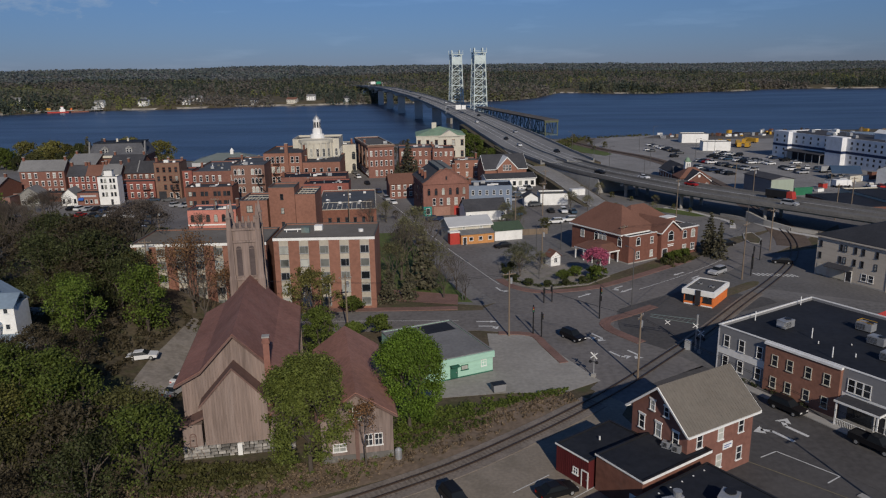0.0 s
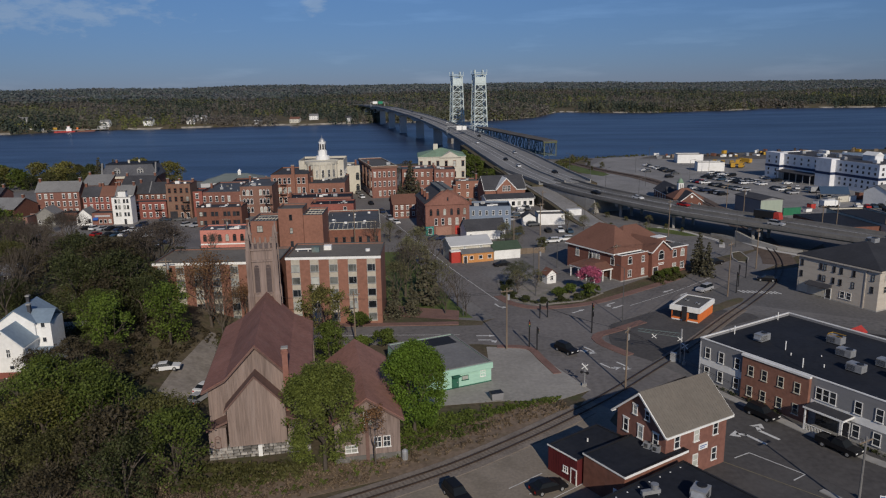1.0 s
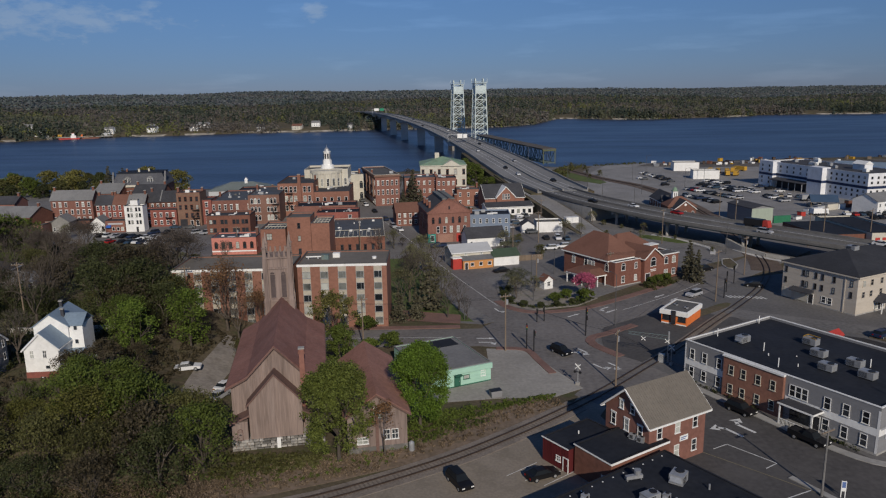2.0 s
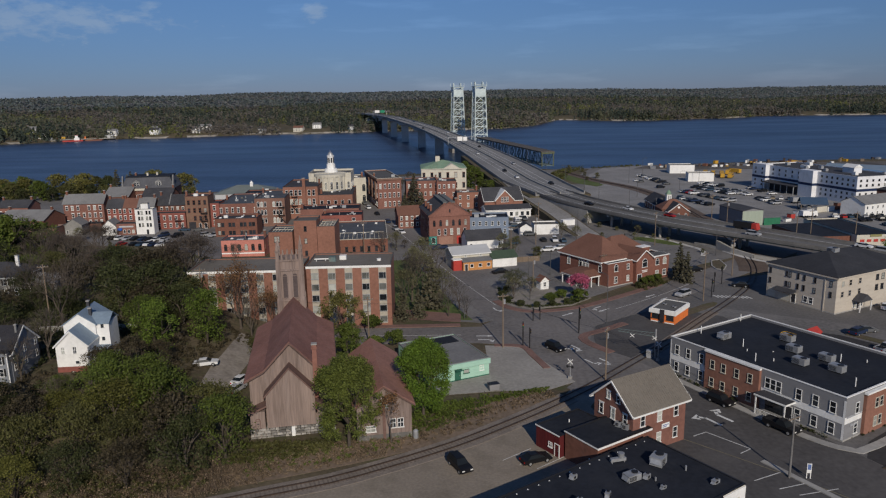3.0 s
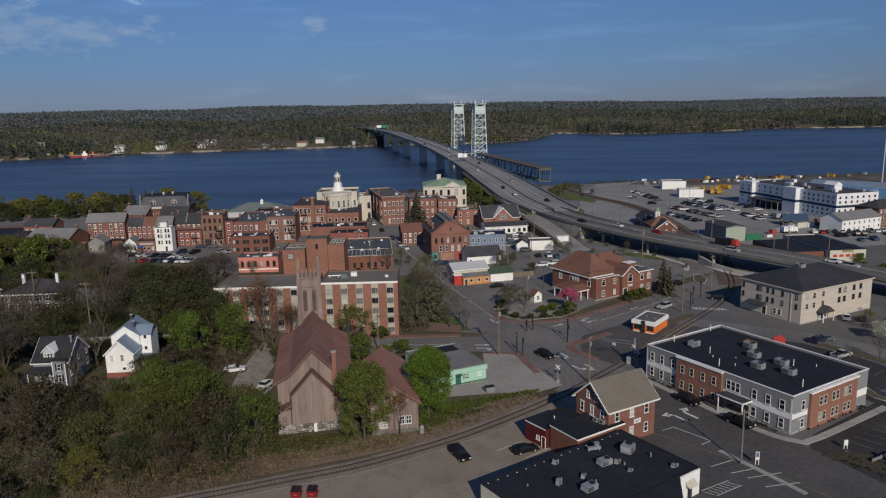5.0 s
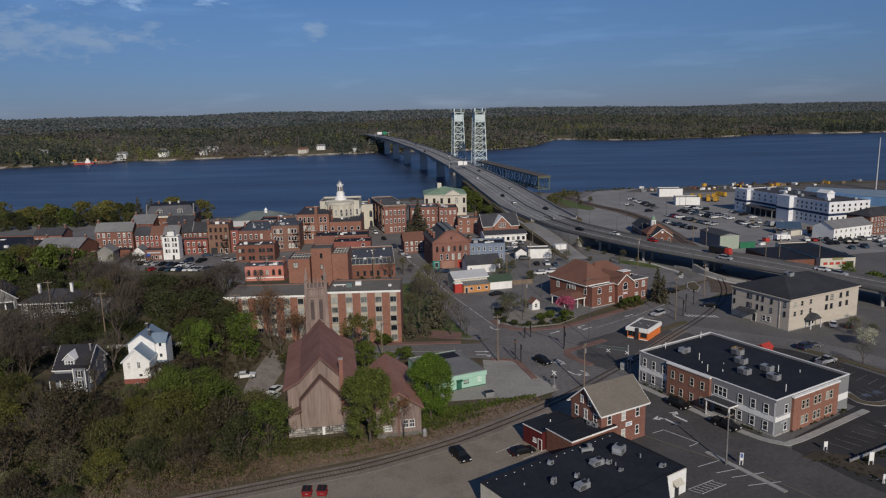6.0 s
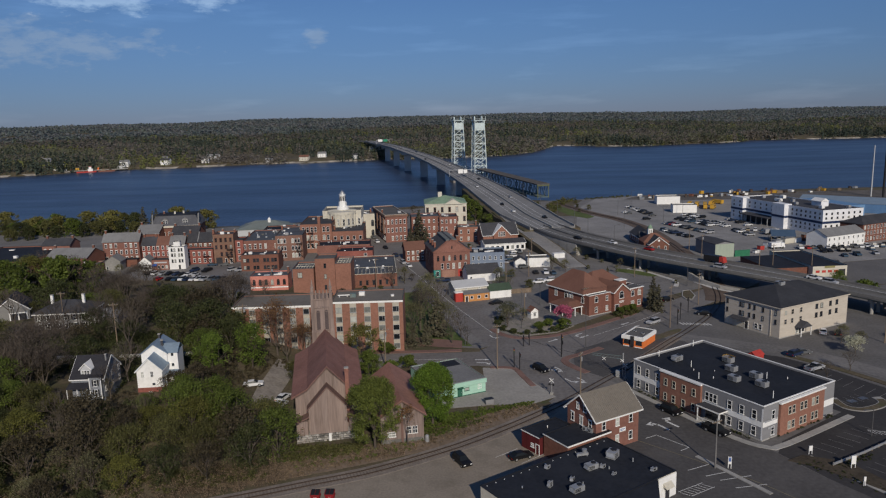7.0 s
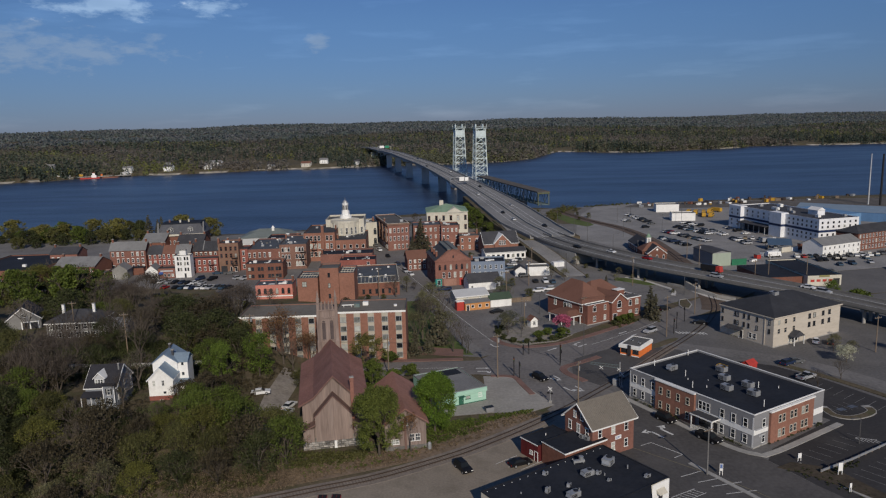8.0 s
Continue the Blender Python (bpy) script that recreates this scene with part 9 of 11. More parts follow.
    ("S", 58.5, 233.0, 12.0), ("s", 60.5, 240.0, 7.0), ("h", 50.0, 231.0, 1.6), ("h", 52.5, 232.6, 1.6), ("h", 47.8, 229.4, 1.5), ("H", 45.5, 226.5, 1.8), ("S", 53.1, 281.0, 7.5), ("p", 33.0, 296.0, 8.0), ("b", 30.0, 305.0, 8.0), ("p", 38.0, 292.0, 7.0), ("b", 21.0, 262.0, 8.5), ("p", 14.0, 268.0, 8.0), ("s", 60.0, 231.0, 6.5), ("b", 108, 236, 6.0), ("g", 126, 250, 7.5), ("h", 133, 246, 4.0),
    ("b", 41.5, 328.0, 5.5), ("p", 47.0, 321.0, 6.5), ("b", 50.5, 316.0, 4.5), ("b", 56.0, 309.0, 3.5), ("p", 62.0, 300.0, 5.0), ("b", 66.0, 293.0, 4.0), ("b", 70.0, 288.0, 3.2), ("p", 58.0, 288.0, 4.5), ("b", 48.0, 296.0, 4.0), ("b", 76.0, 268.0, 3.5), ("b", 9.0, 432.0, 9.5), ("r", 12.5, 424.0, 11.0), ("a", 4.0, 447.0, 10.0), ("b", 3.0, 424.0, 8.0), ("a", 10.0, 415.0, 8.5), ("c", 12.0, 404.0, 9.0), ("r", 13.5, 394.0, 10.5), ("b", 15.0, 383.0, 8.0), ("b", 17.5, 371.0, 7.0), ("p", 21.0, 360.0, 7.0), ("b", 24.0, 350.0, 5.5), ("c", 8.5, 424.0, 9.5), ("p", 10.5, 272.0, 9.0), ("b", -1.5, 340.0, 8.0), ("p", -15.0, 247.0, 14.0), ("r", -19.0, 243.0, 12.0), ("r", -46.5, 251.0, 9.5), ("p", 4.0, 284.0, 7.0), ("b", 16.0, 286.0, 6.0), ("b", 17.0, 362.0, 6.5), ("b", 20.0, 350.0, 5.0), ("p", 47.0, 441.0, 5.5), ("b", 52.0, 452.0, 5.0), ("b", 78.0, 480.0, 7.5), ("b", 72.0, 492.0, 6.0),
    # downtown
    ("S", -31.8, 366.0, 13.8), ("S", -23.5, 363.0, 15.0), ("S", -15.0, 361.0, 13.0), ("s", -27.5, 372.0, 12.0), ("b", -8.0, 356.0, 8.0), ("a", 2.2, 440.0, 12.9), ("a", -4.0, 446.0, 9.5), ("c", 8.0, 430.0, 11.0), ("c", 12.5, 422.0, 9.5), ("r", 18.0, 418.0, 11.5), ("b", 18.5, 398.0, 9.0), ("r", -38.5, 470.0, 15.0), ("b", -62.0, 432.0, 17.0), ("r", -40.0, 437.0, 14.0), ("b", -70.0, 447.0, 14.0), ("b", -78.0, 452.0, 12.0), ("b", 20, 375, 8.0), ("a", 14, 372, 7.0), ("p", -33, 350, 5.0),
    ("a", 0.2, 471.4, 11), ("b", 5.3, 457.2, 10), ("c", 10.7, 443.8, 9), ("b", 17.1, 437.9, 8), ("a", -4.8, 489.4, 12), ("b", 46, 505, 7.0), ("b", 52, 492, 6.0), ("p", 66, 522, 6.0), ("b", 74, 515, 6.5), ("r", 59, 480, 5.5), ("b", 70, 470, 5.0),
    # right edge
    ("p", 101.0, 197.0, 7.0), ("p", 104.0, 193.0, 6.0), ("b", 119, 194, 6.0), ("n", 84, 170, 6.0), ("n", 92, 175, 6.5), ("p", 127, 184, 6.0)):
    base = FAR.get(k, KINDS[k]) if y > 218 else KINDS[k]
    full = {"h": 2.4, "H": 2.0}.get(k, 10.0)
    put(base, stand(x, y, hgt / full * (0.92 if k in "ab" else 1.0)))
wood = random.Random(17)
KEEP_OUT = [(-79, 143, -60, 168), (-95, 141, -77, 163), (-149, 180, -130, 216), (-131, 182, -100, 206), (-58, 140, -40, 186), (-68, 188, -18, 210), (-47, 136, -20, 172)]
OPEN_AIR = [(-82, 133, -65, 143), (-126, 166, -112, 182), (-131, 196, -100, 216)]
for _ in range(150):
    x, y = wood.uniform(-185, -60), wood.uniform(109, 205)
    if x < -0.68 * (y + 25) or any(a < x < c and b < y < d for a, b, c, d in KEEP_OUT):
        continue
    k = wood.choices("abcrpnmy", (3, 5, 7, 4, 3, 2, 4, 3) if x > -85 else (2, 4, 12, 2, 0, 2, 2, 2))[0]
    tall = wood.uniform(0.55, 1.0) * (7.5 if y < 148 else 10.5)
    if not any(a < x < c and b < y < d for a, b, c, d in OPEN_AIR):
        put(KINDS[k], stand(x, y, tall / 10))
put(tree("blossom_tree", "white blossoming tree beside a parking yard", leaf_mat("white_blossom", (0.42, 0.42, 0.32)), 52, 5.2, 5.6, 26, 0.12, 0.8, 0.12, 0.2, 4, 30), stand(100.0, 188.0))
put(tree("cherry_tree", "pink blossoming cherry tree at the corner park", LEAF_PINK, 51, 7.0, 5.4, 45, 0.16, 0.8, 0.12, 0.25, 4, 20), stand(27.6, 215.4))
banks = [tree(nm, lb, lf, sd, 10, 11, 22, 0.32, 1.0, 0.2, 0.1, 3, 120, group="river bank trees") for nm, lb, lf, sd in (("willow_tree", "yellow-green spring willow on the river bank", LEAF_YELLOW, 71), ("riverside_tree", "dark bushy tree on the river bank", LEAF_DARK, 72), ("riverside_tree", "olive tree on the river bank", LEAF_OLIVE, 73), ("riverside_tree", "fresh green tree on the river bank", LEAF_GREEN, 74))]
tr_ = random.Random(8)
for x in range(-400, -290, 7):
    put(tr_.choice(banks), stand(x + tr_.uniform(-3, 3), float(near_shore(x)) - 14 + tr_.uniform(-9, 5), tr_.uniform(0.75, 1.15)))
for x, y, hgt, k in ((-258, 432, 7.6, 3), (-247, 430, 5.5, 1), (-238, 435, 7.5, 0), (-225, 436, 7.6, 0), (-229, 425, 6.0, 2), (-218, 438, 8.2, 2), (-210, 436, 9.4, 1), (-163, 432, 7.4, 0), (-172, 436, 6.0, 3), (-285, 428, 7.6, 2), (-273, 425, 6.5, 1), (-268, 428, 4.0, 2), (-184, 436, 8.4, 0), (-290, 420, 4.5, 1), (-203, 420, 6.0, 2)):
    put(banks[k], stand(x, y, hgt / 7))
for x in range(-288, -204, 5):
    put(tr_.choice(banks), stand(x + tr_.uniform(-3, 3), float(near_shore(x)) - 20 + tr_.uniform(-8, 4), tr_.uniform(0.65, 1.0)))
for x, y, hgt, k in ((-272, 417, 7.5, 1), (-262, 410, 6.5, 1), (-252, 412, 8.0, 2), (-244, 409, 6.5, 1), (-236, 412, 7.5, 3), (-228, 410, 6.5, 1), (-266, 399, 6.0, 2), (-256, 401, 5.0, 1), (-220, 414, 7.0, 2)):
    put(banks[k], stand(x, y, hgt / 7))
for x, y, hgt in ((-199, 425, 11.0), (-191, 425, 10.2), (-196, 431, 8.5)):
    put(spruce_a, stand(x, y, hgt / 10))

# undergrowth: dry brush along the railway, low green growth
def growth(name, label, material, areas, size, seed, category):
    r = np.random.default_rng(seed)
    C, R = [], []
    for x0, y0, x1, y1, half, n, hgt in areas:
        for _ in range(n):
            t, o = r.random(), r.uniform(-1, 1) * half
            dx, dy = x1 - x0, y1 - y0
            ln = math.hypot(dx, dy)
            x, y = x0 + dx * t - dy / ln * o, y0 + dy * t + dx / ln * o
            hh = hgt * r.uniform(0.25, 1.0)
            C.append((x, y, float(ground_z(x, y)) + hh * 0.45))
            R.append(hh * r.uniform(0.45, 0.8))
    V, F = leaf_quads(C, R, 22, size, 0.7, seed)
    tagged(new(name, fast_mesh(name, V, F, material)), label, category, kind="stuff")


growth("dry_brush", "tangled brown brush along the railway bank", BRUSH, [(-112, 112, -62, 117, 4, 420, 1.6), (-62, 117, -36, 127, 5, 620, 1.7), (-36, 127.5, -14, 136, 3.2, 520, 0.9), (-14, 136.5, 2, 147.5, 3.0, 300, 0.6), (2, 148, 14, 156, 2.0, 260, 0.5), (-52, 120.5, -30, 128, 3, 360, 1.3)], 0.11, 3, "brush")
growth("green_undergrowth", "low green bushes beside the railway bank", LEAF_OLIVE, [(-36, 131, -22, 135.5, 1.8, 170, 1.5), (-36, 135.6, -22, 136.2, 0.8, 150, 1.1), (-62, 118, -38, 127, 3, 120, 1.8), (-112, 112, -64, 119, 4, 150, 2.0), (46, 224, 54, 231.5, 1.2, 60, 1.2), (-33, 205, -33, 250, 2.0, 50, 0.6)], 0.2, 4, "bushes")
growth("lot_hedge", "fresh green bushes along the edge of a bare lot", LEAF_GREEN, [(-6, 149, 6, 154.5, 1.6, 60, 1.3), (-14, 141.5, -4, 148.5, 2, 90, 2.0), (4, 154.5, 14, 157.5, 0.8, 40, 0.5)], 0.16, 14, "bushes")
growth("park_hedge", "low clipped dark hedge round a corner park", LEAF_DARK, [(8.2, 212.6, 14.6, 208, 0.5, 50, 0.9), (14.6, 208, 25, 210.6, 0.5, 70, 0.9), (25, 210.6, 30, 216, 0.5, 45, 0.9), (7.6, 214, 7.4, 227, 0.5, 70, 0.9)], 0.13, 15, "hedge")
growth("lot_grass", "patches of fresh green grass beside a bare lot", LEAF_GREEN, [(-34, 129.5, -12, 138, 3.0, 200, 0.7), (-13, 139, 2, 149.5, 1.8, 170, 1.3), (2, 152.5, 12, 156.8, 1.0, 160, 0.6), (-10, 146.5, 0, 151, 1.2, 110, 1.2)], 0.12, 16, "grass")
growth("thicket", "dense dark green thicket under the trees", LEAF_DARK, [(-120, 128, -60, 130, 8, 420, 2.4), (-110, 140, -70, 141, 3, 160, 2.0), (-115, 158, -96, 158, 8, 200, 2.6), (-108, 172, -64, 172, 7, 420, 2.6), (-114, 188, -84, 186, 8, 330, 2.8), (-128, 190, -108, 194, 3, 120, 2.0), (-120, 150, -96, 146, 6, 260, 2.4), (-126, 182, -70, 188, 6, 300, 2.4), (-82, 150, -78, 168, 3, 120, 2.0), (-90, 118, -60, 122, 4, 200, 2.2)], 0.2, 6, "bushes")
growth("brown_scrub", "dark leafless scrub between the houses", LEAF_RUST, [(-110, 142, -50, 146, 6, 420, 2.0), (-120, 168, -62, 176, 8, 480, 1.8), (-64, 148, -58, 178, 4, 160, 1.6), (-66, 180, -38, 180, 3, 160, 1.0), (-56, 146, -54, 178, 2.5, 160, 1.2), (-130, 205, -70, 232, 12, 300, 1.8), (-110, 205, -70, 230, 12, 200, 1.8), (-150, 262, -110, 262, 14, 160, 1.6)], 0.2, 5, "brush")


# ---- woods beyond the river ----
def far_woods(name, label, material, seed, rows, clumps, hgt, wide, size, least=-0.1, spire=False, uneven=0.3):
    """Distant trees as loose clumps of foliage, round-headed or pointed, joined into one mesh."""
    r = np.random.default_rng(seed)
    C = []
    for d0, d1, n in rows:
        past = d0 + (d1 - d0) * r.random(n)
        X = r.uniform(-1, 1, n) * ((1250 + past) * 0.75 + 60)
        Y = far_shore(X) + 6 + past
        patch = np.sin(X * 0.0085 + seed * 1.7) * np.cos(Y * 0.0105 + seed * 2.3) + 0.7 * np.sin(X * 0.021 + Y * 0.026 + seed * 0.9) + 0.4 * np.sin(X * 0.05 - Y * 0.043 + seed)
        keep = (Y > 950) & (np.abs(X) < Y * 0.78 + 60) & (patch + r.normal(size=n) * 0.15 > least)
        C.append(np.stack([X[keep], Y[keep]], 1))
    C = np.concatenate(C)
    n = len(C)
    Z = ground_z(C[:, 0], C[:, 1]) - 1.0
    H = hgt * r.uniform(0.95 - uneven, 1.0 + uneven, n) * (1 + 0.2 * np.sin(C[:, 0] * 0.021 + seed) * np.sin(C[:, 1] * 0.017 + seed * 2))
    k = r.random((n, clumps)) ** 0.75
    an = r.uniform(0, 2 * math.pi, (n, clumps))
    prof = (1.02 - k) if spire else np.sqrt(np.clip(1 - (np.clip(k - 0.45, -0.45, 1) / 0.56) ** 2, 0.05, 1))
    rad = H[:, None] * wide * prof * np.sqrt(r.uniform(0.25, 1.0, (n, clumps)))
    out = np.stack([np.cos(an), np.sin(an), np.zeros_like(an)], -1)
    P = np.stack([C[:, :1] + rad * np.cos(an), C[:, 1:] + rad * np.sin(an), Z[:, None] + H[:, None] * k], -1).reshape(-1, 3)
    nrm = (out * 0.8 + np.array([0, 0, 0.55]) + (k[..., None] - 0.4) * np.array([0, 0, 1.0]) + r.normal(size=out.shape) * 0.25).reshape(-1, 3)
    nrm /= np.linalg.norm(nrm, axis=1)[:, None]
    u = np.cross(nrm, r.normal(size=nrm.shape))
    u /= np.linalg.norm(u, axis=1)[:, None]
    w = np.cross(nrm, u)
    sz = (np.repeat(H / hgt, clumps) * size * r.uniform(0.6, 1.4, len(P)))[:, None]
    V = np.stack([P - u * sz, P - w * sz * 0.75, P + u * sz, P + w * sz * 0.75], 1).reshape(-1, 3)
    me = fast_mesh(name, V, np.arange(len(V)).reshape(-1, 4), material)
    tagged(new(name, me), label, "woods", kind="stuff")


# shore foliage paler and greyer than near leaves, some haze put into the colour
HAZED_SHORE_MATS = (leaf_mat("far_olive_woods", (0.16, 0.168, 0.105), 0.3, 0.5, 0.2, 0.03, 0.1), leaf_mat("far_grey_woods", (0.19, 0.17, 0.145), 0.3, 0.5, 0.2, 0.03, 0.1), leaf_mat("far_dark_woods", (0.075, 0.095, 0.072), 0.3, 0.4, 0.2, 0.03, 0.1), leaf_mat("far_green_woods", (0.215, 0.23, 0.08), 0.3, 0.5, 0.2, 0.03, 0.1))
# hill foliage bleached towards blue-grey: the distance haze is in these colours
HAZY_HILL_MATS = (leaf_mat("hazy_olive_woods", (0.19, 0.215, 0.2), 0.3, 0.5, 0.1, 0.012, 0.03), leaf_mat("hazy_grey_woods", (0.235, 0.24, 0.24), 0.3, 0.5, 0.1, 0.012, 0.03), leaf_mat("hazy_spruce_woods", (0.135, 0.165, 0.165), 0.3, 0.5, 0.1, 0.012, 0.03), leaf_mat("hazy_green_woods", (0.175, 0.21, 0.18), 0.3, 0.5, 0.1, 0.012, 0.03))
for i, (m_, hm_, share) in enumerate(zip(HAZED_SHORE_MATS, HAZY_HILL_MATS, (0.42, 0.5, 0.38, 0.2))):
    kind_ = ("olive", "leafless grey-brown", "dark evergreen", "fresh green")[i]
    dark_ = i == 2
    lo_ = 0.8 if i == 3 else 0.1
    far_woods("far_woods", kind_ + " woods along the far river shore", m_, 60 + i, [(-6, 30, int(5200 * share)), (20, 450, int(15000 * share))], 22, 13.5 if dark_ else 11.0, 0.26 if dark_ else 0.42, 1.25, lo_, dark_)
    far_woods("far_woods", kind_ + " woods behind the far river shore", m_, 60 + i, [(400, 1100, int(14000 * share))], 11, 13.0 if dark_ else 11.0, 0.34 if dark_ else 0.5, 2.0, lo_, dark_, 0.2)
    far_woods("far_hill_woods", kind_ + " woods on the far hills, paled by painted haze", hm_, 80 + i, [(1100, 1900, int(14000 * share)), (1800, 3400, int(16000 * share))], 8, 12, 0.6, 3.0, -0.1, False, 0.1)

# rocky beach where the woods meet the water
bx_ = np.arange(-1500, 1500, 12.0)
probe_ = np.arange(-16, 30, 0.5)
edge_ = [float(far_shore(x)) + float(probe_[np.argmax(ground_z(np.full(len(probe_), x), far_shore(x) + probe_) > WATER_Z)]) for x in bx_]
bm_ = MB()
for k in range(len(bx_) - 1):
    for lo, hi in ((-1.0, 2.0), (2.0, 4.5)):
        q_ = [(bx_[k], edge_[k] + lo), (bx_[k + 1], edge_[k + 1] + lo), (bx_[k + 1], edge_[k + 1] + hi), (bx_[k], edge_[k] + hi)]
        bm_.face(*[(x, y, max(float(ground_z(x, y)), WATER_Z - 0.3) + 0.35) for x, y in q_])
structure("shore_beach", bm_, mat("shore_rock", (0.3, 0.275, 0.235), 0.95, 0.5, 0.02, 0.15, 0.2, dirt=(0.1, 0.095, 0.075), dirt_amount=0.9), "pale stony beach below the woods", "beach")

# ---- vehicles ----
CAR_COLS = {"white": (0.7, 0.71, 0.72), "black": (0.012, 0.012, 0.014), "silver": (0.4, 0.41, 0.43), "grey": (0.12, 0.125, 0.13), "red": (0.36, 0.02, 0.02), "blue": (0.04, 0.075, 0.12), "navy": (0.02, 0.035, 0.08), "tan": (0.3, 0.25, 0.18)}
TYRE = mat("tyre_rubber", (0.015, 0.015, 0.016), 0.85, 0.2, 1, 3, 0)
CAR_GLASS = mat("car_glass", (0.012, 0.015, 0.018), 0.32, 0.2, 1, 1, 0, spec=0.3)
LAMP_RED = mat("tail_lamp", (0.35, 0.01, 0.01), 0.3, 0.1, 1, 1, 0)
LAMP_CLEAR = mat("head_lamp", (0.7, 0.7, 0.68), 0.15, 0.1, 1, 1, 0)
SHAPES = {
    "car": (4.6, 1.8, [(-2.3, 0.32), (2.3, 0.32), (2.3, 0.68), (2.1, 0.78), (1.0, 0.95), (-1.6, 1.0), (-2.25, 0.95)], [(-1.75, 1.05, 0.95), (-1.15, 0.25, 1.42)], False),
    "suv": (4.75, 1.9, [(-2.35, 0.4), (2.35, 0.4), (2.35, 0.85), (2.15, 0.98), (1.05, 1.1), (-2.2, 1.12), (-2.35, 1.0)], [(-2.25, 1.05, 1.1), (-2.0, 0.35, 1.72), ], False),
    "pickup": (5.6, 1.95, [(-2.8, 0.5), (2.8, 0.5), (2.8, 0.95), (2.6, 1.08), (1.4, 1.15), (-2.8, 1.15)], [(-0.6, 1.4, 1.15), (-0.35, 0.75, 1.82)], True),
}
CARS = {}


def car(kind, colour, m, where="parked on asphalt", near=True):
    """A parked vehicle: body, glasshouse, roof, wheels and lamps; built once for each kind and colour."""
    key = (kind, colour, near)
    if key in CARS:
        o = copy_thing(CARS[key], m)
        o["label"] = f"{colour} {'pickup truck' if kind == 'pickup' else 'sport utility car' if kind == 'suv' else 'saloon car'} {where}"
        return o
    ln, wd, prof, ((a0, a1, za), (b0, b1, zb)), bed = SHAPES[kind]
    paint = mat("car_paint_" + colour, CAR_COLS[colour], 0.42, 0.08, 0.8, 2, 0, metal=0.1)
    b = thing(kind if kind != "suv" else "car", m, f"{colour} {'pickup truck' if kind == 'pickup' else 'sport utility car' if kind == 'suv' else 'saloon car'} {where}", "pickup truck" if kind == "pickup" else "car", "parked cars")
    h_ = wd / 2
    mid = [(x, -h_, z) for x, z in prof]
    inn = [(x * 0.985, -h_ + 0.1, z + (0.03 if z > 0.6 else -0.06)) for x, z in prof]
    body = MB().solid(mid, [(x, -y, z) for x, y, z in mid])
    if bed:
        body.box(-2.78, -h_ + 0.001, 1.15, -0.7, -h_ + 0.1, 1.32).box(-2.78, h_ - 0.1, 1.15, -0.7, h_ - 0.001, 1.32).box(-2.8, -h_ + 0.1, 1.15, -2.7, h_ - 0.1, 1.32)
    part("body", body, paint, b)
    if bed:
        part("bed", MB().box(-2.68, -h_ + 0.11, 1.155, -0.72, h_ - 0.11, 1.17), TYRE, b)
    t = h_ - 0.28
    part("glass", MB().solid([(a0, -h_ + 0.06, za), (a1, -h_ + 0.06, za), (a1, h_ - 0.06, za), (a0, h_ - 0.06, za)], [(b0, -t, zb), (b1, -t, zb), (b1, t, zb), (b0, t, zb)]), CAR_GLASS, b)
    part("roof", MB().solid([(b0 - 0.04, -t - 0.03, zb), (b1 + 0.04, -t - 0.03, zb), (b1 + 0.04, t + 0.03, zb), (b0 - 0.04, t + 0.03, zb)], [(b0 + 0.1, -t + 0.1, zb + 0.06), (b1 - 0.1, -t + 0.1, zb + 0.06), (b1 - 0.1, t - 0.1, zb + 0.06), (b0 + 0.1, t - 0.1, zb + 0.06)]), paint, b)
    r = 0.38 if kind == "pickup" else 0.34
    for x in (-ln * 0.3, ln * 0.31):
        for s in (-1, 1):
            w = part("wheel", MB().tube((x, s * (h_ - 0.2), r), (x, s * (h_ + 0.02), r), r, n=14), TYRE, b)
            if near:
                part("rim", MB().tube((x, s * (h_ + 0.015), r), (x, s * (h_ + 0.035), r), r * 0.6, n=10), GALV, w)
    zl = prof[2][1] - 0.14
    for s in (-1, 1) if near else ():
        part("headlight", MB().box(ln / 2 - 0.02, s * (h_ - 0.28) - 0.2, zl, ln / 2 + 0.03, s * (h_ - 0.28) + 0.2, zl + 0.16), LAMP_CLEAR, b)
        part("tail_light", MB().box(-ln / 2 - 0.03, s * (h_ - 0.2) - 0.13, zl, -ln / 2 + 0.02, s * (h_ - 0.2) + 0.13, zl + 0.22), LAMP_RED, b)
    CARS[key] = b
    return b


cr = random.Random(5)


def any_car():
    return cr.choices(("car", "suv", "pickup"), (5, 4, 2))[0], cr.choices(tuple(CAR_COLS), (6, 7, 4, 5, 1, 2, 3, 1))[0]


def row(x0, y0, x1, y1, n, turn, fill=0.85, z=0.08, where="parked in a row on asphalt"):
    for i in range(n):
        if cr.random() < fill:
            t = i / max(n - 1, 1)
            k, c = any_car()
            car(k, c, pose(x0 + (x1 - x0) * t + cr.uniform(-0.3, 0.3), y0 + (y1 - y0) * t + cr.uniform(-0.3, 0.3), z, 0, 0, turn + cr.choice((0, 180)) + cr.uniform(-3, 3)), where, False)


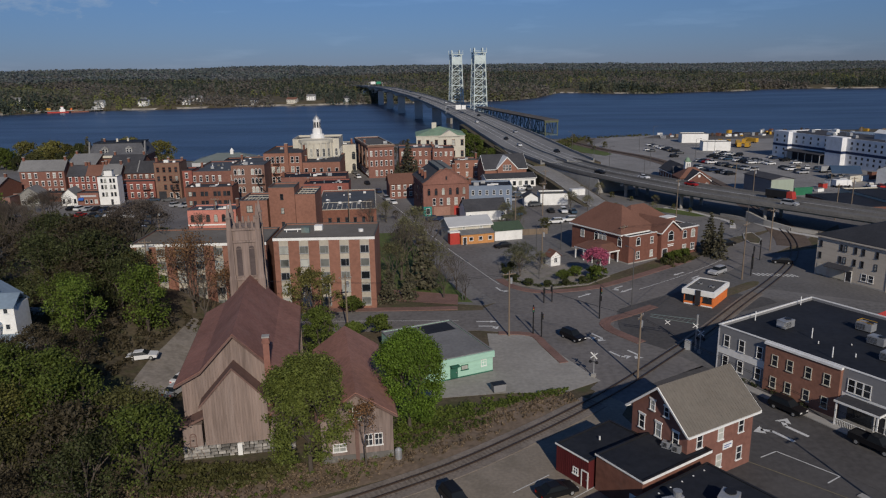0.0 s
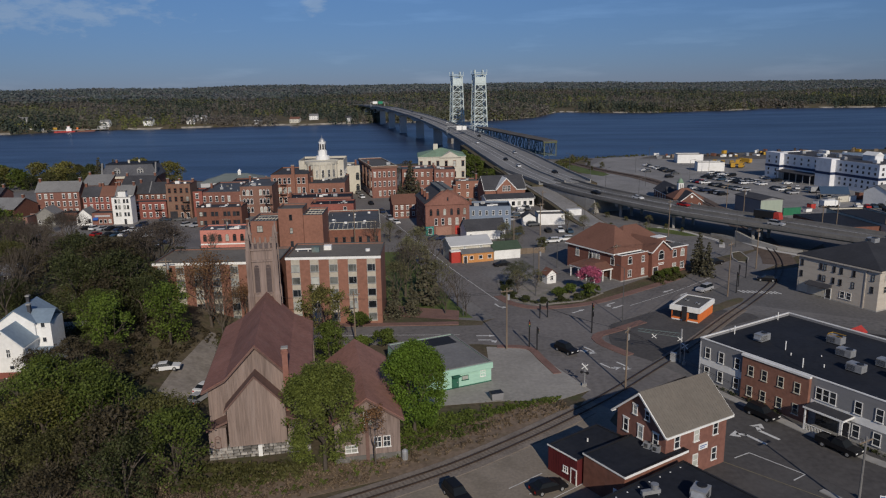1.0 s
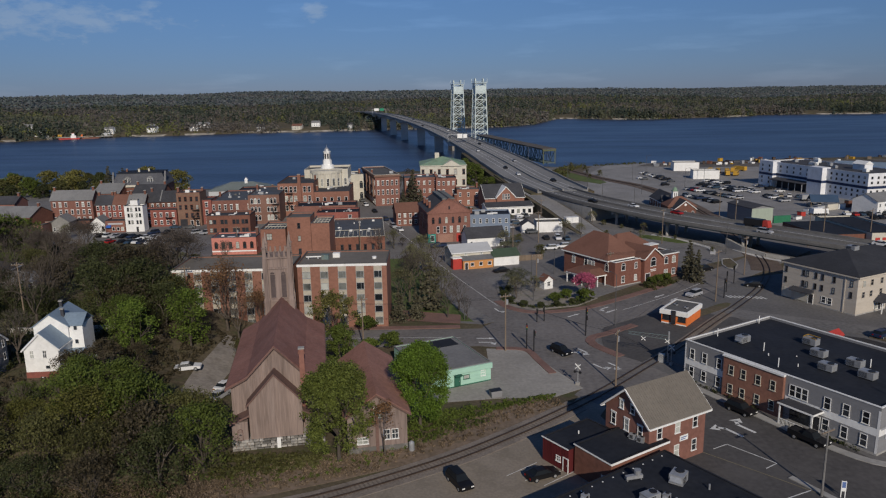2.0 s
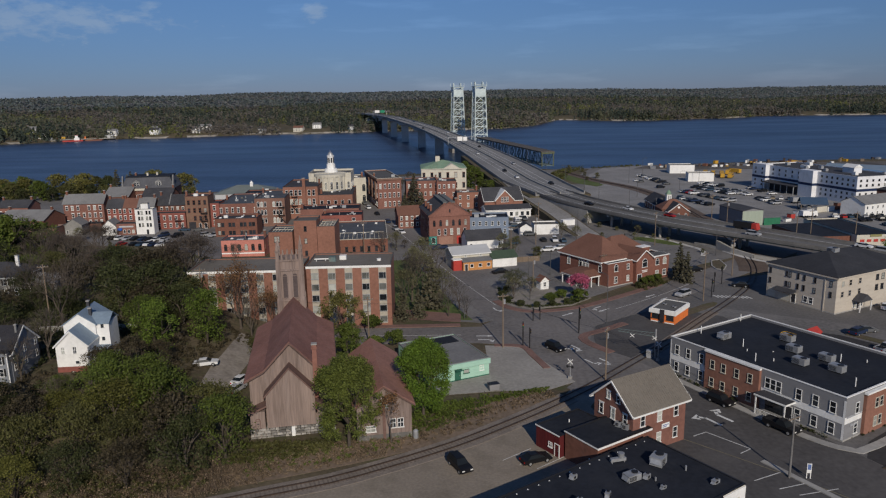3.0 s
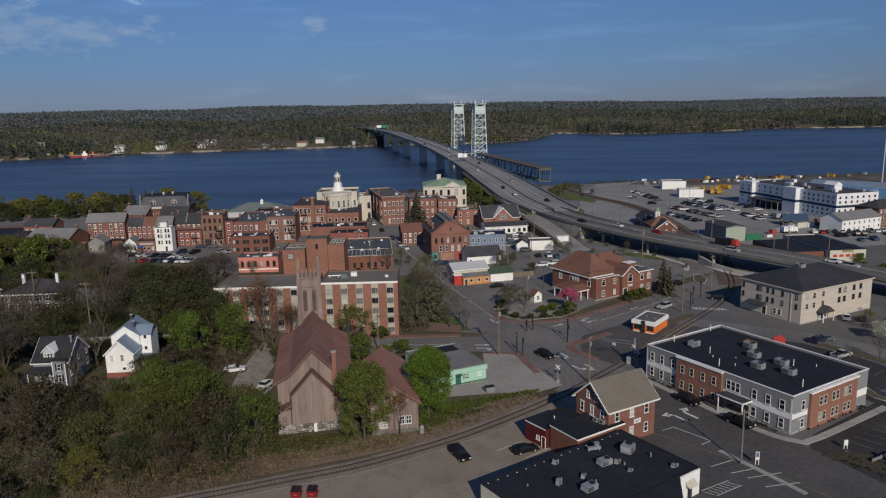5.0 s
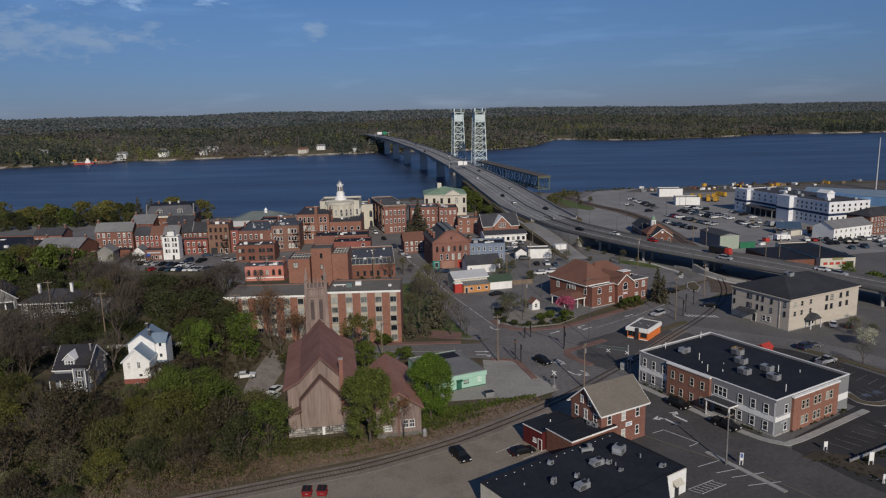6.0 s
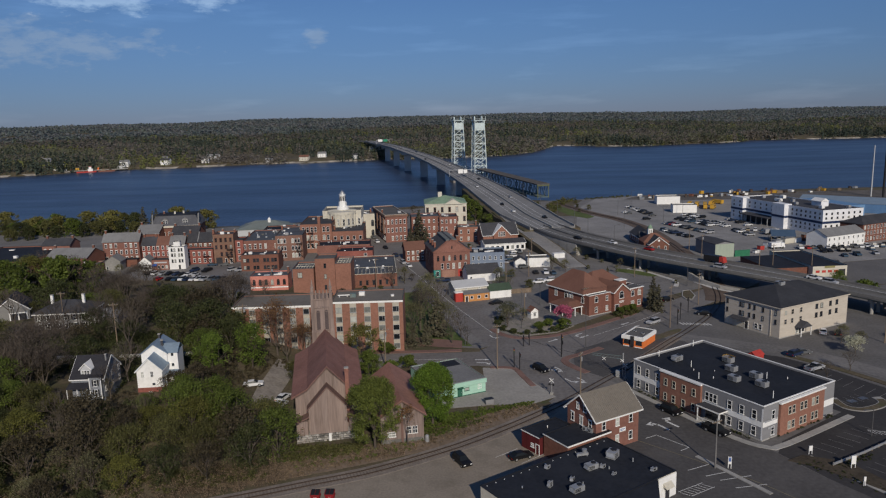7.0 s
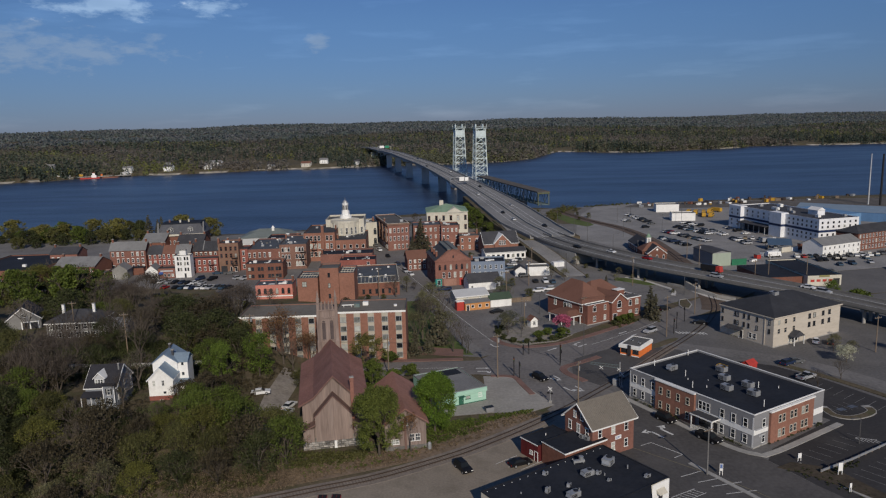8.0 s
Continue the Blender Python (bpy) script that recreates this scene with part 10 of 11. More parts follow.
# shipyard lots
for a in ((103.5, 389, 112, 361, 11, 20), (111, 412, 124, 378, 13, 20, 0.85), (122, 428, 132, 401, 10, 20), (126, 430, 136, 403, 10, 20, 0.7), (138, 414, 141, 368, 15, 15, 0.8), (148.5, 436, 152, 400, 9, 15, 0.45), (106, 487, 111, 445, 12, 15, 0.55), (128, 452, 139, 429, 8, 20, 0.4), (104, 430, 108, 408, 6, 20, 0.3), (96, 470, 101, 448, 6, 20, 0.25), (146, 384, 156, 379, 4, 70, 0.8),
          (150, 331, 186, 332, 13, 80, 0.8), (156, 322.5, 178, 325, 9, 80, 0.5), (160, 312.5, 184, 318, 9, 80, 0.5), (147, 305, 150, 293.5, 4, 10, 0.7), (166, 301, 196, 306, 10, 75, 0.6), (186, 312, 214, 322, 10, 80, 0.6), (190, 335, 214, 340, 8, 80, 0.7)):
    row(*a)
# downtown lot and kerbs
row(-131, 290.0, -102.5, 287, 12, 80, 0.95), row(-140, 301.5, -118, 297.5, 8, 80, 0.8), row(-122, 306, -116, 305, 2, 70, 0.9)
row(-102, 276, -99, 268, 3, 10, 0.9), row(-121, 318, -112, 317, 4, 10, 0.8), row(-105, 306, -101, 305, 2, 60, 1.0)
for x, y in ((-61.5 + 8, 384), (-50.0, 370), (-43.0, 352), (-36.0, 331), (-30.5, 314), (-28, 308)):
    row(x, y, x, y, 1, 112, 1.0, where="parked along the main street")
row(6, 268, 22, 300, 5, 20, 0.6), row(16, 318, 24, 346, 6, 15, 0.7), row(26, 290, 33, 288, 3, 95, 0.8), row(8, 305, 24, 322, 6, 100, 0.7), row(2, 241.5, 8, 243, 2, 20, 0.7), row(20, 270, 30, 275, 3, 10, 0.6)
row(-11.4, 277.4, -11, 277, 1, 20, 1.0), row(14, 330, 22, 334, 3, 100, 0.8)
row(142, 352, 160, 356, 6, 80, 0.7)
# near vehicles
car("suv", "black", pose(-2.1, 129.4, 0.05, 0, 0, -61), "parked on pale gravel beside the railway")
car("car", "black", pose(9.0, 131.3, 0.05, 0, 0, 25), "parked beside a dark red annex")
RED_STEEL, BLACK_LID = mat("red_steel", (0.24, 0.014, 0.018), 0.55, 0.2, 0.5, 2, 0.1, dirt=(0.14, 0.03, 0.025), dirt_amount=0.35), mat("black_plastic", (0.018, 0.018, 0.02), 0.5, 0.2, 0.4, 2, 0.1)
for x, y, turn in ((-27.0, 116.5, 1), (-24.55, 116.65, -1)):
    dump = thing("dumpster", pose(x, y, 0.05, 0, 0, turn) @ Matrix.Diagonal((0.84, 0.84, 0.95, 1)), "red steel dumpster with black lids on gravel", "dumpster", "dumpsters by the railway")
    end = [(0, 0, 0.15), (0, 1.25, 0.15), (0, 1.35, 1.45), (0, -0.15, 1.15)]
    part("bin", MB().solid([(-0.88, a, b) for _, a, b in end][::-1], [(0.88, a, b) for _, a, b in end][::-1]), RED_STEEL, dump)
    part("rim", MB().bar((-0.93, -0.17, 1.13), (0.93, -0.17, 1.13), 0.09).bar((-0.93, -0.17, 1.13), (-0.93, 1.36, 1.43), 0.09).bar((0.93, -0.17, 1.13), (0.93, 1.36, 1.43), 0.09), RED_STEEL, dump)
    for s in (-1, 1):
        part("lid", MB().solid([(s * 0.45 - 0.42, -0.22, 1.2), (s * 0.45 + 0.42, -0.22, 1.2), (s * 0.45 + 0.42, 1.38, 1.52), (s * 0.45 - 0.42, 1.38, 1.52)], [(s * 0.45 - 0.4, -0.2, 1.26), (s * 0.45 + 0.4, -0.2, 1.26), (s * 0.45 + 0.4, 1.36, 1.6), (s * 0.45 - 0.4, 1.36, 1.6)]), BLACK_LID, dump)
        part("lifting_pocket", MB().box(s * 0.98 - 0.09, 0.2, 0.7, s * 0.98 + 0.09, 1.0, 0.9), RED_STEEL, dump)
        part("foot", MB().box(s * 0.7 - 0.08, 0.1, 0, s * 0.7 + 0.08, 1.2, 0.15), BLACK_LID, dump)
    part("label_plate", MB().box(-0.3, -0.075, 0.62, 0.3, -0.06, 0.78), WHITE, dump, "small white label plate")
car("car", "white", pose(-51.8, 163.5, float(ground_z(-51.8, 163.5)) + 0.06, 0, -3, 12), "parked on the church driveway")
car("car", "white", pose(-44.0, 160.0, float(ground_z(-44.0, 160.0)) + 0.08, 0, 0, 75), "parked behind the church")
car("car", "silver", pose(-43.6, 156.0, float(ground_z(-43.6, 156.0)) + 0.08, 0, 0, 75), "parked behind the church")
car("suv", "black", pose(42.4, 151.2, 0.08, 0, 0, -57), "parked at the kerb by the office")
car("pickup", "black", pose(48.6, 141.4, 0.08, 0, 0, -57), "parked at the kerb by the office")
car("suv", "black", pose(17.2, 177.6, 0.09, 0, 0, -55), "waiting at the junction")
car("suv", "silver", pose(55.0, 217.2, 0.09, 0, 0, 220), "on the cross street")
car("pickup", "silver", pose(84.0, 176.0, 0.08, 0, 0, 30), "parked beside a grassy bank")
car("car", "grey", pose(86.5, 188.0, 0.08, 0, 0, 10), "parked by the beige building")
car("car", "white", pose(100.0, 205.3, 0.08, 0, 0, 65), "parked by the beige building")
car("car", "black", pose(103.5, 204.0, 0.08, 0, 0, 65), "parked by the beige building")
car("suv", "navy", pose(84.0, 186.6, 0.08, 0, 0, 35), "parked by the beige building")
car("car", "black", pose(73.0, 226.0, 0.08, 0, 0, 160), "on dark asphalt by the viaduct")
car("suv", "black", pose(66.0, 243.0, 0.08, 0, 0, 30), "on the street under the viaduct")
# traffic on the decks
for x, off, c in ((318, 3, "white"), (336, -3, "black"), (300, 5, "red"), (268, -4, "silver"), (243, 4, "white"), (238, 1.5, "silver")):
    i = min(range(len(vl)), key=lambda k: abs(vl[k].y - x))
    d_ = (vl[min(i + 1, len(vl) - 1)] - vl[i - 1]).normalized()
    q = vl[i] + Vector((-d_.y, d_.x)) * off
    car("car" if c != "silver" else "suv", c, pose(q.x, q.y, vz[i] + 0.03, 0, 0, math.degrees(math.atan2(d_.y, d_.x))), "on the viaduct deck", False)
for y, off, c in ((395, 6, "black"), (418, -5, "white"), (452, -6, "black"), (486, 6, "silver"), (540, -5, "white"), (590, 6, "black"), (660, -6, "grey"), (720, 6, "white"), (800, -6, "black"), (905, 6, "navy"), (1010, -5, "silver")):
    i = min(range(len(dl)), key=lambda k: abs(dl[k].y - y))
    d_ = (dl[min(i + 1, len(dl) - 1)] - dl[max(i - 1, 0)]).normalized()
    q = dl[i] + Vector((-d_.y, d_.x)) * off
    car("car", c, pose(q.x, q.y, dz[i] + 0.05, 0, 0, math.degrees(math.atan2(d_.y, d_.x))), "on the bridge deck", False)


def lorry(m, cab, body, label, long=7.5):
    b = thing("truck", m, label, "truck")
    part("bed", MB().box(-long / 2, -1.2, 0.8, long / 2 - 2.2, 1.2, 2.9), body, b), part("cab", MB().solid([(long / 2 - 2.0, -1.15, 0.6), (long / 2, -1.15, 0.6), (long / 2, 1.15, 0.6), (long / 2 - 2.0, 1.15, 0.6)], [(long / 2 - 2.0, -1.1, 2.7), (long / 2 - 0.5, -1.1, 2.7), (long / 2 - 0.5, 1.1, 2.7), (long / 2 - 2.0, 1.1, 2.7)]), cab, b)
    for x in (-long / 2 + 1, -long / 2 + 2.2, long / 2 - 1.2):
        for s in (-1, 1):
            part("wheel", MB().tube((x, s * 0.85, 0.5), (x, s * 1.2, 0.5), 0.5, n=12), TYRE, b)
    return b


i = min(range(len(vl)), key=lambda k: abs(vl[k].y - 274))
d_ = (vl[i + 1] - vl[i - 1]).normalized()
q = vl[i] + Vector((-d_.y, d_.x)) * 3.5
lorry(pose(q.x, q.y, vz[i] + 0.02, 0, 0, math.degrees(math.atan2(d_.y, d_.x))), RED_PAINT, BLACK, "red dump truck on the viaduct deck", 8.5)
for x, y, tn in ((147, 489, 10), (151, 486.5, 10), (155.5, 484, 15), (152.5, 474, 15), (157, 472.5, 5), (162, 491, 5), (168, 497, 60)):
    bus = thing("school_bus", pose(x, y, 0.05, 0, 0, tn + 58), "yellow school bus parked near the river", "bus", "school buses")
    part("body", MB().solid([(-4.5, -1.2, 0.6), (4.5, -1.2, 0.6), (4.5, 1.2, 0.6), (-4.5, 1.2, 0.6)], [(-4.5, -1.1, 2.9), (3.3, -1.1, 2.9), (3.3, 1.1, 2.9), (-4.5, 1.1, 2.9)]), YELLOW, bus)
    part("windows", MB().box(-4.2, -1.2, 1.75, 3.4, -1.14, 2.4), CAR_GLASS, bus)
    for xx in (-2.8, 3.2):
        for s in (-1, 1):
            part("wheel", MB().tube((xx, s * 0.9, 0.5), (xx, s * 1.22, 0.5), 0.5, n=10), TYRE, bus)
lorry(pose(153, 371, 0.05, 0, 0, 10), WHITE, GALV, "white flatbed truck beside a work yard", 8), lorry(pose(140, 333, 0.05, 0, 0, 12), WHITE, WHITE, "white box truck on a paved lot", 7)

# ---- poles, signals, wires, signs ----


def utility_pole(x, y, hgt, turn=0, box=True, z=None, label="weathered wooden utility pole with crossarms", shaft=WOODPOLE):
    z = float(ground_z(x, y)) if z is None else z
    b = thing("utility_pole", pose(x, y, z, 0, 0, turn), label, "utility pole", "utility poles")
    part("pole", MB().cyl(0, 0, -0.5, hgt, 0.17, 8, 0.11), shaft, b)
    part("crossarm", MB().box(-1.2, -0.06, hgt - 0.7, 1.2, 0.06, hgt - 0.55), WOODPOLE, b)
    for s in (-1.05, -0.4, 0.4, 1.05):
        part("insulator", MB().cyl(s, 0, hgt - 0.55, hgt - 0.35, 0.05, 6), GALV, b)
    if box:
        part("transformer", MB().cyl(0.33, 0, hgt - 2.3, hgt - 1.3, 0.26, 10), GALV, b)
    return b


def street_lamp(x, y, hgt, turn=0, z=0.05, arm=2.0, material=POST_DARK, label="slim dark grey street lamp with a curved arm"):
    b = thing("street_lamp", pose(x, y, z, 0, 0, turn), label, "street lamp", "street lamps")
    part("pole", MB().cyl(0, 0, 0, hgt, 0.11, 8, 0.07), material, b)
    part("arm", MB().tube((0, 0, hgt - 0.1), (arm * 0.6, 0, hgt + 0.25), 0.05).tube((arm * 0.6, 0, hgt + 0.25), (arm, 0, hgt + 0.25), 0.05), material, b)
    part("head", MB().box(arm - 0.2, -0.14, hgt + 0.15, arm + 0.5, 0.14, hgt + 0.3), material, b)
    return b


def signal(x, y, hgt, arm, turn, label="black traffic signal mast at the junction"):
    b = thing("traffic_signal", pose(x, y, 0.1, 0, 0, turn), label, "traffic signal", "traffic signals")
    part("pole", MB().cyl(0, 0, 0, hgt, 0.12, 8), BLACK, b)
    if arm:
        part("arm", MB().tube((0, 0, hgt - 0.3), (arm, 0, hgt - 0.1), 0.07), BLACK, b)
    for u in ((arm * 0.55, arm * 0.95) if arm else (0,)):
        hd = part("signal_head", MB().box(u - 0.18, -0.3, hgt - 1.3, u + 0.18, -0.13, hgt - 0.3), BLACK, b)
        for k, c in enumerate((RED_PAINT, YELLOW, SIGN_GREEN)):
            part("lens", MB().tube((u, -0.31, hgt - 0.48 - k * 0.3), (u, -0.33, hgt - 0.48 - k * 0.3), 0.1, n=8), c, hd)
    return b


def crossbuck(x, y, turn):
    b = thing("rail_crossing_signal", pose(x, y, 0.05, 0, 0, turn), "white crossbuck railway crossing signal with black lamps", "crossing signal", "crossing signals")
    part("pole", MB().cyl(0, 0, 0, 3.9, 0.08, 8), GALV, b)
    part("crossbuck", MB().tube((-0.5, -0.1, 3.0), (0.5, -0.1, 3.9), 0.1, n=4), WHITE, b), part("crossbuck", MB().tube((0.5, -0.12, 3.0), (-0.5, -0.12, 3.9), 0.1, n=4), WHITE, b)
    part("lamp_bar", MB().box(-0.7, -0.12, 2.4, 0.7, 0, 2.5), BLACK, b)
    for s in (-0.5, 0.5):
        part("lamp", MB().tube((s, -0.25, 2.45), (s, -0.12, 2.45), 0.25, n=10), BLACK, b)
    part("base", MB().box(-0.3, -0.3, 0, 0.3, 0.3, 0.5), CONCRETE, b)
    return b


crossbuck(18.2, 162.3, -30), crossbuck(36.9, 171.4, 150)
cn = thing("rail_signal_gantry", pose(36.6, 172.6, 0.05, 0, 0, 158), "galvanised cantilever railway signal gantry with crossbucks", "signal gantry")
part("mast", MB().cyl(0, 0, 0, 6.2, 0.16, 8), GALV, cn)
lat = MB().tube((0, 0, 5.4), (7.5, 0, 5.4), 0.05, n=4).tube((0, 0, 4.6), (7.5, 0, 4.9), 0.05, n=4)
for k in range(9):
    lat.tube((k * 0.83, 0, 5.4), (k * 0.83 + 0.83, 0, 4.65 + 0.03 * k), 0.035, n=4)
part("arm", lat, STEEL_DARK, cn)
for u in (0.2, 4.6):
    part("crossbuck", MB().tube((u - 0.4, 0.2, 4.0), (u + 0.4, 0.2, 4.7), 0.07, n=4).tube((u + 0.4, 0.22, 4.0), (u - 0.4, 0.22, 4.7), 0.07, n=4), WHITE, cn)
part("cabinet", MB().box(0.6, -0.5, 0, 1.7, 0.3, 1.6), GALV, cn)
signal(10.6, 180.2, 5.4, 0, 0), signal(11.9, 178.6, 4.6, 0, 90), signal(23.6, 188.0, 6.2, 0, 45), signal(24.0, 190.2, 4.0, 0, 120), signal(14.2, 197.3, 3.2, 0, 160), signal(15.9, 198.1, 3.4, 0, 200), signal(64.2, 220.9, 5.5, 0, 150), signal(61.9, 215.8, 5.0, 0, 60), signal(69.0, 229.0, 5.0, 0, 200)
PT = [(6.3, 179.3, 12.0, 20), (36.4, 229.2, 9.0, 30), (-22.8, 182.6, 10.5, 10), (-25.7, 181.7, 10.0, 10), (24.7, 161.6, 10.5, 60), (58.9, 212.9, 13.0, 40), (75.0, 238.0, 11.0, 40), (100.5, 334, 10, 0), (101.2, 318, 10, 0), (108.7, 274, 11, 20), (116.7, 281, 12, 20), (129.2, 276, 12, 20), (63.5, 280.5, 12, 40), (-94.0, 183.0, 12.0, 10), (-62.0, 190.0, 10, 10), (-118.5, 200.5, 11, 10), (88.5, 203.5, 9.0, 20), (112.0, 196.0, 10.5, 20), (16.7, 226.9, 9.0, 0), (12.5, 262.0, 11.0, 0), (22.5, 284.0, 11.0, 0), (26.0, 312.0, 11.0, 0), (-76.0, 266.0, 9.0, 0), (-36.5, 268.0, 12.0, 0), (-84.0, 245.0, 8.0, 0)]
for i, (x, y, hg, tn) in enumerate(PT):
    utility_pole(x, y, hg, tn, i % 2 == 0)
utility_pole(43.7, 127.1, 9.5, 30, False, 0.05, "tall weathered grey pole at the kerb", mat("grey_pole", (0.17, 0.165, 0.16), 0.9, 0.3, 0.4, 3, 0.2))
for x, y, hg, tn in ((31.1, 195.0, 11.5, 120), (-2.1, 199.5, 8.5, -60), (14.8, 214.0, 6.0, 0), (16.6, 240.5, 6.5, 0), (22.9, 240.4, 6.5, 90), (107.7, 488.7, 11, 0), (109.1, 411.9, 11, 0), (66.2, 335, 12, 0), (79.0, 264, 9, 0), (78.0, 139.5, 5.5, 200), (40.5, 306.0, 9.0, 0), (131, 450, 11, 0), (92, 455, 10, 0), (60, 372, 12, 30), (84, 398, 11, 0)):
    street_lamp(x, y, hg, tn)


def wires(chain, n=2, sag=0.6, label="dark overhead cables between utility poles"):
    """Slack cables from pole to pole."""
    b = thing("overhead_wire", Matrix(), label, "cable", "overhead wires")
    for p, q in zip(chain, chain[1:]):
        for k in range(n):
            o = (k - (n - 1) / 2) * 0.8
            pts_ = [Vector((p[0] + o + (q[0] - p[0]) * t, p[1] + (q[1] - p[1]) * t, p[2] + (q[2] - p[2]) * t - sag * 4 * t * (1 - t) - 0.2 * k)) for t in (0, 0.25, 0.5, 0.75, 1)]
            mb = MB()
            for a, c in zip(pts_, pts_[1:]):
                mb.tube(a, c, 0.022, n=3)
            part("cable", mb, BLACK, b)


wires([(-62, 190, 9.5), (-25.7, 181.7, 9.4), (6.3, 179.3, 11.4), (24.7, 161.6, 9.9), (43.7, 127.1, 9.0)])
wires([(6.3, 179.3, 11.4), (36.4, 229.2, 8.6), (75, 238, 10.4)]), wires([(24.7, 161.6, 9.9), (58.9, 212.9, 12.4), (75, 238, 10.4), (108.7, 274, 10.5)])
wires([(6.3, 179.3, 11.4), (16.7, 226.9, 8.5), (12.5, 262, 10.5), (22.5, 284, 10.5), (26, 312, 10.5)])


def sign(x, y, wd, ht, z0, turn, label, material=WHITE, face=None):
    b = thing("sign_board", pose(x, y, 0.02, 0, 0, turn), label, "sign", "roadside signs")
    for s in (-wd / 2 + 0.06, wd / 2 - 0.06):
        part("post", MB().box(s - 0.05, -0.05, 0, s + 0.05, 0.05, z0 + ht), material, b)
    part("board", MB().box(-wd / 2, -0.09, z0, wd / 2, -0.051, z0 + ht), material, b)
    if face:
        part("panel", MB().box(-wd / 2 + 0.08, -0.1, z0 + ht * 0.35, wd / 2 - 0.08, -0.091, z0 + ht - 0.1), face, b)
    return b


sign(46.2, 126.9, 0.6, 1.4, 0.9, -10, "small white and blue sign on two posts at the kerb", WHITE, mat("sign_blue", (0.1, 0.16, 0.35)))
sign(67.8, 126.6, 0.9, 1.6, 0.9, 10, "white sign board on two posts by a hedge bank", WHITE), sign(62.9, 132.2, 0.7, 1.0, 0.7, 10, "small white sign on a verge", WHITE), sign(66.6, 120.6, 0.4, 0.8, 0.9, 10, "small white notice on a post", WHITE)
gs = thing("highway_sign", pose(-150, 1213, 20.5, 0, 0, 14), "white and green highway signs over the bridge", "highway sign")
part("gantry", MB().bar((-11, 0, 0), (-11, 0, 7.5), 0.4).bar((11, 0, 0), (11, 0, 7.5), 0.4).bar((-11, 0, 7.2), (11, 0, 7.2), 0.4), GALV, gs)
part("panel", MB().box(-8, -0.4, 4.5, -0.5, -0.2, 8.5), WHITE, gs, "white panel"), part("panel", MB().box(1.0, -0.4, 4.5, 8, -0.2, 8.5), SIGN_GREEN, gs, "green panel")
bg = thing("bridge_gantry_sign", pose(-8, 612, 13.2, 0, 0, 13), "two white signs on a bridge gantry", "highway sign")
part("gantry", MB().bar((-11, 0, 0), (-11, 0, 6), 0.3).bar((11, 0, 0), (11, 0, 6), 0.3).bar((-11, 0, 5.8), (11, 0, 5.8), 0.3), GALV, bg)
part("panel", MB().box(-3.5, -0.3, 2.8, 0.6, -0.16, 6.2), WHITE, bg), part("panel", MB().box(1.2, -0.3, 2.8, 4.4, -0.16, 5.8), WHITE, bg)
for x, y in ((282, 518), (287, 512)):
    sk = thing("chimney_stack", pose(x, y, 0), "tall thin works chimney by the river", "chimney")
    part("chimney_shaft", MB().cyl(0, 0, 0, 36, 0.5 if x < 285 else 0.75, 12, 0.3 if x < 285 else 0.6), LIGHT_SIDING if x < 285 else BLACK, sk)
dr_ = thing("dumpster", pose(3.6, 157.2, 0.07, 0, 0, 20), "dark grey steel dumpster on a gravel lot", "dumpster")
part("bin", MB().solid([(-0.9, -0.6, 0.1), (0.9, -0.6, 0.1), (0.9, 0.5, 0.1), (-0.9, 0.5, 0.1)], [(-1.0, -0.6, 1.2), (1.0, -0.6, 1.2), (1.0, 0.7, 1.2), (-1.0, 0.7, 1.2)]), GREY_SIDING, dr_)
part("lid", MB().box(-1.0, -0.62, 1.205, 1.0, 0.72, 1.26), BLACK, dr_)
tank = thing("gas_tank", pose(-9.2, 138.6, 0.0), "small grey gas tank beside the annex wall", "tank")
part("tank", MB().cyl(0, 0, 0.1, 1.3, 0.42, 12).cyl(0, 0, 1.3, 1.55, 0.42, 12, 0.15), GALV, tank)
part("foot", MB().cyl(0, 0, 0, 0.1, 0.35, 12), BLACK, tank)
fn = thing("wooden_fence", pose(11.6, 256.5, 0.03, 0, 0, 14), "weathered wooden board fence behind a diner", "fence")
for k in range(34):
    part("board", MB().box(k * 0.3, -0.03, 0, k * 0.3 + 0.28, 0.03, 1.7), WOODPOLE, fn)
gr = thing("guard_rail", pose(0, 0, 0), "low steel guard rail beside a car park", "guard rail")
mb = MB()
GUARD = [(64.6, 127.2), (72.6, 131.8), (80.4, 136.8), (92.0, 144.2)]
for p, q in zip(GUARD, GUARD[1:]):
    for z_ in (0.5, 0.72):
        mb.tube((*p, z_), (*q, z_), 0.13, n=4)
part("rail", mb, GALV, gr, "weathered steel beams")
for p, q in zip(GUARD, GUARD[1:]):
    for t in (0.02, 0.27, 0.52, 0.77):
        x, y = p[0] + (q[0] - p[0]) * t, p[1] + (q[1] - p[1]) * t
        part("post", MB().box(x - 0.1, y + 0.05, 0, x + 0.1, y + 0.25, 0.85), WOODPOLE, gr)
sheet("verge_bank", [(57.7, 129.6), (61.2, 131.6), (65.4, 129.9), (68.6, 127.4), (71.5, 121), (77, 111), (84, 99), (82, 98), (70.5, 116.5), (66.0, 122.5), (61.5, 127.5)], 0.2, mat("dark_bank", (0.062, 0.05, 0.036), 0.95, 0.5, 0.2, 2, 0.5, dirt=(0.1, 0.08, 0.055), dirt_amount=0.5), "brown planted verge by the car park", "verge", 0.15)
ISLAND = spline([(79.6, 158.4), (79.9, 153.6), (83.0, 152.0), (87.6, 153.9), (89.4, 156.0), (89.2, 158.6)], 1.0)
ribbon("kerb_island", ISLAND, 2.0, 0.18, CONCRETE, "pale kerb round a planted car park island", "kerb", 0.16)
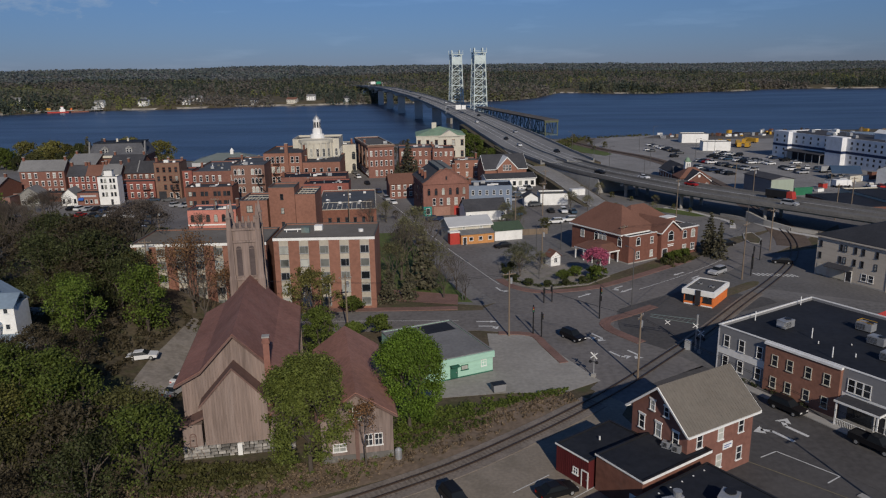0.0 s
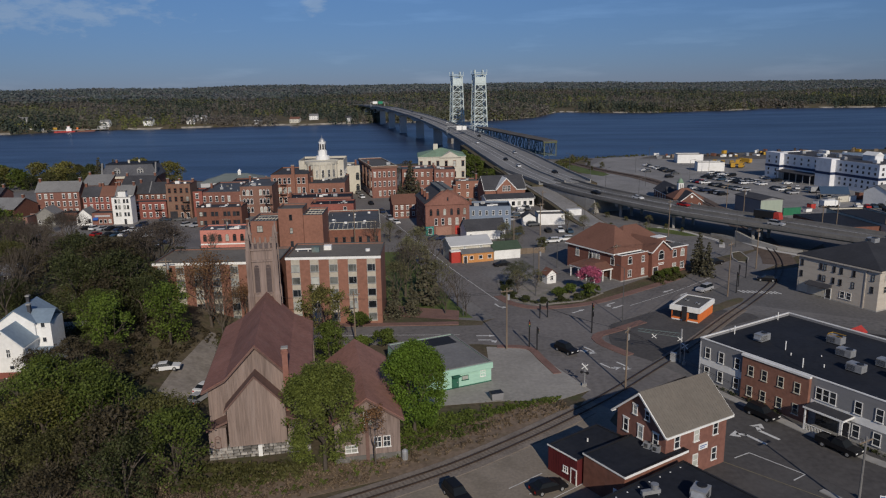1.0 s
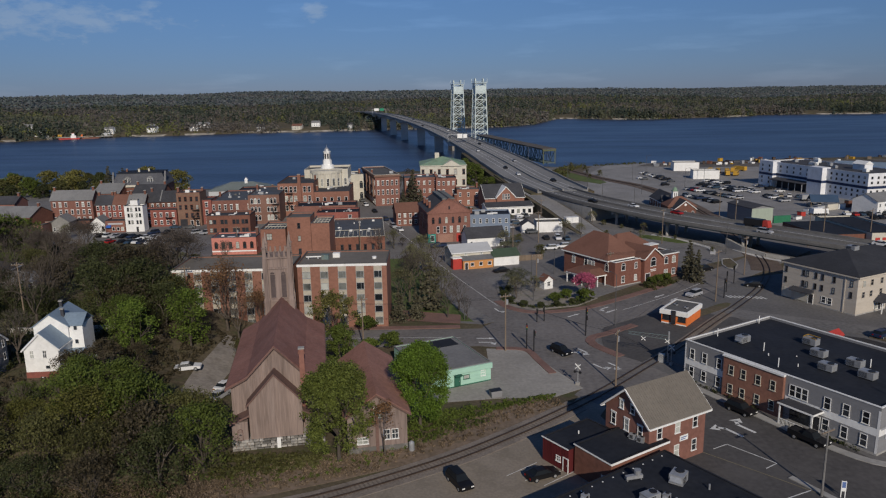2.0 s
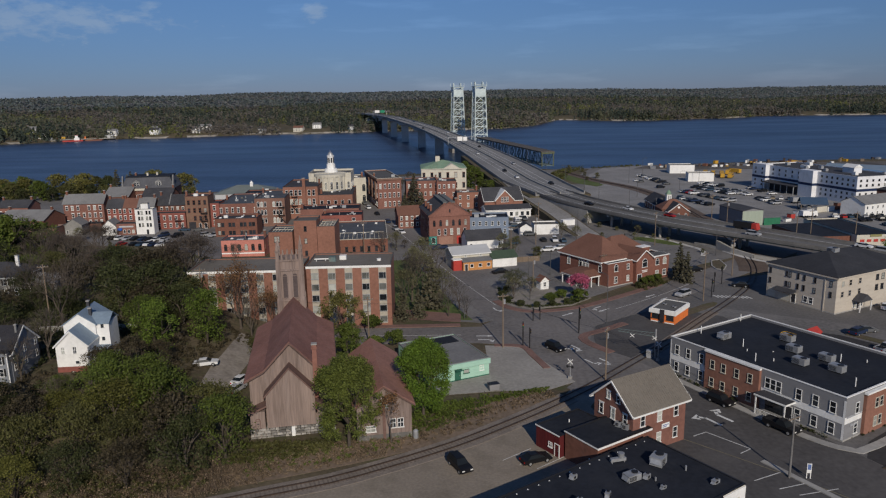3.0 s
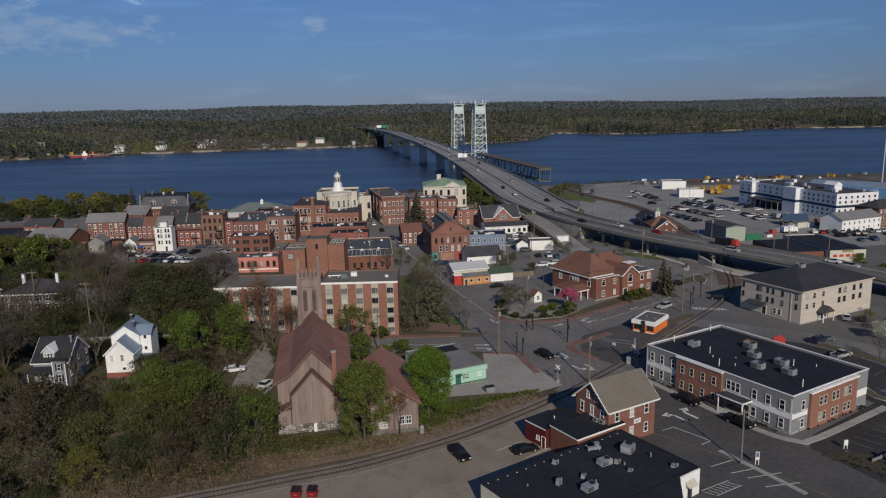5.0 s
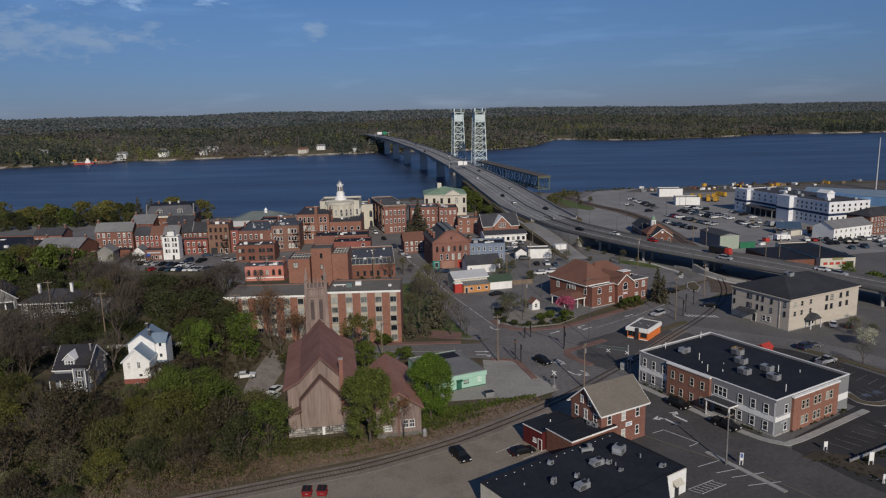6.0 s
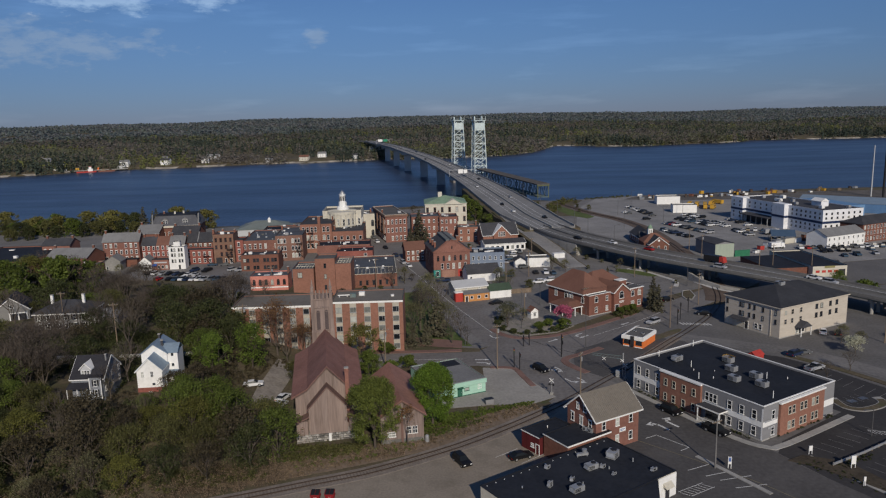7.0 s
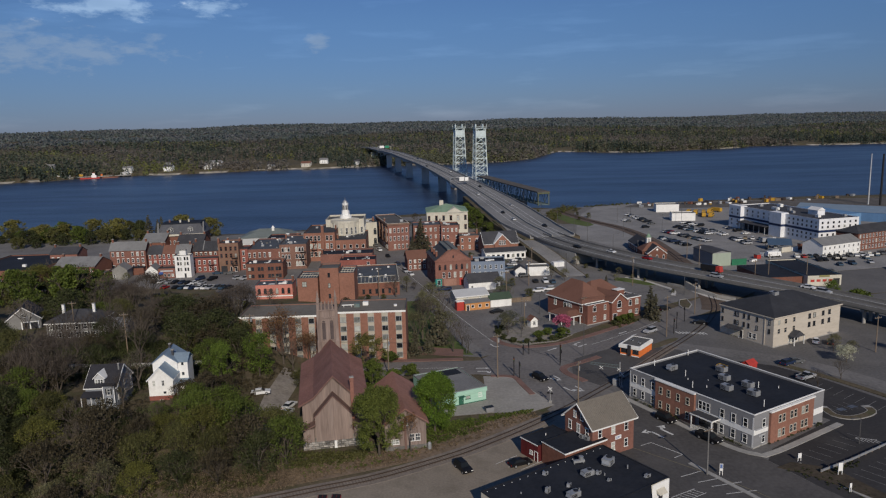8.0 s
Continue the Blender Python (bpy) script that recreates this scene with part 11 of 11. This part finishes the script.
ribbon("verge_island", ISLAND[1:-1], 1.6, 0.2, GRASS, "narrow curved grass island in a car park", "verge", 0.15)
ribbon("verge_east", spline([(82, 187), (90, 176.5), (97, 164.5), (106, 148), (114, 130)], 3), 2.0, 0.2, GRASS, "rough brown grass strip behind the car park", "verge", 0.15)
ribbon("pavement_alley", spline([(56, 205.5), (64, 201), (72, 196.9), (85, 189.6), (93.3, 181.5), (101.5, 168.5), (112, 150), (121, 130)], 3), 6.5, 0.078, TOWN, "pale worn asphalt lane beside the beige building", "pavement")
growth("hedge_row", "clipped dark hedges along the office wall", LEAF_DARK, [(38.2, 163.2, 46, 151.3, 0.4, 30, 0.9), (51.5, 142.9, 54.8, 137.9, 0.35, 14, 0.9), (56.5, 137.6, 75, 149.2, 0.4, 40, 0.7), (60, 129.5, 70, 118, 1.6, 60, 0.5), (66, 127, 74, 131.5, 0.8, 40, 0.6)], 0.13, 9, "hedge")

# ---- road paint ----
marks = thing("road_marking", Matrix(), "worn white road markings on asphalt", "road marking", kind="structure")


def mark(poly, z=0.085):
    return part("paint", MB().face(*[(x, y, z) for x, y in poly]), PAINT, marks)


def bar_mark(p, q, w=0.12, z=0.085):
    p, q = Vector(p), Vector(q)
    n = (q - p).normalized()
    n = Vector((-n.y, n.x)) * w / 2
    return mark([tuple(p - n), tuple(q - n), tuple(q + n), tuple(p + n)], z)


def arrow(x, y, turn, kind="left", s=1.0):
    a = radians(turn)
    c, sn = math.cos(a), math.sin(a)
    sgn = 1 if kind == "left" else -1

    def w(pts_):
        return [(x + (px * c - py * sn) * s, y + (px * sn + py * c) * s) for px, py in (pts_ if sgn > 0 else pts_[::-1])]
    mark(w([(-2.0, -0.2 * sgn), (0.6, -0.2 * sgn), (0.6, 0.2 * sgn), (-2.0, 0.2 * sgn)]))
    if kind == "straight":
        mark(w([(0.6, 0.5), (0.6, -0.5), (2.0, 0)][::-1] if sgn < 0 else [(0.6, -0.5), (2.0, 0), (0.6, 0.5)]))
    else:
        mark(w([(0.5, -0.2 * sgn), (1.35, 0.45 * sgn), (1.1, 0.85 * sgn), (0.3, 0.2 * sgn)])), mark(w([(1.75, 0.1 * sgn), (1.35, 1.6 * sgn), (0.4, 0.85 * sgn)]))


arrow(19.4, 178.7, -57, "left"), arrow(22.0, 178.6, -57, "right"), arrow(23.6, 170.4, -57, "left"), arrow(26.6, 171.0, -57, "right"), arrow(2.6, 186.6, 0, "straight"), arrow(3.0, 184.2, 0, "right"), arrow(5.8, 206.0, -68, "left"), arrow(30.6, 207.2, 220, "left"), arrow(32.2, 205.2, 220, "straight"), arrow(38.4, 145.1, 123, "left", 1.3), arrow(40.7, 146.4, 123, "right", 1.3), arrow(23.1, 202.2, 40, "straight"), arrow(46.5, 217.5, 220, "straight"), arrow(49, 214.5, 220, "left")
for a, b in zip(spline(R1, 3)[:-1], spline(R1, 3)[1:]):
    if 210 < a.y < 330:
        bar_mark(a, b, 0.14)
WORN_PAINT = mat("worn_stall_paint", (0.22, 0.215, 0.21), 0.85, 0.5, 0.5, 3, 0)
BLUE_PAINT = mat("blue_stall_paint", (0.09, 0.11, 0.15), 0.85, 0.4, 0.5, 3, 0)
YELLOW_PAINT = mat("yellow_road_paint", (0.2, 0.175, 0.12), 0.85, 0.3, 0.5, 3, 0)
yl = spline([(30.5, 140.0), (37, 134), (43.7, 127.6), (50.4, 120.6), (58, 110)], 3)
for a, b in zip(yl[:-1], yl[1:]):
    bar_mark(a, b, 0.16).data.materials[0] = YELLOW_PAINT
for a, b in zip(spline(R2, 3)[:-1], spline(R2, 3)[1:]):
    if a.x < -3 or 34 < a.x < 62:
        bar_mark(a, b, 0.14)
for k in range(9):
    bar_mark((63.0 + k * 1.0, 217.8 - k * 0.15), (63.8 + k * 1.0, 215.6 - k * 0.15), 0.45)
for p, q in (((38.6, 126.2), (43.0, 128.4)), ((41.1, 124.1), (46.0, 125.8)), ((43.1, 122.6), (49.0, 124.2)), ((44.8, 120.0), (50.6, 121.2)), ((36.6, 140.6), (41.5, 135.2)), ((36.6, 140.6), (34.2, 139.2)), ((41.5, 135.2), (39.5, 133.8))):
    bar_mark(p, q, 0.16, 0.09)
for k in range(7):
    bar_mark((35.0 + k * 0.75, 118.6 + k * 0.45), (36.4 + k * 0.75, 117.6 + k * 0.45), 0.12, 0.09)
bar_mark((34.8, 118.8), (39.8, 121.8), 0.14, 0.09), bar_mark((36.6, 117.4), (41.4, 120.4), 0.14, 0.09)
for k in range(7):
    bar_mark((64.6 + k * 2.25, 135.2 + k * 1.5), (67.6 + k * 2.25, 132.0 + k * 1.5), 0.1).data.materials[0] = WORN_PAINT
for k in range(9):
    bar_mark((70.5 + k * 2.25, 127.2 + k * 1.5), (74.2 + k * 2.25, 122.6 + k * 1.5), 0.1).data.materials[0] = WORN_PAINT
for k in range(5):
    bar_mark((78.6 + k * 0.85, 142.0 - k * 0.25), (79.4 + k * 0.85, 140.2 - k * 0.25), 0.14)
bar_mark((78.6, 142.2), (82.4, 141.0), 0.14)
for k in range(4):
    bar_mark((82.0 + k * 1.7, 154.4 + k * 0.9), (80.4 + k * 1.7, 158.0 + k * 0.9), 0.1).data.materials[0] = WORN_PAINT
for x, y in ((83.4, 156.6), (86.6, 158.2)):
    mark([(x - 0.9, y - 0.9), (x + 0.9, y - 0.1), (x + 0.3, y + 1.1), (x - 1.5, y + 0.3)], 0.08).data.materials[0] = BLUE_PAINT
for k in range(9):
    bar_mark((86.5 + k * 1.35, 172.5 - k * 2.25), (82.6 + k * 1.35, 169.4 - k * 2.25), 0.1).data.materials[0] = WORN_PAINT
for k in range(3):
    bar_mark((4.2 + k * 2.4, 131.6 - k * 1.2), (8.6 + k * 2.4, 135.2 - k * 1.2), 0.12, 0.07)

# ---- houses and a barge on the far shore ----
for x, y, w, wm, rm in ((-560, 1118, 14, WHITE, SHINGLE_GREY), (-500, 1132, 15, WHITE, SHINGLE_DARK), (-452, 1205, 22, WHITE, SHINGLE_GREY), (-440, 1150, 12, WHITE, SHINGLE_GREY), (-286, 1178, 16, CREAM, SHINGLE_BROWN), (-262, 1212, 14, WHITE, SHINGLE_GREY), (-200, 1192, 9, LIGHT_SIDING, SHINGLE_DARK), (-640, 1080, 12, WHITE, SHINGLE_DARK), (-700, 1140, 14, LIGHT_SIDING, SHINGLE_GREY), (-520, 1180, 11, LIGHT_SIDING, SHINGLE_GREY), (-190, 1330, 16, WHITE, SHINGLE_GREY), (-340, 1168, 12, LIGHT_SIDING, SHINGLE_DARK), (560, 1610, 14, CREAM, SHINGLE_DARK)):
    yy = max(y, float(far_shore(x)) + 14)
    b = building("shore_house", (x, yy), cr.uniform(-20, 20), w, 9, 6, wm, "gable_x", rm, 3, "small pale house among trees on the far shore", "house", z=float(ground_z(x, yy)) + 0.3, group="far shore houses", foot=6)
    windows(b, w, 9, "f", (1.0, 3.6), 4, 1.2, 1.5, "sash")
wx, wy = -588.0, float(far_shore(-588)) - 4
wharf = thing("wharf", pose(wx, wy, WATER_Z, 0, 0, 24), "long low timber wharf with pale deck on the far shore", "wharf")
part("deck", MB().box(-62, -4, 2.0, 52, 8, 2.8), CONCRETE, wharf)
for k in range(20):
    part("pile", MB().cyl(-60 + k * 5.9, -3.6, -3, 2.0, 0.35, 6), WOODPOLE, wharf)
for u, w_, c, lb in ((-6, 13, RED_PAINT, "red-hulled work barge with white deckhouse moored at a wharf"), (22, 11, BRICK_DARK, "rusty work barge with a dredging frame moored at a wharf")):
    bg_ = thing("work_barge", pose(wx, wy, WATER_Z, 0, 0, 24) @ pose(u, -10, 0), lb, "barge", "barges at the wharf")
    part("hull", MB().solid([(-w_, -5, -1), (w_, -5, -1), (w_, 5, -1), (-w_, 5, -1)], [(-w_ - 1, -5, 1.6), (w_ + 1, -5, 1.6), (w_ + 1, 5, 1.6), (-w_ - 1, 5, 1.6)]), c, bg_)
    if c is RED_PAINT:
        part("deckhouse", MB().box(2, -3, 1.6, 9, 3, 5.2).box(3.5, -2, 5.2, 7, 2, 8.4), WHITE, bg_)
        part("wheelhouse_roof", MB().box(3.2, -2.3, 8.4, 7.3, 2.3, 8.8), RED_PAINT, bg_)
    else:
        fr_ = MB()
        for sx in (-6, 6):
            fr_.bar((sx, -2, 1.6), (sx * 0.3, 0, 15), 0.5).bar((sx, 3, 1.6), (sx * 0.3, 0, 15), 0.5)
        fr_.bar((-5, 0, 5), (5, 0, 5), 0.4).bar((-3.6, 0, 9.5), (3.6, 0, 9.5), 0.4).bar((-3, 0, 1.6), (9, -1, 9), 0.4)
        part("frame", fr_, RUST, bg_, "rusty dredging frame"), part("spoil", MB().solid([(-9, -3, 1.6), (-1, -3, 1.6), (-1, 3, 1.6), (-9, 3, 1.6)], [(-6, -1, 4.4), (-4, -1, 4.4), (-4, 1, 4.4), (-6, 1, 4.4)]), WOODPOLE, bg_)
for u, v, w_, h_, c in ((-52, 1, 10, 3.6, WHITE), (-38, 2, 8, 3.0, LIGHT_SIDING), (-20, 2, 6, 4.0, YELLOW), (-28, 3, 4, 2.6, RED_PAINT), (42, 4, 12, 4.0, LIGHT_SIDING), (8, 4, 5, 3.2, ORANGE)):
    sh_ = thing("wharf_shed", pose(wx, wy, WATER_Z + 2.8, 0, 0, 24) @ pose(u, v, 0), {WHITE: "white", LIGHT_SIDING: "grey", YELLOW: "yellow", RED_PAINT: "red", ORANGE: "orange"}[c] + " steel store standing on a timber wharf", "shed", "wharf stores")
    part("body", MB().box(-w_ / 2, 0, 0, w_ / 2, 4, h_), c, sh_), part("roof", MB().box(-w_ / 2 - 0.3, -0.3, h_ + 0.004, w_ / 2 + 0.3, 4.3, h_ + 0.3), SHINGLE_GREY, sh_)

# shipyard clutter along the river edge
for k in range(64):
    x = cr.uniform(118, 300)
    y = float(near_shore(x)) - cr.uniform(14, 38)
    if 140 < x < 172 and y < 512:
        continue
    sx, sy, sz = cr.uniform(1.2, 4), cr.uniform(1.2, 2.6), cr.uniform(0.8, 2.2)
    cm_ = cr.choice((YELLOW, RUST, GALV, WHITE, RUST, BRICK_DARK, WOODPOLE))
    ct = thing("storage_crate" if sx < 3 else "storage_container", pose(x, y, 0.05, 0, 0, cr.uniform(0, 180)), {YELLOW: "yellow", RUST: "rusty", GALV: "grey steel", WHITE: "white", ORANGE: "orange", BRICK_DARK: "dark red", WOODPOLE: "timber"}[cm_] + " storage box standing in the riverside work yard", "container", "yard boxes")
    part("body", MB().box(-sx / 2, -sy / 2, 0.08, sx / 2, sy / 2, sz), cm_, ct)
    part("lid", MB().box(-sx / 2 - 0.06, -sy / 2 - 0.06, sz + 0.004, sx / 2 + 0.06, sy / 2 + 0.06, sz + 0.1), cm_, ct)
    for ex in (-sx / 2 + 0.2, sx / 2 - 0.2):
        part("skid", MB().box(ex - 0.1, -sy / 2, -0.02, ex + 0.1, sy / 2, 0.076), WOODPOLE, ct)
sheet("verge_river", [(46, 470), (58, 452), (66, 455), (70, 500), (82, 535), (60, 535), (54, 510)], 0.07, GRASS, "grass bank below the bridge approach", "verge")
growth("bank_bushes", "green and brown bushes on the river bank", LEAF_OLIVE, [(56, 500, 74, 542, 5, 90, 3.2), (52, 470, 58, 500, 3, 40, 2.2), (84, 540, 130, 556, 4, 60, 1.4)], 0.35, 12, "bushes")
